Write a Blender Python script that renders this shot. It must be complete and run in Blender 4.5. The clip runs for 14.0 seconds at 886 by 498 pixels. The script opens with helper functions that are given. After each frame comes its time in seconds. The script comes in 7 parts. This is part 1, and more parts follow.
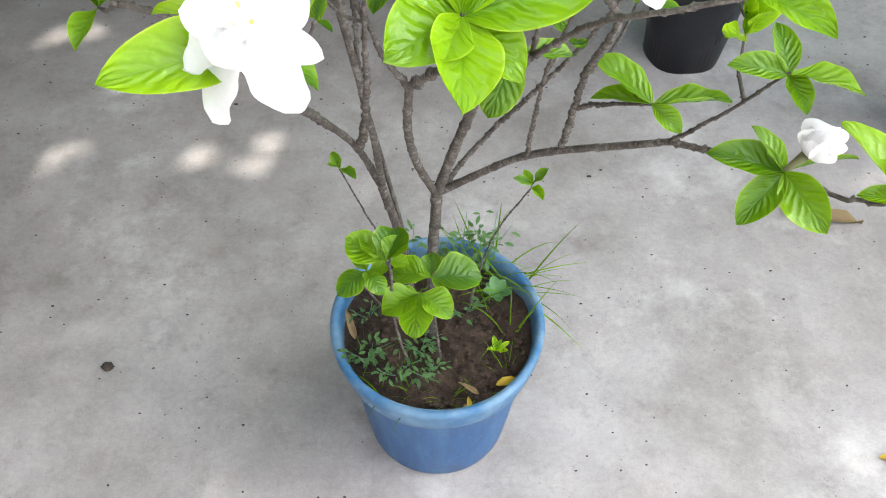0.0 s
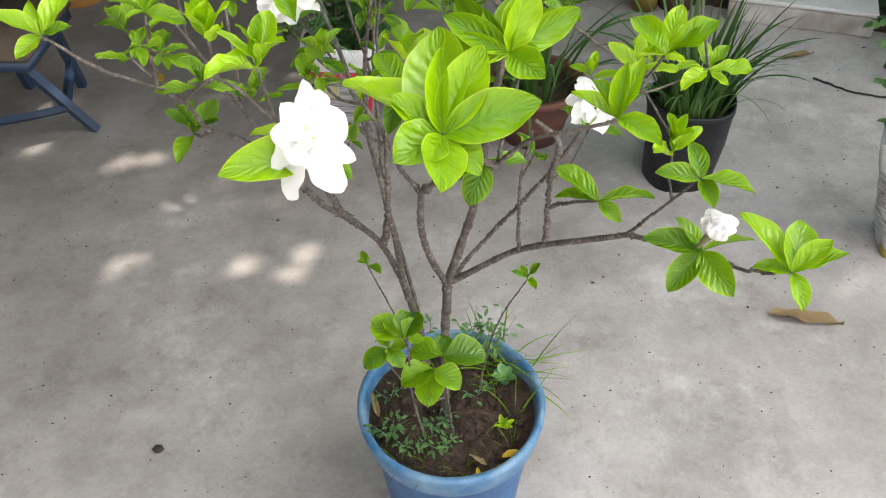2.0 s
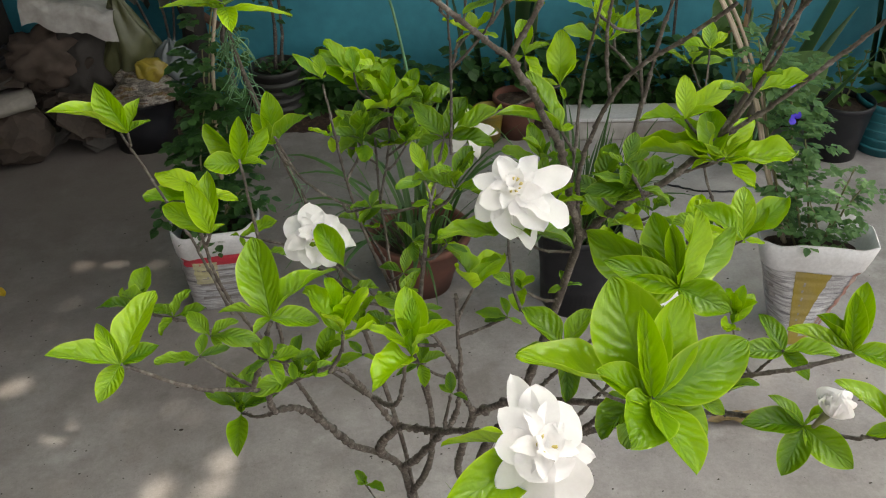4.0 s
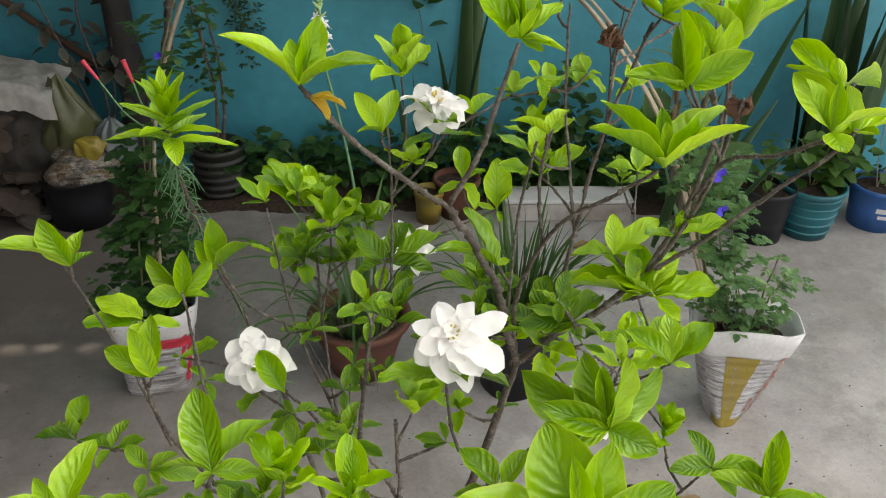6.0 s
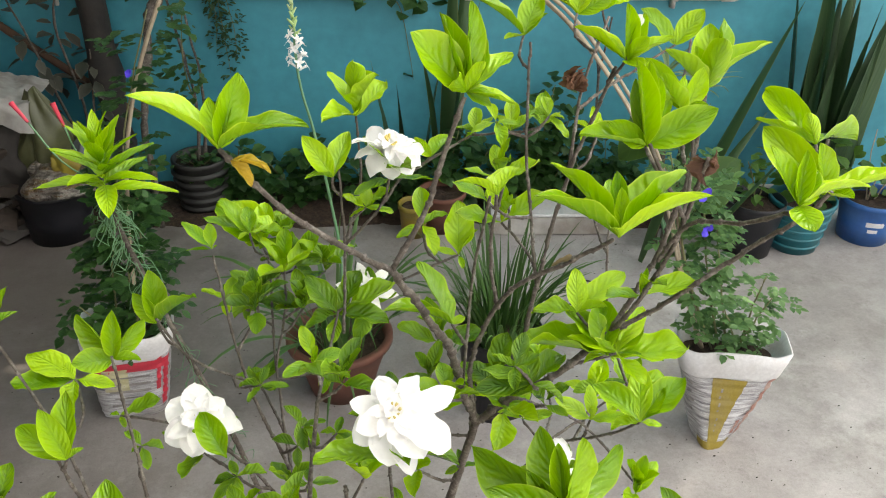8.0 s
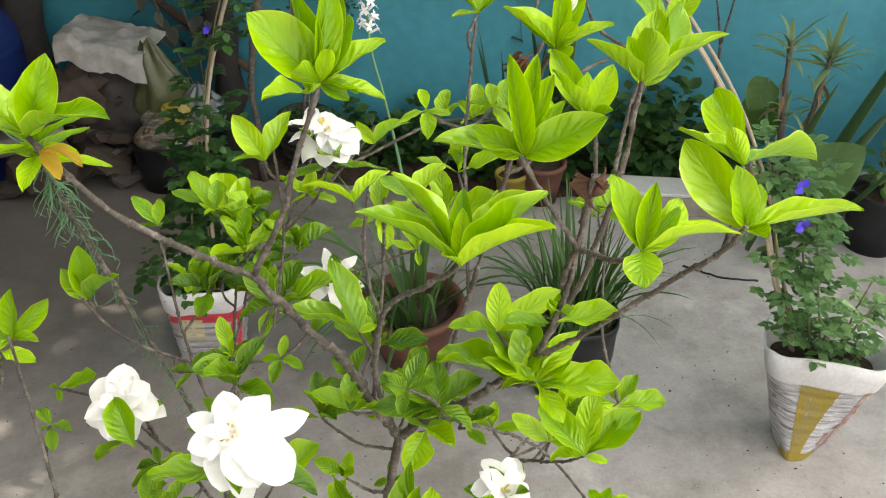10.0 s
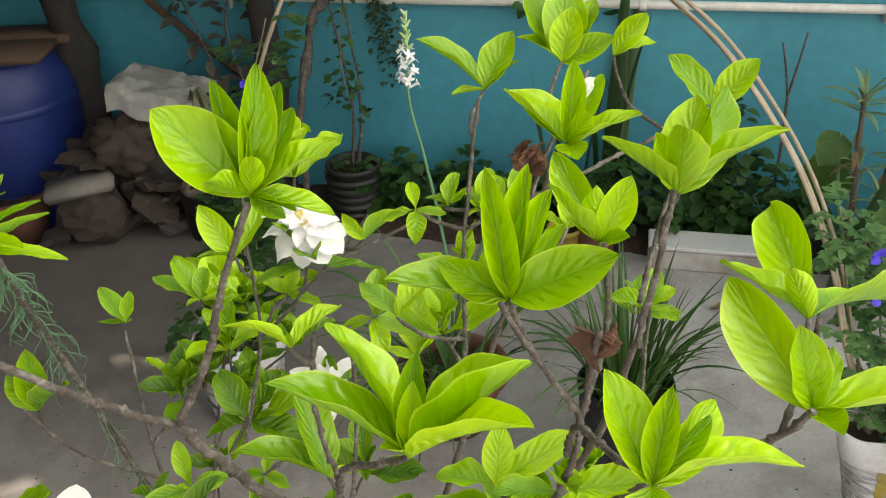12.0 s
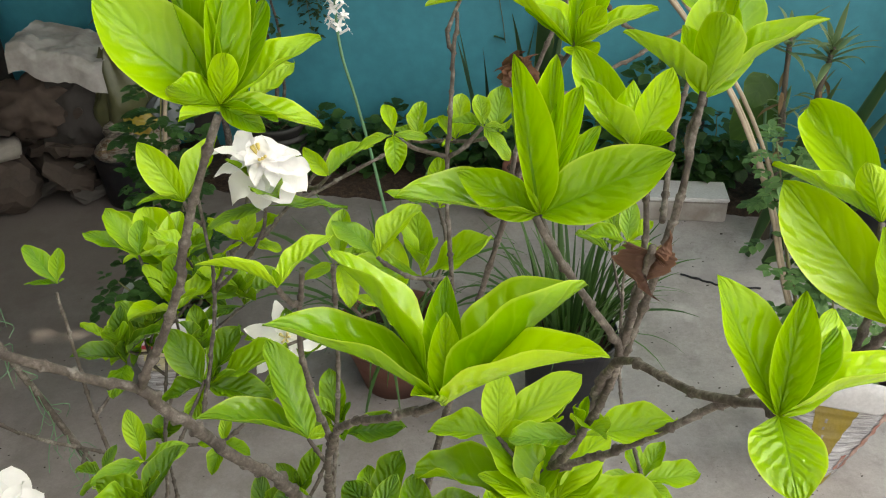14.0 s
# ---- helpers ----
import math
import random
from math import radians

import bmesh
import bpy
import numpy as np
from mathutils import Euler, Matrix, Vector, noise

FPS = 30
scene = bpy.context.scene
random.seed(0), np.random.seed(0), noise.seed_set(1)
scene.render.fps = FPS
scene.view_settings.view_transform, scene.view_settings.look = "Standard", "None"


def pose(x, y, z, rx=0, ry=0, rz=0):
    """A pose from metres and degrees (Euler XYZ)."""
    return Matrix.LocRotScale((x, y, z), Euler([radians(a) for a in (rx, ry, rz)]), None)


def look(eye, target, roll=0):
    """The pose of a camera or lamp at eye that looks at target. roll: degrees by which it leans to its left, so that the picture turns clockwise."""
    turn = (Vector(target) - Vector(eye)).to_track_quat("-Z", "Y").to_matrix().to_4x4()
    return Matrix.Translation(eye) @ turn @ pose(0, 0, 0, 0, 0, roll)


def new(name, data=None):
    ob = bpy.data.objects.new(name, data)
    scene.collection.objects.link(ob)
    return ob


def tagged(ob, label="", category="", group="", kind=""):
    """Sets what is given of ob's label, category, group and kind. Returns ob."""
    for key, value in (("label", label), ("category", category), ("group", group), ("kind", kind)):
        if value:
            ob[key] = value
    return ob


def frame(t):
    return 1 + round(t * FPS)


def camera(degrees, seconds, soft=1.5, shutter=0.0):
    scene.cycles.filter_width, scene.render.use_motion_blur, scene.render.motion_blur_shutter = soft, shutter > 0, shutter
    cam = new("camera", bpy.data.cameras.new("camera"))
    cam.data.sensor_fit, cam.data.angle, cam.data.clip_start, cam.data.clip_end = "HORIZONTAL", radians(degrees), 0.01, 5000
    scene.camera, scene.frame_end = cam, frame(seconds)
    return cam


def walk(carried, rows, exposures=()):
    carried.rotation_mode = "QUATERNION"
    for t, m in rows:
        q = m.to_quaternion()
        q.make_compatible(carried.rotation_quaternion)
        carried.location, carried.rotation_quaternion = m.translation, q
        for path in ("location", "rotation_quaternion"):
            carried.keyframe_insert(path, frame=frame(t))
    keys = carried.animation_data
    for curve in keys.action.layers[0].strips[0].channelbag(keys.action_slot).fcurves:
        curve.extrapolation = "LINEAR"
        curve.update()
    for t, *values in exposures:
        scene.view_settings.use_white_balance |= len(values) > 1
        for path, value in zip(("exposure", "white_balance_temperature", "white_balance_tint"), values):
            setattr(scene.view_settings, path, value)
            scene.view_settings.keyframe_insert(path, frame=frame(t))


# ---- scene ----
cam = camera(55.1, 14.0, 1.1)
SKY, SUN = 0.15, 1.9
EXPOSURES = [(0.0, 2.50, 6500, 8), (0.5, 2.54, 6550, 8), (1.5, 2.54, 6700, 9), (2.2, 2.20, 7050, 9), (3.0, 1.66, 7300, 8), (5.3, 1.72, 7300, 8), (7.0, 2.24, 7300, 8), (7.5, 2.32, 7300, 8), (10.0, 2.30, 7400, 8), (11.0, 2.24, 7450, 8), (14.0, 2.06, 7550, 7)]
PATH = [
    (0, (0.084, 0.059, 1.366), (0.07, 1.303, -0.2), 0.3),
    (0.5, (0.098, -0.016, 1.393), (0.08, 1.251, -0.155), 0.4),
    (1, (0.105, -0.06, 1.42), (0.075, 1.261, -0.082), 0.8),
    (1.5, (0.114, -0.099, 1.446), (0.063, 1.275, -0.007), 0.2),
    (2, (0.115, -0.116, 1.485), (0.028, 1.342, 0.119), -1.7),
    (2.5, (0.047, -0.074, 1.507), (0.006, 1.469, 0.235), -3.2),
    (3, (-0.031, -0.014, 1.516), (0.074, 1.561, 0.288), -4.1),
    (3.2, (-0.055, 0.006, 1.517), (0.116, 1.586, 0.303), -3.7),
    (5.3, (-0.14, 0.051, 1.53), (0.354, 1.644, 0.426), 0.1),
    (5.5, (-0.131, 0.053, 1.536), (0.364, 1.643, 0.429), 0.6),
    (6, (-0.112, 0.049, 1.577), (0.41, 1.681, 0.546), 0.8),
    (6.5, (-0.094, 0.057, 1.596), (0.454, 1.692, 0.583), 1.1),
    (7, (-0.073, 0.069, 1.61), (0.477, 1.709, 0.606), 1.5),
    (7.5, (-0.064, 0.086, 1.603), (0.483, 1.726, 0.599), 1.0),
    (7.7, (-0.066, 0.091, 1.594), (0.484, 1.727, 0.584), 0.9),
    (9.8, (0.096, 0.131, 1.583), (0.331, 1.773, 0.466), -0.3),
    (10, (0.117, 0.133, 1.582), (0.326, 1.788, 0.478), -0.8),
    (10.5, (0.165, 0.14, 1.592), (0.296, 1.826, 0.525), -1.8),
    (11, (0.207, 0.135, 1.593), (0.298, 1.848, 0.565), -2.2),
    (11.5, (0.197, 0.173, 1.584), (0.261, 1.898, 0.575), -2.2),
    (12, (0.173, 0.247, 1.564), (0.247, 1.966, 0.545), -2.3),
    (12.5, (0.162, 0.275, 1.556), (0.308, 1.971, 0.506), -2.3),
    (13, (0.161, 0.289, 1.55), (0.366, 1.961, 0.472), -2.2),
    (13.5, (0.161, 0.295, 1.541), (0.396, 1.957, 0.452), -2.2),
    (14, (0.142, 0.287, 1.524), (0.386, 1.938, 0.421), -1.5),
]
walk(cam, [(t, look(eye, target, roll)) for t, eye, target, roll in PATH], EXPOSURES)

# ---- light ----
world = bpy.data.worlds.new("sky")
scene.world = world
world.use_nodes = True
wn, wl = world.node_tree.nodes, world.node_tree.links
sky = wn.new("ShaderNodeTexSky")
sky.sky_type = "NISHITA"
sky.sun_disc = False
sky.sun_elevation, sky.sun_rotation = radians(56), radians(63)
sky.air_density, sky.dust_density = 1.0, 5.0
veil = wn.new("ShaderNodeHueSaturation")          # thin white cloud
veil.inputs["Saturation"].default_value = 0.25
wl.new(sky.outputs[0], veil.inputs["Color"])
wl.new(veil.outputs[0], wn["Background"].inputs[0])
wn["Background"].inputs[1].default_value = SKY

SUN_DIR = Vector((0.50, 0.25, 0.83)).normalized()      # towards the sun
sun_data = bpy.data.lights.new("sun", "SUN")
sun_data.energy, sun_data.angle, sun_data.color = SUN, radians(0.55), (1.0, 0.95, 0.86)
sun = new("sun", sun_data)
sun.rotation_mode = "QUATERNION"
sun.rotation_quaternion = SUN_DIR.to_track_quat("Z", "Y")
sun.location = (2, 6, 9)


# ---- materials ----
def material(name):
    m = bpy.data.materials.new(name)
    m.use_nodes = True
    return m, m.node_tree.nodes, m.node_tree.links, m.node_tree.nodes["Principled BSDF"]


def coords(nodes, links, scale=(1, 1, 1), space="Object"):
    tc = nodes.new("ShaderNodeTexCoord")
    mp = nodes.new("ShaderNodeMapping")
    mp.inputs["Scale"].default_value = scale
    links.new(tc.outputs[space], mp.inputs[0])
    return mp.outputs[0]


def noise_tex(nodes, links, vec, scale, detail=4, rough=0.55):
    n = nodes.new("ShaderNodeTexNoise")
    n.inputs["Scale"].default_value, n.inputs["Detail"].default_value, n.inputs["Roughness"].default_value = scale, detail, rough
    links.new(vec, n.inputs["Vector"])
    return n.outputs["Fac"]


def ramp(nodes, links, fac, stops):
    r = nodes.new("ShaderNodeValToRGB")
    els = r.color_ramp.elements
    while len(els) < len(stops):
        els.new(0.5)
    for e, (p, c) in zip(els, stops):
        e.position, e.color = p, (*c, 1)
    links.new(fac, r.inputs[0])
    return r.outputs[0]


def mix(nodes, links, kind, a, b, fac):
    m = nodes.new("ShaderNodeMix")
    m.data_type, m.blend_type = "RGBA", kind
    for sock, v in ((m.inputs[6], a), (m.inputs[7], b), (m.inputs[0], fac)):
        if isinstance(v, tuple):
            sock.default_value = (*v, 1)
        elif isinstance(v, (int, float)):
            sock.default_value = v
        else:
            links.new(v, sock)
    return m.outputs[2]


def bump(nodes, links, bsdf, height, strength=0.3, distance=0.005):
    b = nodes.new("ShaderNodeBump")
    b.inputs["Strength"].default_value, b.inputs["Distance"].default_value = strength, distance
    links.new(height, b.inputs["Height"])
    links.new(b.outputs[0], bsdf.inputs["Normal"])


def worn(name, base, dark, scale=8.0, fine=60.0, rough=0.6, relief=0.2, metal=0.0, amount=0.5, space="Object"):
    """Paint, clay, plastic: a base colour, patches of a second one, fine grain."""
    m, n, l, b = material(name)
    v = coords(n, l, space=space)
    f = ramp(n, l, noise_tex(n, l, v, scale, 5), [(0.38, (0, 0, 0)), (0.68, (amount, amount, amount))])
    c = mix(n, l, "MIX", base, dark, f)
    g = noise_tex(n, l, v, fine, 4)
    c = mix(n, l, "MULTIPLY", c, ramp(n, l, g, [(0.3, (0.78, 0.78, 0.78)), (0.7, (1.05, 1.05, 1.05))]), 0.6)
    l.new(c, b.inputs["Base Color"])
    b.inputs["Roughness"].default_value, b.inputs["Metallic"].default_value = rough, metal
    bump(n, l, b, g, relief, 0.002)
    return m


def leaf_material(name, dark, light, vein, rough=0.38, glow=0.45, veins=7.0, quilt=4.5, shade=0.0):
    """A leaf: midrib and side veins from its own length and width, translucent blade."""
    m, n, l, b = material(name)
    uv = n.new("ShaderNodeTexCoord").outputs["UV"]
    sep = n.new("ShaderNodeSeparateXYZ")
    l.new(uv, sep.inputs[0])

    def calc(op, a, c=0.0, d=None):
        q = n.new("ShaderNodeMath")
        q.operation = op
        for sock, v in zip(q.inputs, (a, c, d)):
            if v is None:
                continue
            if isinstance(v, (int, float)):
                sock.default_value = v
            else:
                l.new(v, sock)
        return q.outputs[0]
    side = calc("ABSOLUTE", calc("SUBTRACT", sep.outputs[0], 0.5))
    info = n.new("ShaderNodeObjectInfo")
    geo = n.new("ShaderNodeNewGeometry")
    rnd = calc("FRACT", calc("ADD", info.outputs["Random"], geo.outputs["Random Per Island"]))
    warp = noise_tex(n, l, coords(n, l, (2.2, 3.2, 1.0), "UV"), 1.3, 2)
    run = calc("SUBTRACT", sep.outputs[1], calc("MULTIPLY", side, 0.62))
    run = calc("ADD", run, calc("MULTIPLY", warp, 0.16))
    wave = calc("SINE", calc("MULTIPLY", run, veins * 6.283))
    rib = calc("MAXIMUM", calc("SUBTRACT", 1.0, calc("MULTIPLY", side, 30.0)), 0.0)
    fine = calc("POWER", calc("MAXIMUM", wave, 0.0), 8.0)
    lines = calc("MULTIPLY", fine, 0.5)
    patch = noise_tex(n, l, coords(n, l, (2.0, 3.0, 1.0), "UV"), 1.6, 3)
    puff = calc("MAXIMUM", calc("MULTIPLY", calc("SUBTRACT", patch, 0.30), 3.0), 0.1)
    tone = calc("ADD", calc("MULTIPLY", rnd, 0.72), calc("MULTIPLY", patch, 0.25))
    tone = calc("ADD", tone, calc("MULTIPLY", calc("SUBTRACT", side, 0.22), 0.7))
    col = mix(n, l, "MIX", dark, light, tone)
    col = mix(n, l, "MIX", col, vein, calc("MULTIPLY", lines, 0.22))
    if shade:
        band = calc("MULTIPLY", calc("ADD", calc("MULTIPLY", wave, 0.5), 0.5), calc("SUBTRACT", 1.0, calc("MULTIPLY", side, 1.6)))
        col = mix(n, l, "MIX", col, dark, calc("MULTIPLY", band, shade))
    col = mix(n, l, "MIX", col, dark, calc("MULTIPLY", rib, 0.12))
    edge = calc("MAXIMUM", calc("MULTIPLY", calc("SUBTRACT", side, 0.465), 20.0), 0.0)
    col = mix(n, l, "MIX", col, vein, calc("MULTIPLY", edge, 0.8))
    l.new(col, b.inputs["Base Color"])
    b.inputs["Roughness"].default_value = rough
    b.inputs["Specular IOR Level"].default_value = 0.42
    flank = calc("MULTIPLY", side, calc("SUBTRACT", 0.5, side))
    height = calc("ADD", calc("MULTIPLY", calc("MULTIPLY", calc("MULTIPLY", wave, puff), flank), -quilt), calc("MULTIPLY", rib, -0.22))
    height = calc("ADD", height, calc("MULTIPLY", warp, 0.9))
    bump(n, l, b, height, 0.7, 0.0017)
    tr = n.new("ShaderNodeBsdfTranslucent")
    l.new(mix(n, l, "MULTIPLY", col, (1.0, 1.0, 0.35), 0.8), tr.inputs[0])
    ms = n.new("ShaderNodeMixShader")
    ms.inputs[0].default_value = glow
    l.new(b.outputs[0], ms.inputs[1])
    l.new(tr.outputs[0], ms.inputs[2])
    l.new(ms.outputs[0], n["Material Output"].inputs[0])
    return m


def concrete():
    m, n, l, b = material("concrete")
    v = coords(n, l)
    big = noise_tex(n, l, v, 1.3, 5, 0.6)
    mid = noise_tex(n, l, v, 7.0, 6, 0.65)
    fine = noise_tex(n, l, v, 90.0, 5, 0.7)
    c = ramp(n, l, big, [(0.3, (0.30, 0.275, 0.27)), (0.7, (0.43, 0.41, 0.41))])
    c = mix(n, l, "MULTIPLY", c, ramp(n, l, mid, [(0.34, (0.82, 0.81, 0.81)), (0.64, (1.08, 1.08, 1.08))]), 0.8)
    c = mix(n, l, "MULTIPLY", c, ramp(n, l, fine, [(0.28, (0.76, 0.75, 0.74)), (0.62, (1.07, 1.07, 1.07))]), 0.5)
    # dark grains and pale scuffs
    vor = n.new("ShaderNodeTexVoronoi")
    vor.inputs["Scale"].default_value = 38.0
    l.new(v, vor.inputs["Vector"])
    spot = ramp(n, l, vor.outputs["Distance"], [(0.04, (1, 1, 1)), (0.09, (0, 0, 0))])
    keep = ramp(n, l, noise_tex(n, l, v, 3.1, 3), [(0.5, (0, 0, 0)), (0.62, (1, 1, 1))])
    c = mix(n, l, "MIX", c, (0.06, 0.05, 0.045), mix(n, l, "MULTIPLY", spot, keep, 1.0))
    pit = n.new("ShaderNodeTexVoronoi")
    pit.inputs["Scale"].default_value = 85.0
    l.new(v, pit.inputs["Vector"])
    pits = ramp(n, l, pit.outputs["Distance"], [(0.06, (0.45, 0.43, 0.41)), (0.16, (1, 1, 1))])
    c = mix(n, l, "MULTIPLY", c, pits, ramp(n, l, noise_tex(n, l, v, 5.0, 4), [(0.48, (0.0, 0.0, 0.0)), (0.62, (0.65, 0.65, 0.65))]))
    pale = ramp(n, l, noise_tex(n, l, v, 2.3, 7, 0.7), [(0.55, (0, 0, 0)), (0.70, (0.75, 0.75, 0.75))])
    c = mix(n, l, "MIX", c, (0.58, 0.565, 0.565), pale)
    stain = ramp(n, l, noise_tex(n, l, v, 4.2, 9, 0.72), [(0.38, (0.75, 0.735, 0.72)), (0.50, (1, 1, 1)), (0.64, (1.14, 1.14, 1.15))])
    c = mix(n, l, "MULTIPLY", c, stain, 0.75)
    blot = ramp(n, l, noise_tex(n, l, v, 16.0, 8, 0.75), [(0.56, (1, 1, 1)), (0.70, (0.72, 0.70, 0.68))])
    c = mix(n, l, "MULTIPLY", c, blot, 0.8)
    # dirt by the rubble, and the back-left corner's shade painted into the floor colour
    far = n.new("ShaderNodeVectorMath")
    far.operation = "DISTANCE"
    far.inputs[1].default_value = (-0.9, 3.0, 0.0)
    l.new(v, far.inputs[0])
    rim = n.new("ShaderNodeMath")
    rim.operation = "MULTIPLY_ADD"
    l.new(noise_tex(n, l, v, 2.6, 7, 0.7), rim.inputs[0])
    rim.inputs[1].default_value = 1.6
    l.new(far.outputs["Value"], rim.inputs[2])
    dirt_shade_n = n.new("ShaderNodeMapRange")
    l.new(rim.outputs[0], dirt_shade_n.inputs["Value"])
    dirt_shade_n.inputs["From Min"].default_value, dirt_shade_n.inputs["From Max"].default_value = 1.3, 2.9
    dirt_shade_n.inputs["To Min"].default_value, dirt_shade_n.inputs["To Max"].default_value = 0.82, 0.0
    c = mix(n, l, "MIX", c, (0.105, 0.085, 0.074), dirt_shade_n.outputs[0])
    grit_f = noise_tex(n, l, v, 240.0, 3, 0.6)
    c = mix(n, l, "MULTIPLY", c, ramp(n, l, grit_f, [(0.3, (0.86, 0.86, 0.86)), (0.65, (1.05, 1.05, 1.05))]), 0.5)
    l.new(c, b.inputs["Base Color"])
    b.inputs["Roughness"].default_value = 0.85
    bump(n, l, b, mix(n, l, "ADD", fine, grit_f, 0.5), 0.35, 0.003)
    return m


def bark_material():
    m, n, l, b = material("bark")
    v = coords(n, l)
    g = noise_tex(n, l, v, 60.0, 6, 0.7)
    c = ramp(n, l, g, [(0.30, (0.045, 0.037, 0.032)), (0.52, (0.092, 0.077, 0.067)), (0.74, (0.26, 0.24, 0.22))])
    speck = ramp(n, l, noise_tex(n, l, v, 420.0, 3, 0.7), [(0.42, (0.55, 0.53, 0.50)), (0.55, (1, 1, 1)), (0.68, (1.5, 1.5, 1.48))])
    c = mix(n, l, "MULTIPLY", c, speck, 0.7)
    lichen = ramp(n, l, noise_tex(n, l, v, 170.0, 4, 0.6), [(0.56, (0, 0, 0)), (0.70, (0.45, 0.45, 0.45))])
    c = mix(n, l, "MIX", c, (0.30, 0.285, 0.265), lichen)
    l.new(c, b.inputs["Base Color"])
    b.inputs["Roughness"].default_value = 0.8
    bump(n, l, b, noise_tex(n, l, v, 260.0, 5), 0.7, 0.002)
    return m


def soil_material():
    m, n, l, b = material("soil")
    v = coords(n, l)
    g = noise_tex(n, l, v, 60.0, 6, 0.7)
    c = ramp(n, l, g, [(0.3, (0.014, 0.008, 0.006)), (0.58, (0.055, 0.033, 0.022)), (0.8, (0.13, 0.085, 0.058))])
    l.new(c, b.inputs["Base Color"])
    b.inputs["Roughness"].default_value = 0.95
    bump(n, l, b, g, 0.8, 0.01)
    return m


def petal_material():
    m, n, l, b = material("white_petal")
    v = coords(n, l)
    c = ramp(n, l, noise_tex(n, l, v, 18.0, 3), [(0.3, (0.92, 0.91, 0.91)), (0.7, (0.96, 0.955, 0.96))])
    l.new(c, b.inputs["Base Color"])
    b.inputs["Roughness"].default_value = 0.55
    tr = n.new("ShaderNodeBsdfTranslucent")
    tr.inputs[0].default_value = (0.94, 0.93, 0.94, 1)
    ms = n.new("ShaderNodeMixShader")
    ms.inputs[0].default_value = 0.3
    l.new(b.outputs[0], ms.inputs[1])
    l.new(tr.outputs[0], ms.inputs[2])
    l.new(ms.outputs[0], n["Material Output"].inputs[0])
    return m


YOUNG = leaf_material("young_leaf", (0.108, 0.27, 0.003), (0.41, 0.655, 0.010), (0.58, 0.72, 0.08), 0.24, 0.22, 7.0, 5.5, 0.24)
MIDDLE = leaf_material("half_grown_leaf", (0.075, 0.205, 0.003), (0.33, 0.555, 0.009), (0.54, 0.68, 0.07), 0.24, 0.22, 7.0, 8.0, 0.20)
MATURE = leaf_material("mature_leaf", (0.038, 0.122, 0.004), (0.235, 0.44, 0.008), (0.46, 0.62, 0.06), 0.24, 0.22, 7.0, 9.5, 0.30)
DARK_LEAF = leaf_material("dark_foliage", (0.016, 0.055, 0.014), (0.05, 0.13, 0.03), (0.09, 0.19, 0.05), 0.45, 0.25, 5)
PEA_LEAF = leaf_material("pea_leaf", (0.045, 0.125, 0.04), (0.15, 0.29, 0.10), (0.18, 0.32, 0.12), 0.5, 0.3, 5)
GRASS = leaf_material("strap_leaf", (0.03, 0.085, 0.022), (0.09, 0.19, 0.05), (0.12, 0.22, 0.09), 0.4, 0.25, 0)
SEPAL = leaf_material("withered_sepal", (0.062, 0.028, 0.018), (0.17, 0.08, 0.048), (0.20, 0.11, 0.06), 0.7, 0.15, 5)
DRY_LEAF = leaf_material("dry_leaf", (0.16, 0.10, 0.05), (0.30, 0.22, 0.11), (0.36, 0.27, 0.15), 0.7, 0.2, 5)
YELLOW_LEAF = leaf_material("yellow_leaf", (0.45, 0.28, 0.02), (0.62, 0.45, 0.04), (0.6, 0.5, 0.1), 0.5, 0.3, 5)
BARK = bark_material()
TWIG = worn("green_twig", (0.16, 0.17, 0.07), (0.10, 0.08, 0.05), 30, 120, 0.7)
SOIL = soil_material()
PETAL = petal_material()
CREAM = worn("flower_heart", (0.62, 0.50, 0.14), (0.75, 0.68, 0.4), 60, 200, 0.6)
CONCRETE = concrete()
TEAL_WALL = worn("teal_paint", (0.054, 0.325, 0.42), (0.033, 0.21, 0.28), 1.6, 22, 0.55, 0.25, amount=0.8)


def pot_plastic():
    m, n, l, b = material("blue_plastic")
    v = coords(n, l)
    streak = noise_tex(n, l, coords(n, l, (34, 34, 5)), 1.0, 6, 0.65)
    c = ramp(n, l, streak, [(0.30, (0.016, 0.062, 0.17)), (0.52, (0.026, 0.105, 0.26)), (0.72, (0.065, 0.165, 0.32))])
    scuff = ramp(n, l, noise_tex(n, l, v, 55.0, 7, 0.75), [(0.58, (0, 0, 0)), (0.70, (0.6, 0.6, 0.6))])
    c = mix(n, l, "MIX", c, (0.17, 0.24, 0.32), scuff)
    mud = ramp(n, l, noise_tex(n, l, v, 24.0, 6, 0.7), [(0.60, (0, 0, 0)), (0.74, (0.7, 0.7, 0.7))])
    l.new(mix(n, l, "MIX", c, (0.07, 0.07, 0.075), mud), b.inputs["Base Color"])
    b.inputs["Roughness"].default_value = 0.45
    bump(n, l, b, streak, 0.15, 0.003)
    return m


BLUE_POT = pot_plastic()
BLUE_RIM = worn("scuffed_blue_plastic", (0.040, 0.150, 0.31), (0.20, 0.32, 0.44), 22, 120, 0.5, 0.2, amount=0.8)
TERRACOTTA = worn("terracotta", (0.165, 0.065, 0.045), (0.085, 0.042, 0.034), 9, 80, 0.75, 0.3)
BLACK_PLASTIC = worn("black_plastic", (0.008, 0.009, 0.013), (0.020, 0.020, 0.026), 10, 80, 0.45, 0.15)
GREY_PLASTIC = worn("grey_plastic", (0.026, 0.026, 0.026), (0.05, 0.048, 0.045), 10, 60, 0.6, 0.2)
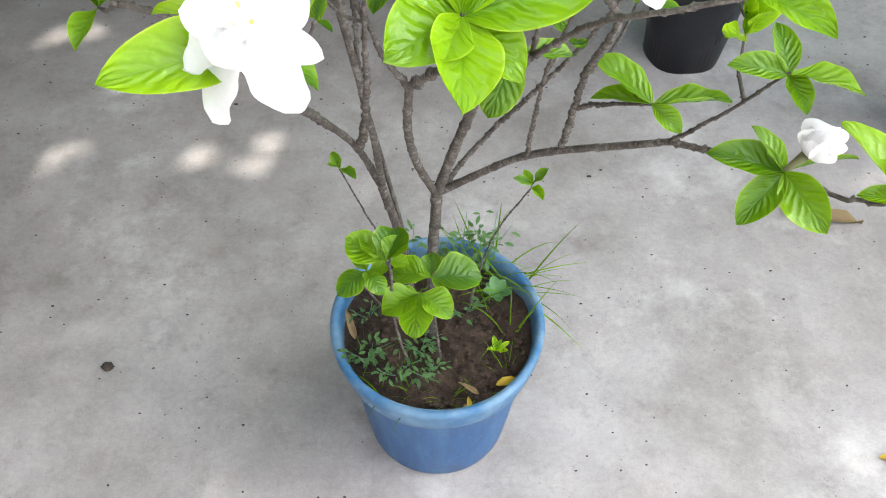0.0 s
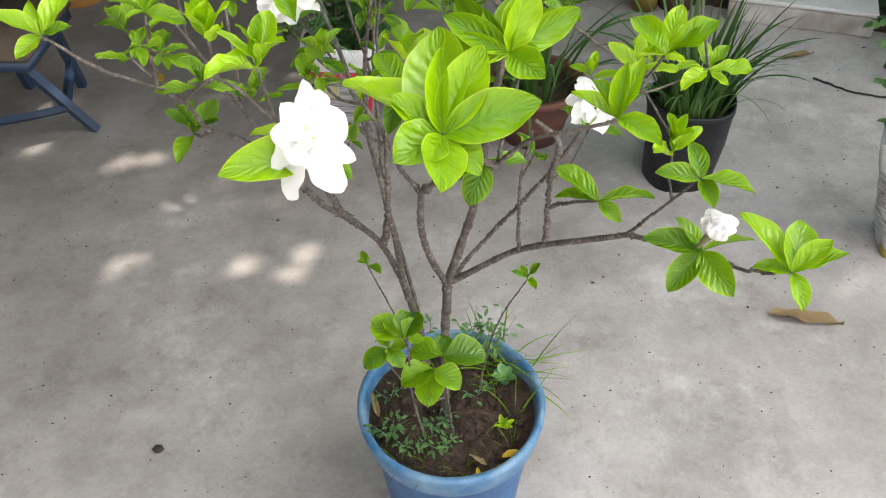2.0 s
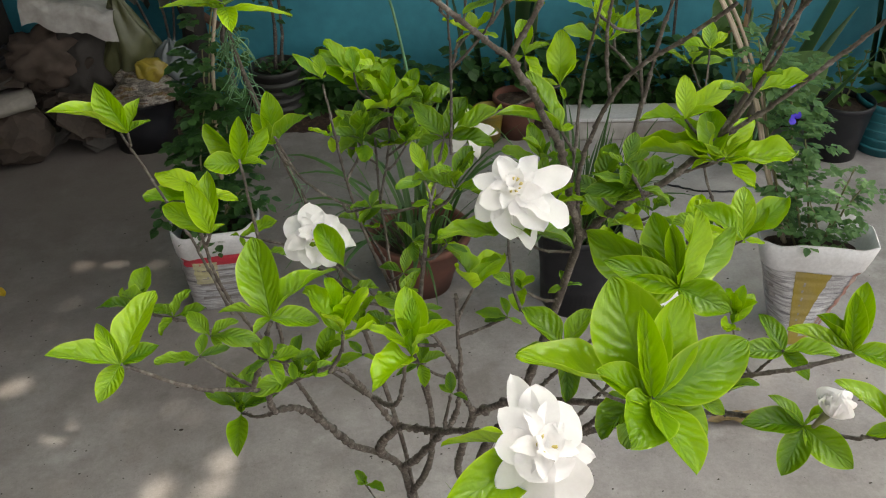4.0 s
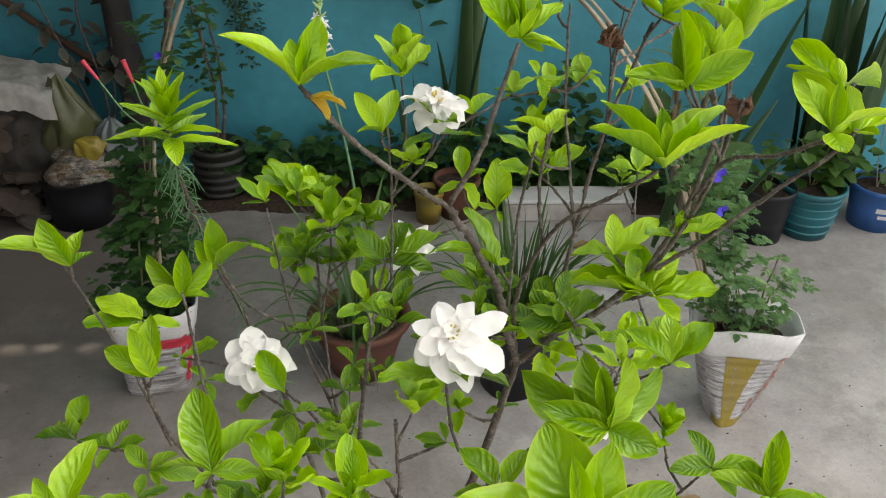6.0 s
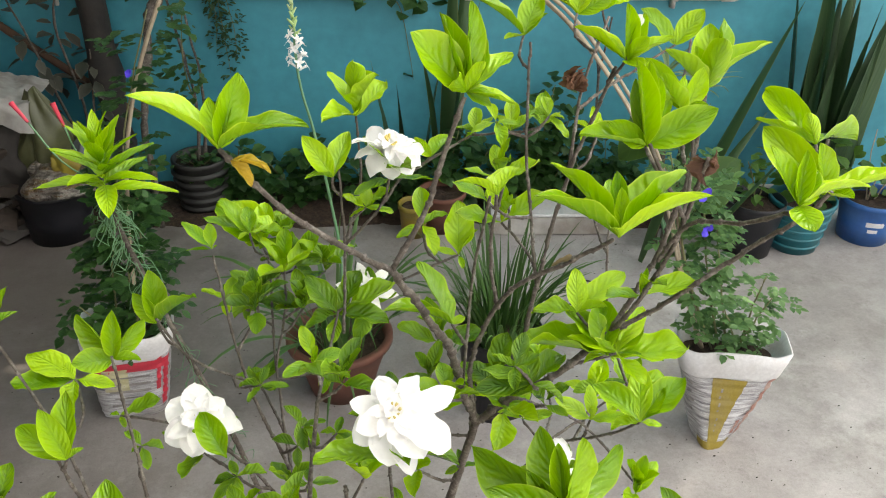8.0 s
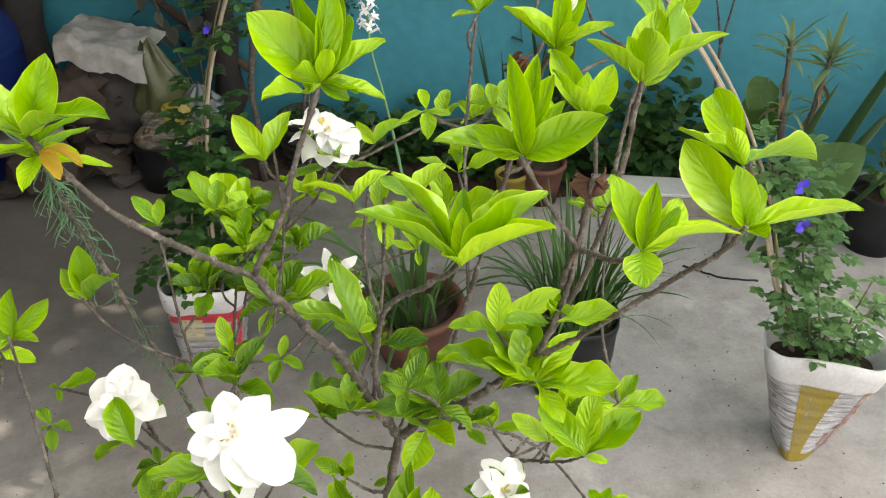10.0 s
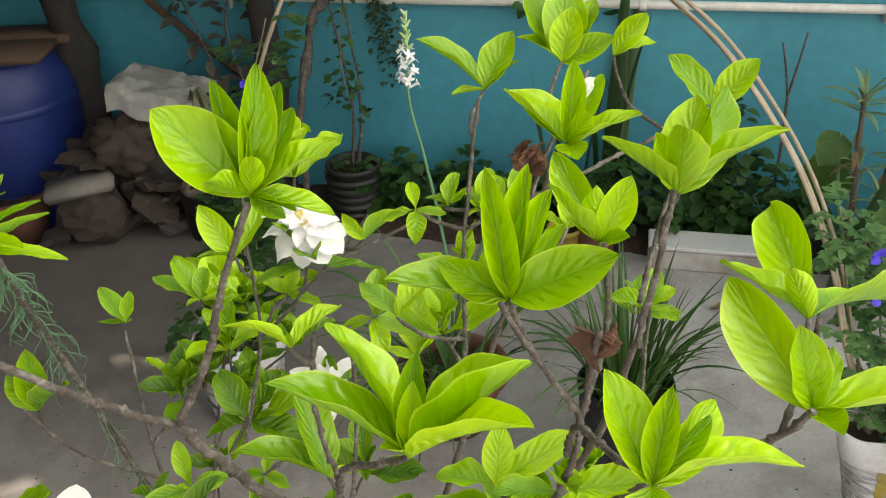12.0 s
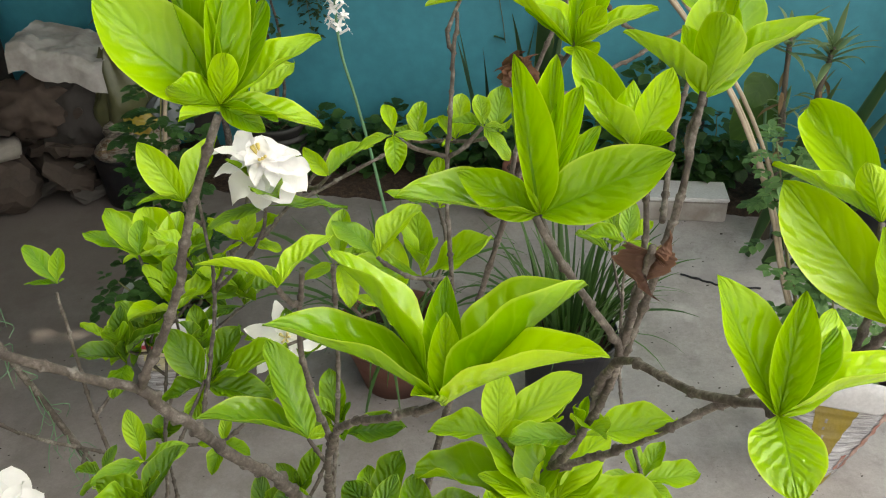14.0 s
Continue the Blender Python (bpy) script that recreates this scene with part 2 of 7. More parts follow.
TEAL_PLASTIC = worn("teal_plastic", (0.015, 0.16, 0.20), (0.03, 0.10, 0.12), 10, 70, 0.45, 0.15)
BLUE_PLASTIC = worn("bright_blue_plastic", (0.03, 0.13, 0.42), (0.06, 0.16, 0.36), 10, 70, 0.45, 0.15)
DRUM_BLUE = worn("drum_blue", (0.010, 0.028, 0.17), (0.008, 0.020, 0.10), 4, 40, 0.5, 0.15)


def woven_sack():
    m, n, l, b = material("white_woven_plastic")
    # crease shade is put into the colour: the low folds turn dark grey
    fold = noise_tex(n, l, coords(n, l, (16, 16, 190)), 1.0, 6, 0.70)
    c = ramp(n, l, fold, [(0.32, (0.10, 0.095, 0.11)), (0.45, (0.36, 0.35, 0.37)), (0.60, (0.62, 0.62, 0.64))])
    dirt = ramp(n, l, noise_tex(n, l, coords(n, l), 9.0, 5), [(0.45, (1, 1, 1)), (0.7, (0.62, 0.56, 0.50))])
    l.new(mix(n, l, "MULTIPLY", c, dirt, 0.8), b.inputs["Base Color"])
    b.inputs["Roughness"].default_value = 0.4
    bump(n, l, b, fold, 0.8, 0.006)
    return m


WHITE_SACK = woven_sack()
SACK_RIM = worn("white_folded_plastic", (0.70, 0.70, 0.72), (0.55, 0.53, 0.52), 9, 120, 0.5, 0.3)
PVC = worn("white_pvc", (0.66, 0.65, 0.62), (0.45, 0.43, 0.40), 6, 60, 0.4, 0.1)
WHITEWASH = worn("whitewashed_cement", (0.52, 0.50, 0.48), (0.26, 0.22, 0.19), 9, 70, 0.85, 0.5, amount=0.9)
STRAW = worn("split_bamboo", (0.38, 0.32, 0.24), (0.20, 0.155, 0.11), 30, 150, 0.6, 0.3)
BRICK_MAT = worn("old_brick", (0.062, 0.045, 0.036), (0.035, 0.031, 0.028), 12, 90, 0.9, 0.5)
YELLOW_PRINT = worn("yellow_print", (0.30, 0.22, 0.02), (0.26, 0.21, 0.12), 20, 160, 0.5, 0.4)
RED_PRINT = worn("red_print", (0.55, 0.03, 0.06), (0.35, 0.06, 0.07), 20, 160, 0.5, 0.4)
GREY_PRINT = worn("grey_print", (0.22, 0.20, 0.20), (0.4, 0.38, 0.36), 40, 160, 0.5, 0.4)
PEA_BLUE = worn("blue_petal", (0.06, 0.04, 0.62), (0.12, 0.06, 0.5), 20, 90, 0.6)
PINK = worn("pink_petal", (0.46, 0.016, 0.05), (0.52, 0.07, 0.10), 30, 90, 0.5)
STOOL_BLUE = worn("blue_painted_metal", (0.020, 0.042, 0.090), (0.02, 0.03, 0.05), 9, 60, 0.5, 0.2)


# ---- building helpers ----
def smooth(me):
    for p in me.polygons:
        p.use_smooth = True
    return me


def as_mesh(bm, name, mat, soft=True):
    me = bpy.data.meshes.new(name)
    bm.normal_update()
    bm.to_mesh(me)
    bm.free()
    for q in (mat if isinstance(mat, (list, tuple)) else (mat,)):
        me.materials.append(q)
    return smooth(me) if soft else me


def thing(name, at, label, category, group=""):
    ob = new(name)
    ob.matrix_basis = Matrix.Translation(at)
    return tagged(ob, label, category, group)


def part(name, data, mat, parent, label="", m=None, soft=True):
    """One mesh under a thing or a part; data is a bmesh or a ready mesh, in the parent's space."""
    me = as_mesh(data, name, mat, soft) if isinstance(data, bmesh.types.BMesh) else data
    ob = new(name, me)
    ob.parent = parent
    if m is not None:
        ob.matrix_basis = m
    return tagged(ob, label) if label else ob


def spline(points, steps=6):
    """Smooth points through the given ones."""
    p = [Vector(q) for q in points]
    p = [p[0] * 2 - p[1]] + p + [p[-1] * 2 - p[-2]]
    out = []
    for i in range(1, len(p) - 2):
        for k in range(steps):
            t = k / steps
            a, b, c, d = p[i - 1], p[i], p[i + 1], p[i + 2]
            out.append(0.5 * (2 * b + (c - a) * t + (2 * a - 5 * b + 4 * c - d) * t * t + (3 * b - a - 3 * c + d) * t ** 3))
    out.append(p[-2])
    return out


def tube(points, r0, r1, sides=8, steps=6, knobs=0.0, seed=0, bm=None, wobble=0.0):
    """A tapering round stem along a smooth line, with swollen nodes."""
    rng = random.Random(seed)
    bm = bm or bmesh.new()
    line = spline(points, steps)
    n = len(line)
    if wobble:
        line = [q + Vector((rng.uniform(-1, 1), rng.uniform(-1, 1), rng.uniform(-1, 1))) * wobble * (0 < i < n - 1) for i, q in enumerate(line)]
    rings, ref = [], Vector((0.3, 0.2, 1)).normalized()
    for i, q in enumerate(line):
        d = (line[min(i + 1, n - 1)] - line[max(i - 1, 0)]).normalized()
        side = d.cross(ref)
        if side.length < 0.1:
            side = d.cross(Vector((1, 0, 0)))
        side.normalize()
        up = side.cross(d)
        r = (r0 + (r1 - r0) * i / (n - 1)) * (1 + knobs * (1.5 if rng.random() < 0.18 else rng.random() * 0.5 - 0.2))
        rings.append([bm.verts.new(q + (side * math.cos(a) + up * math.sin(a)) * r) for a in (math.tau * k / sides for k in range(sides))])
    for a, b in zip(rings, rings[1:]):
        for k in range(sides):
            bm.faces.new((a[k], a[(k + 1) % sides], b[(k + 1) % sides], b[k]))
    bm.faces.new(list(reversed(rings[0])))
    bm.faces.new(rings[-1])
    return bm


def stem(points, r0, r1, sides=8, spacing=0.016, seed=0, bm=None):
    """A woody twig: slightly crooked, with swollen ringed nodes."""
    rng = random.Random(seed)
    bm = bm or bmesh.new()
    line = spline(points, 10)
    dist = [0.0]
    for p, q in zip(line, line[1:]):
        dist.append(dist[-1] + (q - p).length)
    total = dist[-1]
    marks, s = [], spacing * rng.uniform(0.3, 0.9)
    while s < total - 0.003:
        marks.append((s, rng.uniform(1.25, 1.6) if r0 < 0.0046 else rng.uniform(1.06, 1.16)))
        s += spacing * rng.uniform(0.65, 1.4)
    stops = [(0.0, 1.0), (total, 1.0)] + [(s + e, k if e == 0 else 1.0) for s, k in marks for e in (-0.0022, 0.0, 0.0016) if 0 < s + e < total]
    stops += [(s, rng.uniform(0.9, 1.02)) for s in (total * (i + 0.5) / max(2, int(total / 0.012)) for i in range(max(2, int(total / 0.012))))]
    stops.sort()
    rings, kink, j = [], Vector((0, 0, 0)), 0
    for s, k in stops:
        while j < len(dist) - 2 and dist[j + 1] < s:
            j += 1
        f = (s - dist[j]) / max(1e-9, dist[j + 1] - dist[j])
        q, d = line[j].lerp(line[j + 1], f), (line[j + 1] - line[j]).normalized()
        r = (r0 + (r1 - r0) * s / total)
        if k > 1.1:
            kink = Vector((rng.uniform(-1, 1), rng.uniform(-1, 1), rng.uniform(-1, 1))) * r * (0.35 if r0 < 0.0042 else 0.10)
        q = q + kink * (0 < s < total)
        side = d.cross(Vector((0.3, 0.2, 1)).normalized())
        side = d.cross(Vector((1, 0, 0))).normalized() if side.length < 0.1 else side.normalized()
        up = side.cross(d)
        rings.append([bm.verts.new(q + (side * math.cos(a) + up * math.sin(a)) * r * k * (1 + 0.06 * math.sin(2 * a + s * 300))) for a in (math.tau * i / sides for i in range(sides))])
    for p, q in zip(rings, rings[1:]):
        for i in range(sides):
            bm.faces.new((p[i], p[(i + 1) % sides], q[(i + 1) % sides], q[i]))
    bm.faces.new(list(reversed(rings[0])))
    bm.faces.new(rings[-1])
    return bm


def lathe(profile, sides=48, bm=None, wob=0.0, seed=0, mat=0):
    """A round vessel from (radius, height) pairs."""
    bm = bm or bmesh.new()
    rng = random.Random(seed)
    ph = rng.random() * 6
    rings = []
    for r, z in profile:
        ring = []
        for k in range(sides):
            a = math.tau * k / sides
            rr = r * (1 + wob * math.sin(2 * a + ph + z * 9) + wob * 0.6 * math.sin(5 * a + z * 25))
            ring.append(bm.verts.new((rr * math.cos(a), rr * math.sin(a), z)))
        rings.append(ring)
    for a, b in zip(rings, rings[1:]):
        for k in range(sides):
            f = bm.faces.new((a[k], a[(k + 1) % sides], b[(k + 1) % sides], b[k]))
            f.material_index = mat
    return bm


def box(bm, lo, hi, bevel=0.0):
    r = bmesh.ops.create_cube(bm, size=1)
    c, s = (Vector(lo) + Vector(hi)) / 2, Vector(hi) - Vector(lo)
    for v in r["verts"]:
        v.co = Vector((v.co.x * s.x, v.co.y * s.y, v.co.z * s.z)) + c
    if bevel:
        bmesh.ops.bevel(bm, geom=list({e for v in r["verts"] for e in v.link_edges}), offset=bevel, segments=2, affect="EDGES")
    return bm


def blade(bm, seed=0, width=0.46, fold=0.18, arch=0.18, ripple=0.02, rows=9, point=0.75, m=None, cols=(-1, -0.5, 0, 0.5, 1), cup=1.3, curl=0.0, taper=0.68, stalk=0.0, tip=0.0):
    """A leaf of unit length along y, upper side up."""
    rng = random.Random(seed)
    uv = bm.loops.layers.uv.verify()
    grid, ph, tw = [], rng.random() * 6.28, rng.uniform(-0.12, 0.12)
    for i in range(rows + 1):
        t = i / rows
        u = min(1, t ** point * 0.985 + 0.015)
        w = width * 0.5 * max(0.05 if t < 0.5 else 0.02, math.sin(math.pi * u) ** (taper + max(0.0, 0.5 - u) * stalk + max(0.0, u - 0.5) * tip))
        row = []
        for c in cols:
            x = c * w
            z = abs(c) ** cup * w * fold * 2.2 - max(0, abs(c) - 0.6) * w * curl - arch * (t ** 2) + arch * 0.35 * t
            z += (ripple * math.sin(t * 17 + ph + c) + ripple * 1.2 * math.sin(t * 8 + ph * 2 + c * 2)) * abs(c) * min(1, 5 * t)
            x += tw * t * t * 0.3
            q = Vector((x, t * (1 - arch * 0.25), z))
            row.append((bm.verts.new(m @ q if m is not None else q), (c * 0.5 + 0.5, t)))
        grid.append(row)
    for a, b in zip(grid, grid[1:]):
        for k in range(len(cols) - 1):
            quad = (a[k], a[k + 1], b[k + 1], b[k])
            f = bm.faces.new([q[0] for q in quad])
            f.smooth = True
            for lp, q in zip(f.loops, quad):
                lp[uv].uv = q[1]
    return bm


def leaf_mesh(name, mat, **kw):
    return as_mesh(blade(bmesh.new(), **kw), name, mat)


def leaf_pose(base, tip, axis, width=1.0, roll=0.0):
    """Where a unit leaf goes that runs from base to tip in a whorl about axis."""
    base, tip, axis = Vector(base), Vector(tip), Vector(axis).normalized()
    d = tip - base
    length = d.length
    d.normalize()
    ct = d.dot(axis)
    r = d - axis * ct
    if r.length < 0.05:
        r = Vector((0.3, -1, 0)) - axis * axis.dot(Vector((0.3, -1, 0)))
    r.normalize()
    st = math.sqrt(max(0, 1 - ct * ct))
    nrm = (axis * st - r * ct)
    nrm = (nrm - d * nrm.dot(d)).normalized()
    side = d.cross(nrm)
    m = Matrix((side, d, nrm)).transposed().to_4x4()
    m.translation = base
    return m @ pose(0, 0, 0, 0, roll, 0) @ Matrix.Diagonal((length * width, length, length, 1))


# ---- structure ----
WALL_E, WALL_N = Vector((0.963, -0.2697, 0)), Vector((-0.2697, -0.963, 0))     # along the wall, towards the yard
WALL_0 = Vector((1.2, 3.05, 0))


def by_wall(u, out, z=0.0):
    """A place u metres along the wall and so far out from it."""
    return WALL_0 + WALL_E * u + WALL_N * out + Vector((0, 0, z))


WALL_TURN = math.degrees(math.atan2(-0.2697, 0.963))

bm = bmesh.new()
bmesh.ops.create_grid(bm, x_segments=60, y_segments=60, size=30)
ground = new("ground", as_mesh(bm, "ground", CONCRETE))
tagged(ground, "grey stained concrete yard floor with pale scuffs", "floor", kind="structure")

bm = box(bmesh.new(), (-8, 0, -0.2), (8, 0.2, 2.6), 0.01)
wall = new("wall_north", as_mesh(bm, "wall_north", TEAL_WALL, False))
wall.matrix_basis = Matrix.Translation(WALL_0) @ pose(0, 0, 0, 0, 0, WALL_TURN)
tagged(wall, "teal painted plaster yard wall with faded patches", "wall", kind="structure")

# added wall out of view: blocks the sky on the left to dim that side
bm = box(bmesh.new(), (-2.35, -5.0, -0.2), (-2.15, 4.1, 5.0), 0.01)
shade_wall = new("wall_west", as_mesh(bm, "wall_west", worn("grey_plaster", (0.13, 0.12, 0.11), (0.09, 0.085, 0.08), 2, 25, 0.9, 0.3), False))
tagged(shade_wall, "plain dark grey plaster wall, added unseen to dim the left side", "wall", kind="structure")


# ---- the blue pot ----
POT = Vector((0.068, 0.771, 0.0))


def blue_pot():
    ob = thing("plant_pot", POT, "round scuffed blue plastic plant pot full of dark soil", "plant pot")
    body = lathe([(0.0, 0.004), (0.108, 0.004), (0.115, 0.0), (0.119, 0.012), (0.127, 0.09), (0.136, 0.18), (0.144, 0.252), (0.146, 0.258),
                  (0.139, 0.25), (0.130, 0.16), (0.120, 0.05)], 64, wob=0.004, seed=3)
    part("body", body, BLUE_POT, ob)
    rim = lathe([(0.1435, 0.240), (0.153, 0.244), (0.1575, 0.262), (0.162, 0.290), (0.1625, 0.297), (0.158, 0.302), (0.151, 0.300), (0.147, 0.288), (0.142, 0.250), (0.1435, 0.240)], 72, wob=0.004, seed=3)
    part("rim", rim, BLUE_RIM, ob, "thick scuffed paler blue rolled rim")
    bm = bmesh.new()
    rings, rng = [], random.Random(5)
    for i in range(15):
        r = 0.1455 * i / 14
        ring = []
        for k in range(48):
            a = math.tau * k / 48
            p = Vector((r * math.cos(a), r * math.sin(a), 0))
            z = 0.276 + 0.014 * noise.noise(p * 18) + 0.010 * noise.noise(p * 55) + 0.006 * abs(noise.noise(p * 130)) - 0.010 * (i / 14) ** 3
            ring.append(bm.verts.new((p.x, p.y, z)))
        rings.append(ring)
    for a, b in zip(rings, rings[1:]):
        for k in range(48):
            bm.faces.new((a[k], a[(k + 1) % 48], b[(k + 1) % 48], b[k]))
    bmesh.ops.remove_doubles(bm, verts=bm.verts[:], dist=1e-5)
    part("soil", bm, SOIL, ob, "dark brown crumbly soil")
    bm = bmesh.new()
    for _ in range(700):
        a, r = rng.uniform(0, math.tau), 0.136 * math.sqrt(rng.random())
        s = rng.uniform(0.0012, 0.0034) * (2.0 if rng.random() < 0.10 else 1)
        q = bmesh.ops.create_icosphere(bm, subdivisions=1, radius=s)
        c = Vector((r * math.cos(a), r * math.sin(a), 0))
        c.z = 0.277 + 0.014 * noise.noise(c * 18) + s * 0.3
        for v in q["verts"]:
            v.co = Vector((v.co.x * rng.uniform(0.5, 1.5), v.co.y * rng.uniform(0.5, 1.5), v.co.z * rng.uniform(0.3, 0.9))) + c
    tagged(part("soil_crumb", bm, SOIL, ob, "loose soil crumbs"), kind="stuff")
    return ob


blue_pot()

# ---- the gardenia ----
shrub = thing("gardenia_shrub", (POT.x, POT.y, 0.255), "gardenia shrub with glossy yellow-green leaves and white flowers", "shrub")
ORIGIN = Vector((POT.x, POT.y, 0.255))
LEAVES = []          # (matrix, kind)
KINDS = {}
for key, mat, count in (("y", YOUNG, 10), ("m", MATURE, 10), ("p", YELLOW_LEAF, 2), ("r", MATURE, 5)):
    KINDS[key] = [leaf_mesh("leaf", mat, seed=11 * i + 3, width=(0.60 if key == "r" else 0.42) + 0.035 * (i % 4), fold=(0.10, 0.36, 0.22, 0.48, 0.05)[i % 5], cup=(1.8, 1.25, 2.2, 1.5, 2.0)[i % 5],
                            curl=(0.0, 0.3, 0.0, 0.5, 0.3)[i % 5], arch=(0.10, 0.24, -0.08, 0.16, 0.30)[i % 5], ripple=0.012 + 0.009 * (i % 4), point=1.0 + 0.07 * (i % 3),
                            taper=0.54 + 0.06 * (i % 3), stalk=2.0, rows=14, cols=(-1, -0.85, -0.5, 0, 0.5, 0.85, 1)) for i in range(count)]
leaf_rng = random.Random(21)
BRANCHES, SHOOTS, WOOD = [], [], []          # parts, feet of leaf clusters, points along the stems


def add_leaf(base, tip, axis, kind="y", width=1.0, roll=None):
    roll = leaf_rng.uniform(-14, 14) if roll is None else roll
    LEAVES.append((leaf_pose(Vector(base) - ORIGIN, Vector(tip) - ORIGIN, axis, width, roll), leaf_rng.choice(KINDS[kind])))


def whorl(base, axis, tips, kind="y", width=1.0):
    """A leaf cluster whose leaf tips are known, in centimetres from its base."""
    base = Vector(base)
    SHOOTS.append(base)
    for t in tips:
        add_leaf(base, base + Vector(t[:3]) * 0.0105, axis, t[4] if len(t) > 4 else kind, t[3] if len(t) > 3 else width)


def rosette(base, axis, size, n=6, seed=0, kind="y", spread=75, inner=True, width=1.0):
    """A leaf cluster in crossed pairs: wide open below, closing towards its tip."""
    rng = random.Random(seed)
    base, axis = Vector(base), Vector(axis).normalized()
    SHOOTS.append(base)
    e1 = axis.cross(Vector((0.2, 1, 0.1))).normalized()
    e2 = axis.cross(e1)
    turn = rng.uniform(0, math.tau)
    for i in range(n):
        pair, half = divmod(i, 2)
        a = turn + pair * math.pi / 2 * 1.04 + half * math.pi + rng.uniform(-0.3, 0.3)
        th = radians(spread - 24 * pair + rng.uniform(-12, 12))
        length = size * (1.0 - 0.13 * pair) * rng.uniform(0.85, 1.12)
        d = (e1 * math.cos(a) + e2 * math.sin(a)) * math.sin(th) + axis * math.cos(th)
        b0 = base + axis * (0.006 * pair)
        add_leaf(b0, b0 + d * length, axis, kind, width * rng.uniform(0.85, 1.08))
    if inner:
        for k in range(2):
            a = turn + k * math.pi + 0.6
            d = (e1 * math.cos(a) + e2 * math.sin(a)) * 0.22 + axis
            add_leaf(base, base + d.normalized() * size * rng.uniform(0.45, 0.65), axis, kind, 0.62)

SHAPES = {"f": (0.08, 1.9), "n": (0.26, 1.6), "d": (0.50, 1.5), "c": (0.34, 2.0)}          # flat, normal, deep and cupped blades: fold, cup
SPRAY_LEAVES = {}


def spray(base, axis, leaves, kind="y"):
    """A leaf cluster, leaf by leaf: tip in centimetres from the base, width, roll, blade shape, arch and, at times, the leaf's age."""
    base = Vector(base)
    SHOOTS.append(base)
    for k, (x, y, z, width, roll, shape, arch, *age) in enumerate(leaves):
        age = age[0] if age else kind
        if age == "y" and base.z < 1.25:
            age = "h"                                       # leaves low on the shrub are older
        key = (age, shape, round(arch / 0.07), k % 3)
        if key not in SPRAY_LEAVES:
            fold, cup = SHAPES[shape]
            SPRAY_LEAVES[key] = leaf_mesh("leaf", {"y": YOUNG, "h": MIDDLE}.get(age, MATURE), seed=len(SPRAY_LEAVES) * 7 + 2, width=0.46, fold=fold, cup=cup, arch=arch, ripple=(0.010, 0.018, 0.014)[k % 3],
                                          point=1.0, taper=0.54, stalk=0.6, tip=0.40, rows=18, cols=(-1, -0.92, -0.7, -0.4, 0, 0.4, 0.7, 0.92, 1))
        LEAVES.append((leaf_pose(base - ORIGIN, base + Vector((x, y, z)) * 0.01 - ORIGIN, axis, width, roll), SPRAY_LEAVES[key]))


def branch(pts, r0, r1, mat=None, knobs=0.28, seed=None):
    seed = len(BRANCHES) if seed is None else seed
    WOOD.extend(spline(pts, 8))
    low, top = pts[0][2], pts[-1][2]
    f0, f1 = (0.70 if z < 0.9 else 0.59 if z < 1.05 else 0.46 for z in (low, top))
    r0, r1 = max(r0 * f0, 0.0014), max(r1 * f1, 0.0011)
    bm = stem([Vector(p) - ORIGIN for p in pts], r0, r1, 9 if r0 > 0.003 else 7, 0.050 if r0 > 0.004 else 0.015, seed)
    BRANCHES.append(part("trunk" if r0 > 0.007 else "branch", bm, mat or BARK, shrub))


# stems from the soil
J0 = (0.068, 0.741, 0.613)
branch([(0.058, 0.770, 0.24), (0.062, 0.742, 0.45), J0], 0.0115, 0.0100)
branch([(0.035, 0.800, 0.24), (0.016, 0.806, 0.44), (-0.002, 0.790, 0.57)], 0.0100, 0.0085)
branch([(-0.002, 0.790, 0.57), (-0.018, 0.735, 0.69), (-0.042, 0.705, 0.755), (-0.080, 0.676, 0.815)], 0.0072, 0.0052)
branch([(-0.080, 0.676, 0.815), (-0.104, 0.628, 0.905), (-0.126, 0.580, 0.981), (-0.144, 0.543, 1.018)], 0.0050, 0.0040)
branch([(-0.042, 0.705, 0.755), (-0.052, 0.650, 0.83), (-0.050, 0.595, 0.905), (-0.045, 0.560, 0.955)], 0.0056, 0.0046)
branch([(-0.002, 0.790, 0.57), (0.006, 0.700, 0.72), (0.004, 0.640, 0.86), (-0.006, 0.630, 1.00), (0.010, 0.640, 1.12)], 0.0070, 0.0040)
branch([(-0.018, 0.735, 0.69), (0.004, 0.650, 0.82), (0.018, 0.580, 0.95), (0.022, 0.600, 1.06)], 0.0055, 0.0035)
branch([J0, (0.048, 0.715, 0.69), (0.042, 0.665, 0.79), (0.047, 0.635, 0.87)], 0.0072, 0.0062)
branch([(0.047, 0.635, 0.87), (0.078, 0.580, 0.935), (0.115, 0.500, 1.00), (0.128, 0.440, 1.06)], 0.0062, 0.0055)
branch([(0.047, 0.635, 0.87), (0.030, 0.600, 0.93), (0.012, 0.580, 1.00), (-0.02, 0.56, 1.08)], 0.0040, 0.0025)
branch([J0, (0.090, 0.735, 0.70), (0.108, 0.680, 0.82), (0.122, 0.640, 0.95), (0.140, 0.612, 1.088)], 0.0095, 0.0078)
branch([J0, (0.110, 0.740, 0.645), (0.166, 0.705, 0.716), (0.225, 0.668, 0.765), (0.286, 0.625, 0.817)], 0.0072, 0.0052)
branch([(0.286, 0.625, 0.817), (0.325, 0.580, 0.845), (0.345, 0.515, 0.890), (0.372, 0.470, 0.912), (0.404, 0.455, 0.925)], 0.0048, 0.0028)
branch([J0, (0.125, 0.790, 0.66), (0.175, 0.770, 0.75), (0.215, 0.720, 0.86), (0.25, 0.70, 0.95)], 0.0050, 0.0030)
